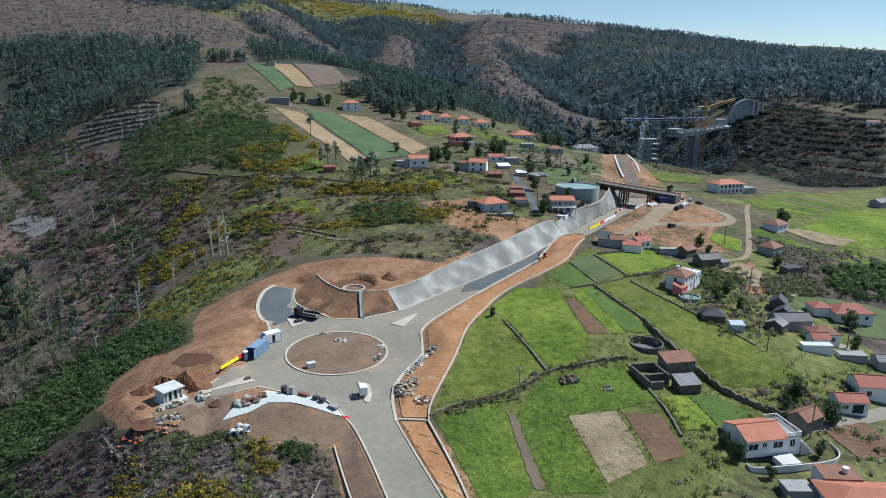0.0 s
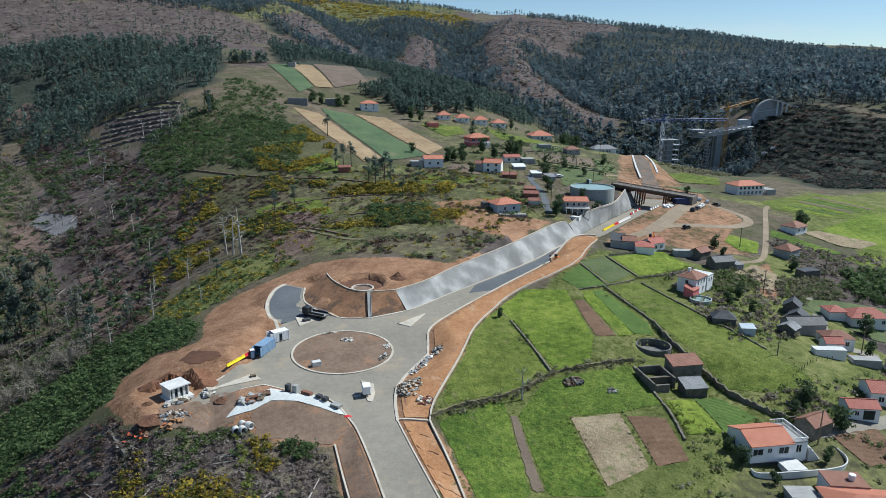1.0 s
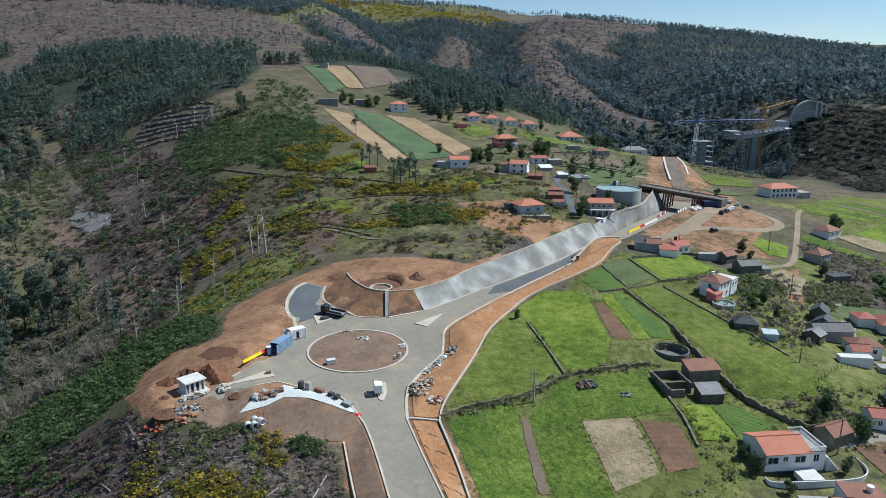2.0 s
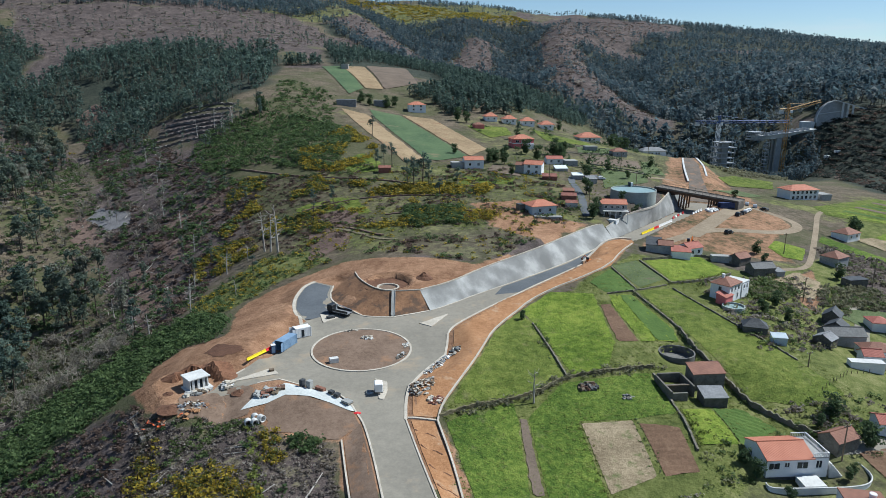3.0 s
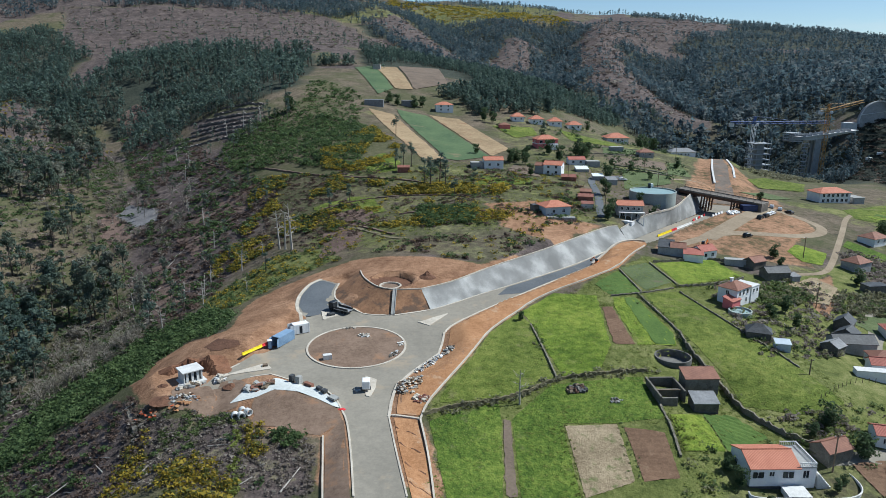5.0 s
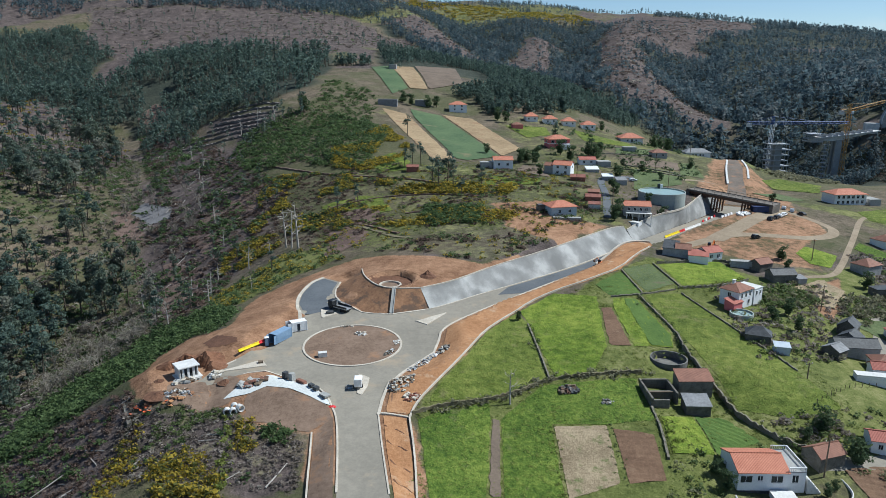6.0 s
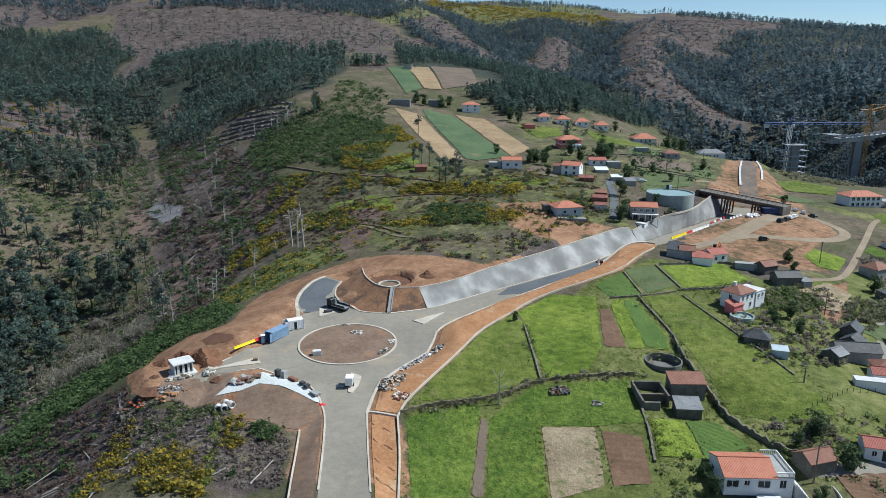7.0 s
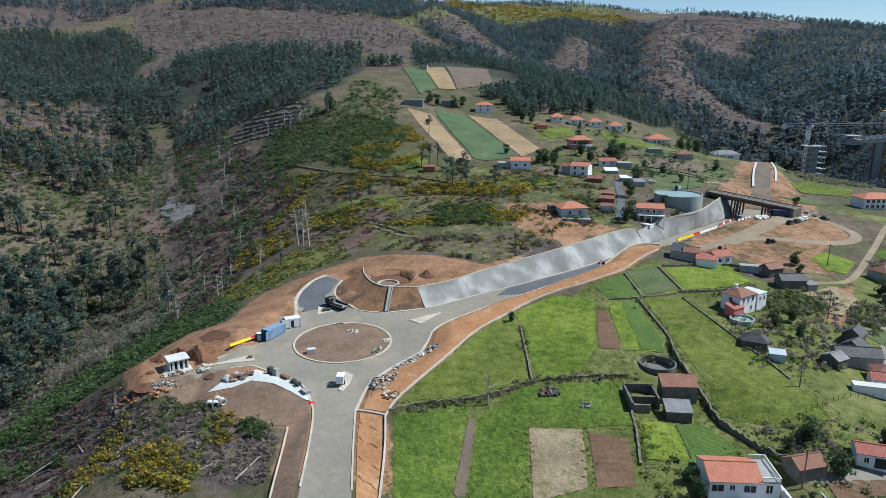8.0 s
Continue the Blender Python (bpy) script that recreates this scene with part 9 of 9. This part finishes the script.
for n, zone, count, forms, high, mats, lab, wide in (
    (1, "shrub_strip", 1450, bushes, 1.7, SHRUB, "band of dark green shrubs below the roundabout", 1.35),
    (2, "slope_fore", 130, bushes, 1.4, SHRUB, "low green shrubs on the near slope", 1.3),
    (3, "slope_fore", 620, low_bush, 0.9, BROWN, "dry brushwood on the near slope", 1.6),
    (4, "gorse_low", 115, bushes, 1.35, GORSE, "gorse bushes in yellow flower", 1.25),
    (39, "gorse_column", 34, bushes, 1.25, GORSE, "row of gorse bushes in yellow flower", 1.15),
    (40, "gorse_edge", 62, bushes, 1.3, GORSE, "gorse bushes on the edge of the slope", 1.2),
    (41, "green_lane", 60, low_bush, 0.9, TUFT, "rank green grass on an old path", 1.3),
    (42, "green_clump", 34, bushes, 1.3, SHRUB, "dark green shrubs beside the kerb", 1.2),
    (43, "fore_scrub", 240, low_bush, 0.7, HEDGE, "low green bramble on the near spur", 1.5),
    (5, "fore_scrub", 18, bushes, 1.1, SHRUB, "green shrubs among gorse", 1.2),
    (6, "fore_scrub", 800, low_bush, 0.7, DRY, "grey dry scrub among gorse", 1.5),
    (7, "gully", 1900, low_bush, 1.4, BROWN, "grey-brown brushwood on the felled gully slope", 1.7),
    (8, "gully", 430, bushes, 1.9, SHRUB, "dark shrubs along the gully", 1.5),
    (48, "green_scrub", 110, bushes, 2.4, GARDEN, "dark clumps of bush among green scrub", 1.4),
    (49, "gully", 200, bushes, 2.3, GARDEN, "dark clumps of bush along the gully", 1.5),
    (52, "meadow_upper", 700, low_bush, 1.3, BROWN, "dry brown brush on the meadow", 1.6),
    (9, "green_scrub", 1500, bushes, 1.9, SHRUB, "dense green scrub on the hillside", 1.4),
    (10, "gorse_mid", 650, bushes, 1.7, GORSE, "broad patch of flowering gorse", 1.5),
    (11, "gorse_band", 380, bushes, 2.0, GORSE, "band of flowering gorse", 1.5),
    (12, "gorse_slope", 420, bushes, 1.5, GORSE, "flowering gorse down the slope", 1.5),
    (13, "gorse_knoll", 260, bushes, 1.5, GORSE, "flowering gorse on the knoll", 1.5),
    (14, "shrub_knoll", 170, bushes, 2.0, SHRUB, "dark green thicket on the knoll", 1.4),
    (44, "villa_hedge", 120, bushes, 1.7, HEDGE, "dense green garden thicket beside the villa", 1.3),
    (45, "corner_thicket", 50, low_bush, 1.1, DRY, "brambles and dead wood inside a walled garden", 1.3),
    (47, "corner_thicket", 22, bushes, 1.0, HEDGE, "green shrubs inside a walled garden", 1.3),
    (46, "reed_edge", 160, low_bush, 2.0, REED, "pale dry scrub along the upper road", 1.4),
    (15, "bush_right", 90, bushes, 1.4, HEDGE, "hedges and garden shrubs round the villa", 1.3),
    (16, "bush_right", 260, low_bush, 1.5, DRY, "bare grey bushes round the villa", 1.2),
    (17, "thicket_right", 190, bushes, 2.6, SHRUB, "dark reed and shrub thicket", 1.2),
    (53, "reed_bed", 230, low_bush, 2.0, REED, "pale grey-green reed bed", 0.8),
    (54, "reed_bed", 90, bushes, 1.3, HEDGE, "green shrubs along the reed bed", 1.2),
    (55, "valley_scrub", 240, low_bush, 1.5, DRY, "bare grey bushes on the valley terraces", 1.4),
    (56, "valley_scrub", 90, bushes, 1.3, HEDGE, "low green shrubs on the valley terraces", 1.4),
    (18, "ravine_wood", 2000, bushes, 1.7, SHRUB, "undergrowth of shrubs in the ravine", 1.6),
    (19, "ravine_wood", 1500, low_bush, 1.8, DRY, "grey brushwood in the ravine", 1.7),
    (20, "heath_far", 500, bushes, 1.8, GORSE, "gorse on the heath beyond the ravine", 1.6),
    (21, "right_terraces", 700, low_bush, 2.0, BROWN, "dead vines along the terraces", 1.8),
    (22, "right_terraces", 2600, low_bush, 2.5, DARK, "rows of dark shrubs along the terraces", 1.8),
    (23, "meadow_upper", 330, bushes, 1.2, GORSE, "gorse scattered over the meadow", 1.5),
    (24, "meadow_upper", 300, bushes, 1.4, SHRUB, "low shrubs scattered over the meadow", 1.5),
    (26, "knoll_west", 420, bushes, 1.5, GORSE, "gorse and heather on the knoll", 1.5),
    (27, "knoll_west", 320, bushes, 1.4, SHRUB, "green shrubs on the knoll", 1.5),
    (28, "knoll_west", 800, low_bush, 1.1, BROWN, "brown brushwood on the knoll", 1.6),
    (29, "upper_heath", 260, bushes, 1.8, SHRUB, "shrubs on the heath below the pines", 1.5),
    (30, "felled", 900, low_bush, 2.6, DRY, "felling waste on the upper slope", 2.0),
    (31, "felled", 200, bushes, 2.0, SHRUB, "low green regrowth on the felled slope", 1.8),
    (32, "heath_mid", 700, low_bush, 4.0, DRY, "pale brush on the far slope", 2.0),
    (57, "spur_brush", 1500, low_bush, 2.6, BROWN, "brown brushwood on the far spurs", 2.0),
    (58, "spur_brush", 700, low_bush, 3.0, FAR_HAZY, "low green regrowth on the far spurs", 1.8),
    (59, "pale_patch", 420, low_bush, 1.9, REED, "pale dry brush at the foot of the slope", 1.3),
    (60, "pale_patch", 90, bushes, 1.8, SHRUB, "green shrubs among pale brush", 1.3),
    (33, "ridge_gorse", 1500, low_bush, 4.5, GORSE, "flowering gorse along the far ridge", 2.4),
    (36, "edge_strip", 150, bushes, 1.2, SHRUB, "green shrubs along the edge of the earthworks", 1.4),
    (37, "edge_strip", 130, bushes, 1.2, GORSE, "gorse along the edge of the earthworks", 1.4),
    (38, "gully", 260, low_bush, 1.6, SHRUB, "green regrowth in the gully", 1.7),
    (34, "garden", 330, bushes, 1.15, HEDGE, "garden shrubs round the white house", 1.3),
    (35, "garden", 160, low_bush, 1.0, DRY, "bare grey bushes round the white house", 1.3),
    (25, "village_green", 230, bushes, 2.0, GARDEN, "garden shrubs and hedges in the village", 1.2),
):
    pz = patchy(14.0 if n < 20 else 25.0, 0.44) if zone in ("gully", "meadow_upper", "gorse_slope", "gorse_band", "gorse_knoll", "heath_far", "village_green", "gorse_mid") else None
    if n in (2, 8, 12, 24, 26, 27, 43, 48, 49, 50, 51, 52):
        pz = patchy(11.0, 0.48)
    if n in (57, 58):
        pz = lambda x, y: spur_share(x, y) + bald(x, y) > 0.35
    if n == 22:
        pz = lambda x, y: np.abs((ground_z(x, y) / 4.0) % 1.0 - 0.5) > 0.26
    x, y = sample(ZONES[zone], count, PRNG, avoid=site + CLEARINGS if zone in ("shrub_strip", "meadow_upper", "fore_scrub", "slope_fore", "gully") else GARDEN_KEEP if zone == "garden" else (), keep=pz)
    thicket("scrub", x, y, forms, high, mats, lab, "shrubs", 0.45, wide, 100 + n)

# grass tufts on the pasture
x, y = sample(ZONES["pasture_right"], 7500, PRNG, avoid=[[(26, 129), (46, 129), (46, 108), (27, 108)], HAUL, [(43.5, 189), (50, 189), (50, 162), (43, 162)]], keep=lambda x, y: (x + 0.0 * y < 92) & (np.hypot(x - 63, y - 118) > 9) & (np.hypot(x - 56, y - 154) > 5))
thicket("grass_tufts", x, y, tuft_form, 0.19, [M["tuft"], M["tuft"]], "tufts of rank grass in the pasture", "grass", 0.5, 3.4, 150)
x, y = sample([(-60, 265), (-20, 240), (60, 272), (100, 345), (60, 400), (-30, 350)], 1500, PRNG)
thicket("grass_tufts", x, y, tuft_form, 0.7, [M["tuft"], M["tuft"]], "tufts of grass on the meadow", "grass", 0.5, 1.6, 151)

# hedges and weeds along the stone walls
for k, line in enumerate(([(0, 133), (17.8, 139.2), (27, 146.3), (37.8, 148.9), (50, 150.5)], [(62, 168), (61.4, 160), (64.6, 149), (65.4, 136.4)], [(73, 205), (86, 211), (98, 219)], [(26, 162), (25, 177)], [(49, 132), (48.4, 120)], [(58.6, 198), (62, 176)], [(72, 200), (84, 160)], [(24.6, 176), (26.4, 150)], [(65.2, 136), (78, 125)], [(50, 196.4), (71, 203.6)], [(60, 200), (57.5, 217)], [(48.2, 148), (47.5, 121)], [(26, 129.6), (26.8, 108)], [(37.6, 129), (37.8, 113)], [(52, 130), (53, 121)], [(66.5, 124), (73, 112), (60, 112)])):
    q = along(line, 0.55)
    x, y = q[:, 0] + PRNG.normal(0, 0.8, len(q)), q[:, 1] + PRNG.normal(0, 0.8, len(q))
    thicket("hedge", x, y, bushes if k < 6 else low_bush, 1.0 if k == 0 else 0.7 if k < 6 else 0.42, REED if k == 0 else HEDGE if k % 2 else TUFT, "uneven hedge along the dark stone wall", "hedge", 0.5, 1.2, 160 + k)


# single trees that stand apart
def single(name, form, mats, label, group):
    wood, leaf = form
    root = thing(name, pose(0, -400, gz(0, -400)), label, "tree", group)
    tr = new("trunk", quad_mesh("trunk", wood, mats[:1], np.zeros(len(wood)), np.full(len(wood), 0.5)))
    tr.parent = root
    if len(leaf):
        cr = new("crown", quad_mesh("crown", leaf, mats[1:], np.zeros(len(leaf)), np.full(len(leaf), 0.4)))
        cr.parent = root
    return root


def plant(protos, places, rng):
    """The first places take the prototypes themselves, the others copies."""
    for k, (x, y, s) in enumerate(places):
        m = at(x, y, rng.uniform(0, 360)) @ Matrix.Diagonal((s * rng.uniform(0.9, 1.1), s * rng.uniform(0.9, 1.1), s, 1))
        p = protos[k % len(protos)]
        if k < len(protos):
            p.matrix_basis = m
        else:
            c = copy_thing(p, m)
            c.matrix_basis = m


trng = random.Random(5)
pines = [single("pine_tree", tree_form("pine", 200 + k, 330, 0.62), PINE, "tall umbrella-crowned pine on the hillside", "pines") for k in range(4)]
plant(pines, [(-8, 318, 1.45), (-4, 322, 1.6), (-1, 316, 1.3), (-11, 324, 1.35), (-23, 352, 1.2), (-19, 354, 1.3), (-27, 350, 1.0), (12, 318, 1.0), (-52, 300, 1.15), (-33, 424, 1.3), (-44, 306, 0.9), (-68, 250, 0.8), (60, 452, 1.2), (3, 300, 0.9), (-110, 470, 1.4), (-118, 500, 1.7)], trng)
rounds = [single("broadleaf_tree", f, GARDEN, "dark green rounded evergreen tree beside houses", "garden trees") for f in round_tree]
plant(rounds, [(61.6, 387, 0.9), (76.5, 396, 1.0), (71.4, 311, 0.85), (65.9, 276.5, 0.7), (35.2, 379, 0.8), (42.8, 387, 0.8), (84.5, 299.5, 0.55), (134.3, 410, 0.7), (89.6, 381, 0.45), (50, 361, 0.55), (81, 131.5, 0.6), (77, 128, 0.35), (58, 404, 0.95), (75, 408, 1.1), (81, 410, 0.9), (68, 281, 0.8), (89, 291, 0.7), (80, 346, 0.75), (33, 374, 0.8), (37, 378, 0.7), (41, 372, 0.75), (41, 344, 0.6), (118.5, 242, 0.55), (116, 231, 0.45), (100, 192, 0.55), (84.5, 122.5, 0.62), (178, 276, 0.8), (181, 283, 0.7), (-28, 534, 1.0), (-22, 540, 0.9), (-41, 532, 0.9), (-48, 538, 1.0), (102, 350, 0.5), (60, 455, 0.7), (97, 368, 0.6), (-112, 486, 1.3), (74.5, 113.4, 0.28), (77, 115.4, 0.25), (93, 186, 0.5), (98, 181, 0.45), (129, 172, 0.7), (119, 158, 0.5), (22, 181, 0.3), (137, 221, 0.6), (60.5, 108.5, 0.3), (56.5, 113.5, 0.42), (55.5, 117, 0.36), (150, 330, 0.5), (15, 392, 0.6), (130, 478, 1.0), (140, 480, 0.9), (101, 520, 0.8), (140, 500, 0.9), (30, 500, 0.9), (24, 506, 1.0), (150, 520, 1.0)], trng)
SNAG = [M["bark_pale"], M["bark_pale"]]
dead = [single("dead_tree", f, SNAG, "bleached dead tree with bare broken limbs", "dead trees") for f in snags]
plant(dead, [(-68, 272, 1.6), (-61.5, 266, 1.9), (-65, 269, 1.5), (-81, 262, 1.1), (-74, 268, 0.7), (-90, 244, 0.9), (-86, 232, 1.0), (-93, 260, 0.8), (-100, 250, 0.9), (-70, 232, 0.6), (-140, 470, 1.3), (-133, 462, 1.2), (-128, 470, 1.3), (-150, 465, 1.1), (-105, 300, 0.8), (-120, 330, 0.9), (-135, 350, 0.8), (-97, 222, 0.9), (-110, 240, 1.0), (-125, 260, 0.9), (17.8, 136.6, 0.8), (-155, 400, 0.9), (-160, 420, 0.9), (-175, 440, 1.0), (-145, 380, 0.8)], trng)
gums = [single("eucalyptus_tree", tree_form("gum", 220 + k, 460, 0.62), GUM, "slender eucalyptus with thin grey-green crown", "ravine trees") for k in range(4)]
x, y = sample(ZONES["ravine_wood"], 75, PRNG, avoid=[PALE_PATCH], keep=patchy(34.0, 0.47))
plant(gums, [(a, b, trng.uniform(1.0, 1.8)) for a, b in zip(x, y)], trng)
rpines = [single("pine_tree", tree_form("pine", 240 + k, 520, 0.65), PINE, "dark pine on the slope of the ravine", "ravine trees") for k in range(4)]
x, y = sample(ZONES["ravine_wood"], 60, PRNG, avoid=[PALE_PATCH], keep=patchy(34.0, 0.47))
plant(rpines, [(a, b, trng.uniform(1.0, 1.7)) for a, b in zip(x, y)], trng)

# fallen trunks left on the felled slopes
for k, (zone, n) in enumerate((("gully", 90), ("ravine_wood", 70), ("felled", 60), ("slope_fore", 20), ("fore_scrub", 5))):
    x, y = sample(ZONES[zone], n, PRNG)
    qs = []
    for a, b in zip(x, y):
        t, l = PRNG.uniform(0, 6.28), PRNG.uniform(2, 7)
        c, d = a + l * math.cos(t), b + l * math.sin(t)
        qs.append(limb((a, b, gz(a, b) + 0.25), (c, d, gz(c, d) + 0.3), 0.17, 0.09, 5))
    qs = np.concatenate(qs)
    tagged(new("fallen_trunks", quad_mesh("fallen_trunks", qs, [M["bark_pale"]], np.zeros(len(qs)), np.full(len(qs), 0.5))), "bleached fallen trunks and felling waste on the slope", "logs", kind="stuff")

# brushwood windrows on the terraced felling area
for k in range(8):
    y0 = 462 + 8.2 * k
    line = smooth_line([(-196 + 6 * k * 0.5, y0 + 14), (-170 + 3 * k, y0 + 4 + 3 * math.sin(k)), (-134 - 1.5 * k * 0.2, y0 - 6)], 1.5)
    band("brushwood_row", line, 2.4, 1.0, M["brush_pile"], wobble=0.5, label="long heap of dark brushwood across the slope", category="brushwood", kind="stuff")
